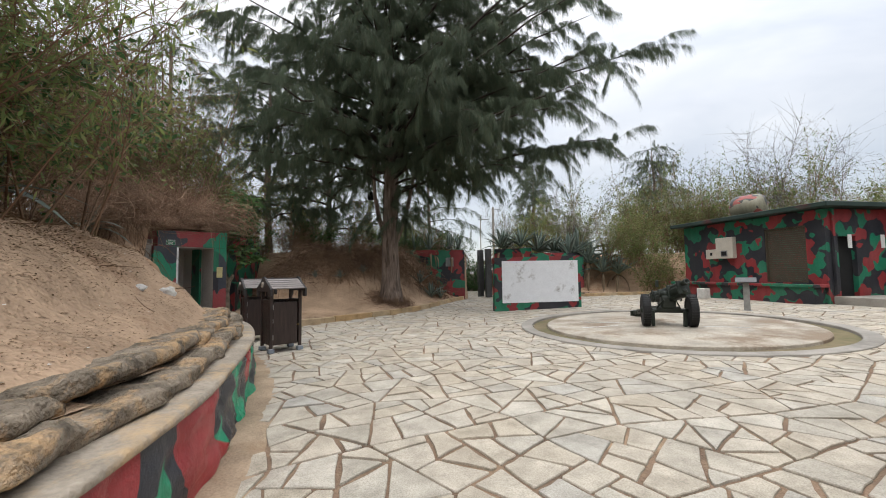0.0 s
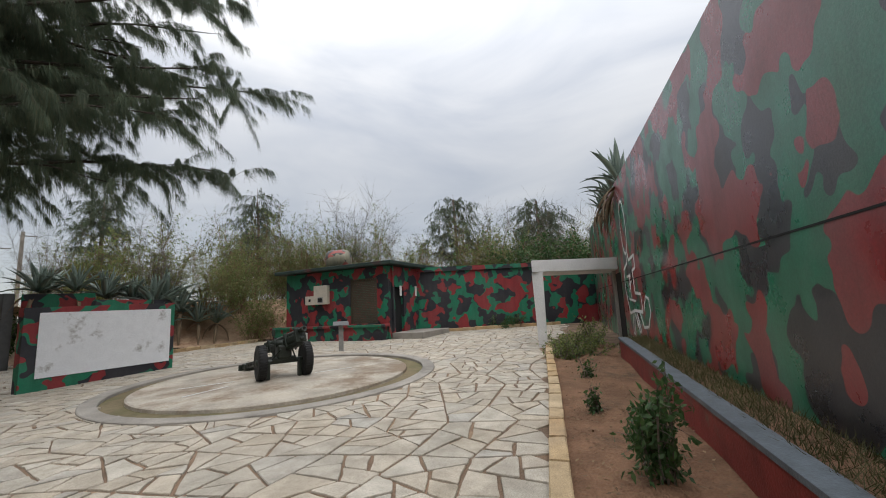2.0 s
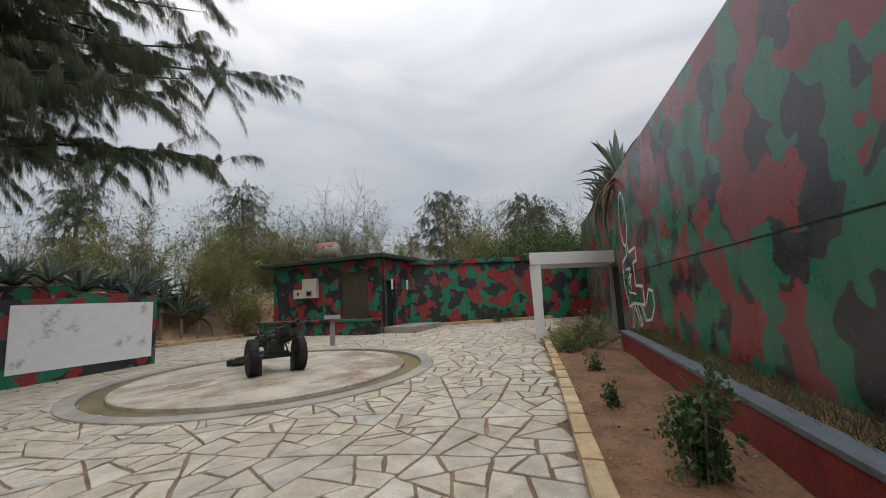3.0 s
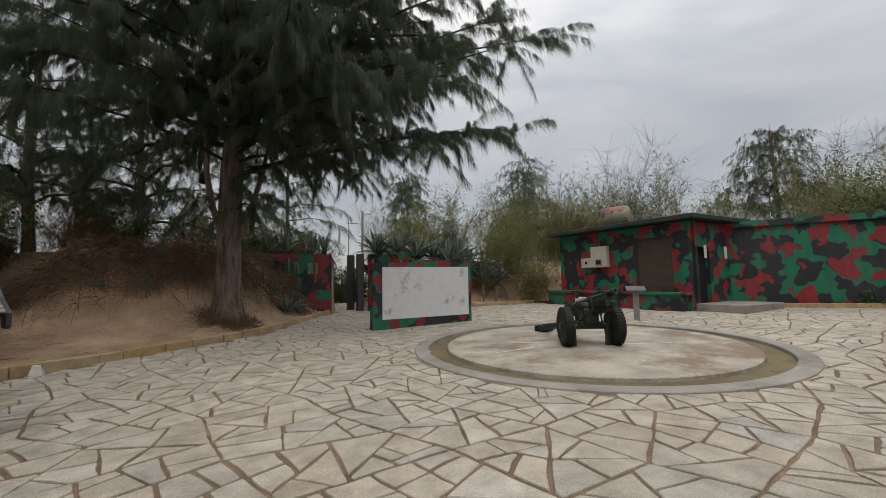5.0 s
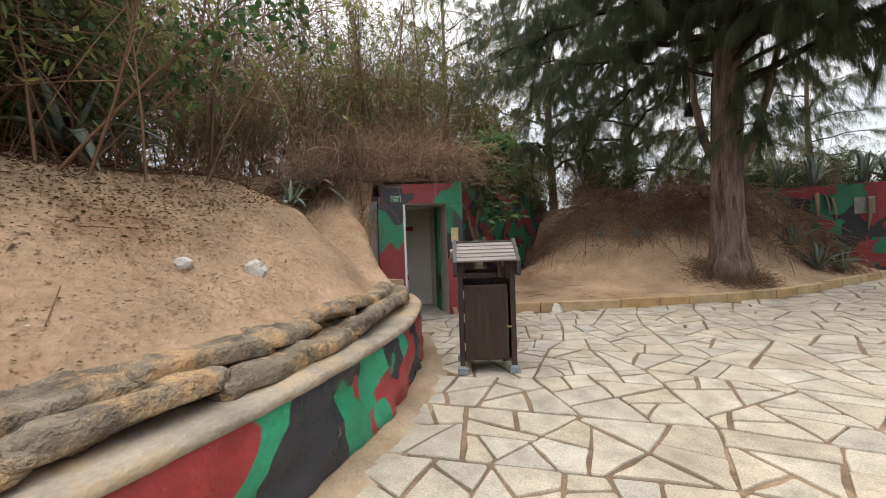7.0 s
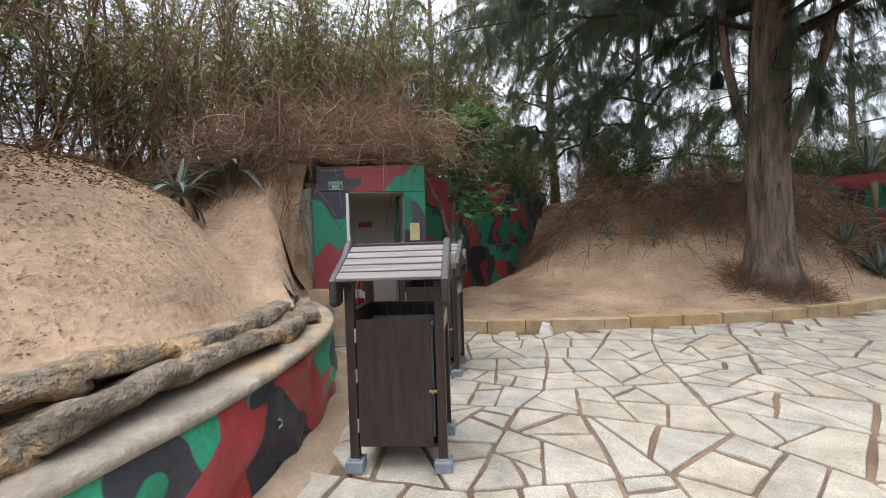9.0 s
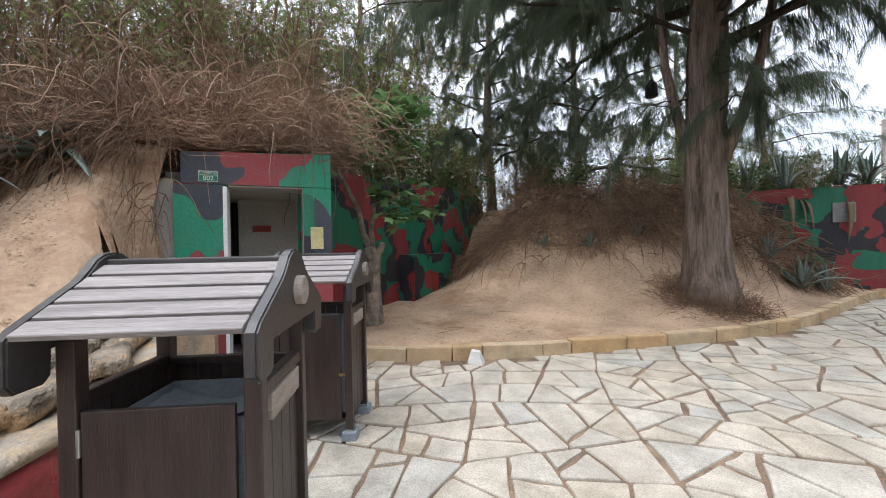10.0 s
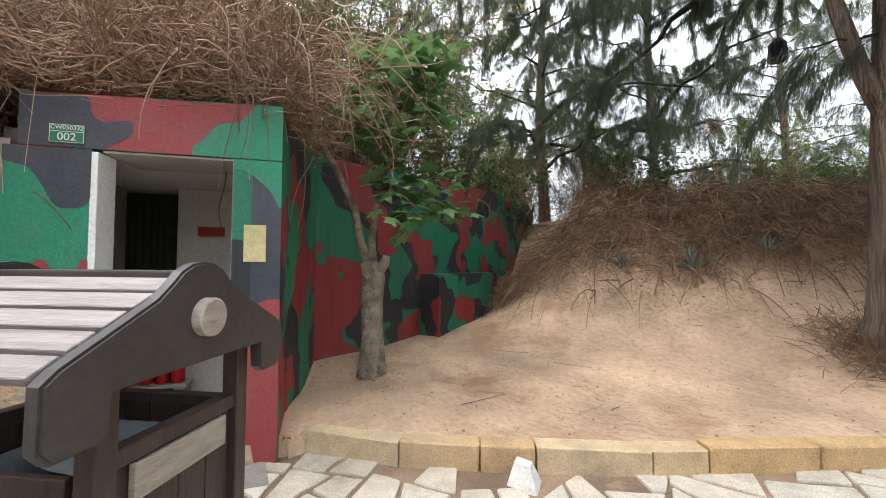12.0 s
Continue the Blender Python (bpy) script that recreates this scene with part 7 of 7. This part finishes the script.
# ---- planted bushes in the bed ----
def bed_bush(x, y, h, seed, label, leaves=1100):
    b = shrub("garden_bush", seed, h, h * 0.28, 9, 130, leaves, 0.075, 0.036, M_LEAF_DARK, M_TWIG_GREY, label, 0.11, 0.2)
    b.matrix_basis = pose(x, y, gz(x, y) + 0.12) @ Matrix.Diagonal((0.75, 0.75, 1.0, 1))
    tagged(b, label, "bush", "bushes in the planting bed")
    return b


bed_bush(3.57, 1.80, 1.0, 57, "leafy green bush in the planting bed", 1250)
bed_bush(5.3, 2.75, 0.45, 52, "small sparse bush in the planting bed", 220)
bed_bush(7.3, 3.4, 0.5, 53, "small sparse bush in the planting bed", 260)
for x, y, h, n in ((9.7, 4.3, 0.95, 1500), (10.3, 4.9, 0.7, 900), (9.2, 4.5, 0.6, 700), (10.9, 4.4, 1.0, 1400)):
    b = shrub("garden_bush", int(x * 10), h, h, 14, 200, n, 0.06, 0.03, M_LEAF_OLIVE, M_TWIG_GREY, "rounded yellow-green bush by the canopy post", 0.5, 0.1)
    b.matrix_basis = pose(x, y, gz(x, y) + 0.1)
b = shrub("garden_bush", 90, 1.0, 1.6, 24, 300, 2600, 0.07, 0.04, M_LEAF_DARK, M_TWIG_GREY, "low green bush at the long wall", 0.8, 0.1)
b.matrix_basis = pose(17.9, 10.3, gz(18, 10) + 0.1)

# ---- small knotty tree with lobed leaves beside the bunker ----
knot = new("small_tree")
tagged(knot, "small knotty tree with fresh green lobed leaves beside the bunker", "tree")
KX, KY = -6.72, 12.35
KZ = west_z(KX, KY)
knot.matrix_basis = pose(KX, KY, KZ - 0.05)
bm = tube(bmesh.new(), [(0, 0, -0.1), (0, 0, 0.1), (0.02, 0.0, 0.5), (-0.02, 0.01, 0.9), (0.03, 0, 1.2), (-0.03, -0.02, 1.38)], [0.22, 0.16, 0.125, 0.13, 0.14, 0.10], 18)
for v in bm.verts:
    v.co += 0.03 * noise.noise_vector(v.co * 7)
part("trunk", bm, M_BARK_PALE, knot, "pale knotty trunk", True)
part("branch", tube(bmesh.new(), [(-0.03, 0, 1.3), (-0.13, -0.08, 1.6), (-0.17, -0.14, 2.0), (-0.36, -0.30, 2.5), (-0.62, -0.50, 3.1)], [0.07, 0.05, 0.046, 0.038, 0.02], 10), M_BARK_PALE, knot, "", True)
part("branch", tube(bmesh.new(), [(0.02, 0, 1.3), (-0.04, 0.02, 1.65), (0.02, 0.05, 2.1), (0.15, 0.12, 2.7), (0.42, 0.36, 3.5)], [0.055, 0.042, 0.036, 0.028, 0.012], 10), M_BARK_PALE, knot, "", True)
part("branch", tube(bmesh.new(), [(0.05, 0, 1.2), (0.16, 0.05, 1.34), (0.2, 0.06, 1.44)], [0.07, 0.06, 0.045], 10), M_BARK_PALE, knot, "", True)
rng = np.random.RandomState(31)
tips = np.array([(r * 0.725 + w * 0.69, r * 0.688 - w * 0.725, z) for r, w, z in ((0.8, 0.1, 3.75), (0.5, 0.2, 3.6), (0.25, 0.0, 3.3), (0.55, 0.2, 3.0), (0.2, 0.3, 2.65), (0.62, 0.1, 2.35), (0.78, 0.2, 2.0), (0.35, 0.0, 3.85), (0.45, 0.3, 1.85), (0.0, 0.3, 2.9), (-0.25, 0.2, 3.2), (0.75, 0.0, 3.3), (0.3, 0.35, 2.2), (0.05, 0.3, 3.6))])
n = 380
c = tips[rng.randint(0, len(tips), n)] + rng.normal(0, 0.15, (n, 3)) * np.array([1, 1, 0.7])
leaf_v, leaf_f = [], []
for k in range(n):
    a0, span = rng.rand() * 6.28, 0.13 + 0.07 * rng.rand()
    lean = rng.normal(0, 0.3, 2)
    rim = []
    for j in range(15):
        a = a0 + (j - 7) * 0.36
        r = span * (1.0 - 0.07 * abs(j - 7)) * (1.0 if j % 3 == 1 else 0.72 if j % 3 == 0 else 0.62)
        x, y = r * math.cos(a), r * math.sin(a)
        rim.append(c[k] + np.array([x, y, lean[0] * x + lean[1] * y - 1.6 * r * r]))
    o = len(leaf_v)
    leaf_v += [c[k]] + rim
    leaf_f += [(o, o + j, o + j + 1) for j in range(1, 15)]
v, f = np.array(leaf_v), np.array(leaf_f)
array_object("foliage", v, f, M_LEAF_FRESH, knot)
tw = grow(rng, np.repeat(np.array([[0.0, 0.0, 2.2]]), len(tips), 0), tips - np.array([0, 0, 2.2]), np.linalg.norm(tips - np.array([0, 0, 2.2]), axis=1), rng.normal(0, 0.1, len(tips)), np.zeros(len(tips)), 5)
v, f = strand_mesh(tw, np.full(len(tips), 0.014), 0.4)
array_object("branchwork", v, f, M_BARK_PALE, knot)

# ---- far things beyond the passage ----
hedge = shrub("hedge", 95, 1.7, 2.2, 60, 900, 9000, 0.08, 0.045, M_LEAF_DARK, M_TWIG_GREY, "clipped dark green hedge along the passage", 0.3, 0.0)
hedge.matrix_basis = pose(2.3, 29.5, 0.2) @ Matrix.Diagonal((1.7, 1.0, 1.65, 1))
for x, y, h, lab in ((5.6, 44.0, 8.6, "tall grey utility pole in the distance"), (3.8, 40.0, 7.0, "thin lamp pole in the distance")):
    pole = new("utility_pole")
    tagged(pole, lab, "pole")
    pole.matrix_basis = pose(x, y, 0.2)
    part("shaft", tube(bmesh.new(), [(0, 0, -0.3), (0, 0, h)], [0.16 if h > 8 else 0.07, 0.11 if h > 8 else 0.045], 12), M_CONCRETE, pole)
    part("arm", one_block((1.0, 0.08, 0.08), (0.3, 0, h - 0.3), 0, 0.01), M_GREYPOST, pole)

# ---- irregular stone paving, last: single stones where the walk passes, the rest as one part ----
YARD = [(p.x, p.y) for p in PARAPET if p.y > -6] + [(-6.6, 9.3), (-5.9, 10.8)] + [(p.x, p.y) for p in KERB_WEST] + [(1.3, 21.3), (1.7, 29), (3.0, 29), (2.7, 21.5), (4.5, 20.6)] + [(p.x, p.y) for p in KERB_NORTH[2:]] + [(11.0, 19.6), (12.0, 13.3), (14.7, 14.2), (19.4, 7.9), (14.5, 6.4), (11.5, 5.75)] + [(p.x, p.y) for p in reversed(KERB_EAST)] + [(1.6, 0.4), (2.2, -6)]
rng = np.random.RandomState(2)


def cut(poly, p, d):
    """Cut a convex piece along a line into two."""
    halves = ([], [])
    for a, b in zip(poly, poly[1:] + poly[:1]):
        sa, sb = (a[0] - p[0]) * d[1] - (a[1] - p[1]) * d[0], (b[0] - p[0]) * d[1] - (b[1] - p[1]) * d[0]
        halves[0 if sa <= 0 else 1].append(a)
        if (sa <= 0) != (sb <= 0):
            t = sa / (sa - sb)
            m = (a[0] + (b[0] - a[0]) * t, a[1] + (b[1] - a[1]) * t)
            halves[0].append(m)
            halves[1].append(m)
    return halves


def area_of(poly):
    return 0.5 * sum(a[0] * b[1] - b[0] * a[1] for a, b in zip(poly, poly[1:] + poly[:1]))


# slabs as they came to the site, then broken across again and again into paving pieces
gi, gj = np.meshgrid(np.arange(-30, 40), np.arange(-30, 50))
lu, lv = gi * 1.12 + rng.uniform(-0.35, 0.35, gi.shape), gj * 0.86 + rng.uniform(-0.27, 0.27, gi.shape) + 0.25 * np.sin(gi * 0.9)
lx, ly = lu * math.cos(0.42) - lv * math.sin(0.42), lu * math.sin(0.42) + lv * math.cos(0.42)
cx = (lx[:-1, :-1] + lx[1:, 1:]) / 2
cy = (ly[:-1, :-1] + ly[1:, 1:]) / 2
near_yard = inside(cx, cy, YARD) | (poly_dist(cx, cy, YARD + YARD[:1]) < 1.2)
pieces = []
for r, c in np.argwhere(near_yard):
    cell = [(lx[r, c], ly[r, c]), (lx[r, c + 1], ly[r, c + 1]), (lx[r + 1, c + 1], ly[r + 1, c + 1]), (lx[r + 1, c], ly[r + 1, c])]
    todo = [cell]
    while todo:
        q = todo.pop()
        big = abs(area_of(q))
        if big < 0.10 + 0.15 * rng.rand():
            if big > 0.004:
                pieces.append(q)
            continue
        n = len(q)
        mid = (sum(p[0] for p in q) / n, sum(p[1] for p in q) / n)
        xs = np.array(q) - mid
        w, vec = np.linalg.eigh(xs.T @ xs)
        across = math.atan2(vec[1, 0], vec[0, 0]) + rng.normal(0, 0.2)
        off = rng.normal(0, 0.05, 2)
        todo += [h for h in cut(q, (mid[0] + off[0], mid[1] + off[1]), (math.cos(across), math.sin(across))) if len(h) > 2]


def inset(poly, gap):
    """Shrink a convex outline by the half joint."""
    n = len(poly)
    area = sum(poly[k][0] * poly[(k + 1) % n][1] - poly[(k + 1) % n][0] * poly[k][1] for k in range(n))
    if area < 0:
        poly = poly[::-1]
    out = [tuple(p) for p in poly]
    for k in range(n):
        a, b = poly[k], poly[(k + 1) % n]
        L = math.hypot(b[0] - a[0], b[1] - a[1])
        if L < 1e-6:
            continue
        nx, ny = (b[1] - a[1]) / L, -(b[0] - a[0]) / L
        lim = a[0] * nx + a[1] * ny - gap
        res = []
        for p, q in zip(out, out[1:] + out[:1]):
            dp, dq = p[0] * nx + p[1] * ny - lim, q[0] * nx + q[1] * ny - lim
            if dp <= 0:
                res.append(p)
            if (dp < 0) != (dq < 0) and abs(dp - dq) > 1e-9:
                t = dp / (dp - dq)
                res.append((p[0] + (q[0] - p[0]) * t, p[1] + (q[1] - p[1]) * t))
        out = res
        if len(out) < 3:
            return []
    return out


def roughen(poly, c):
    """Broken edges: chipped corners and slightly bent sides."""
    rough, n = [], len(poly)
    for k in range(n):
        a, b = poly[k], poly[(k + 1) % n]
        e = math.hypot(b[0] - a[0], b[1] - a[1])
        if e < 0.03:
            continue
        t = min(0.013 / e, 0.3)
        rough.append((a[0] + (b[0] - a[0]) * t - c[0], a[1] + (b[1] - a[1]) * t - c[1]))
        if e > 0.2:
            w = 0.011 * math.sin(a[0] * 173.0 + b[1] * 91.0) - 0.003
            rough.append(((a[0] + b[0]) / 2 + (b[1] - a[1]) / e * w - c[0], (a[1] + b[1]) / 2 - (b[0] - a[0]) / e * w - c[1]))
        rough.append((b[0] - (b[0] - a[0]) * t - c[0], b[1] - (b[1] - a[1]) * t - c[1]))
    return rough


outlines = [inset(poly, 0.007 + 0.015 * rng.rand()) for poly in pieces]
outlines = [p for p in outlines if len(p) >= 3]
mids = np.array([(sum(q[0] for q in p) / len(p), sum(q[1] for q in p) / len(p)) for p in outlines])
ok = inside(mids[:, 0], mids[:, 1], YARD) & (np.hypot(mids[:, 0] - CIRCLE.x, mids[:, 1] - CIRCLE.y) > RIM - 0.08) & (poly_dist(mids[:, 0], mids[:, 1], [(p.x, p.y) for p in PARAPET]) > 0.2)
line_d = poly_dist(mids[:, 0], mids[:, 1], [(0.4, 3.2), (0.0, 6.0), (-2.6, 11.0)])
chosen = [k for k in np.argsort(line_d) if ok[k]]


def stone_geometry(poly, top, tiltx, tilty):
    n = len(poly)
    cx, cy = sum(a[0] for a in poly) / n, sum(a[1] for a in poly) / n
    vs = [(x, y, -0.035) for x, y in poly]
    vs += [(x, y, top - 0.008 + tiltx * x + tilty * y) for x, y in poly]
    vs += [(cx + (x - cx) * 0.972, cy + (y - cy) * 0.972, top + tiltx * x + tilty * y) for x, y in poly]
    fs = [(k, (k + 1) % n, n + (k + 1) % n, n + k) for k in range(n)]
    fs += [(n + k, n + (k + 1) % n, 2 * n + (k + 1) % n, 2 * n + k) for k in range(n)]
    fs.append(tuple(range(2 * n, 3 * n)))
    return vs, fs


rest_v, rest_f = [], []
for k, pick in enumerate(chosen):
    p = mids[pick]
    poly = roughen(outlines[pick], p)
    if len(poly) < 3:
        continue
    vs, fs = stone_geometry(poly, 0.006 * rng.rand(), 0.0194 + rng.normal(0, 0.006), 0.0052 + rng.normal(0, 0.006))
    z = gz(p[0], p[1])
    if k < 300:
        me = bpy.data.meshes.new("paving_stone")
        me.from_pydata(vs, [], fs)
        me.materials.append(M_PAVING)
        ob = new("paving_stone", me)
        ob.location = (p[0], p[1], z)
        ob.parent = bedding
    else:
        o = len(rest_v)
        rest_v += [(x + p[0], y + p[1], q + z) for x, y, q in vs]
        rest_f += [tuple(i + o for i in f) for f in fs]
me = bpy.data.meshes.new("paving_stones")
me.from_pydata(rest_v, [], rest_f)
me.materials.append(M_PAVING)
rest = new("paving_stones", me)
rest.parent = bedding
tagged(rest, "irregular cream paving stones", kind="stuff")
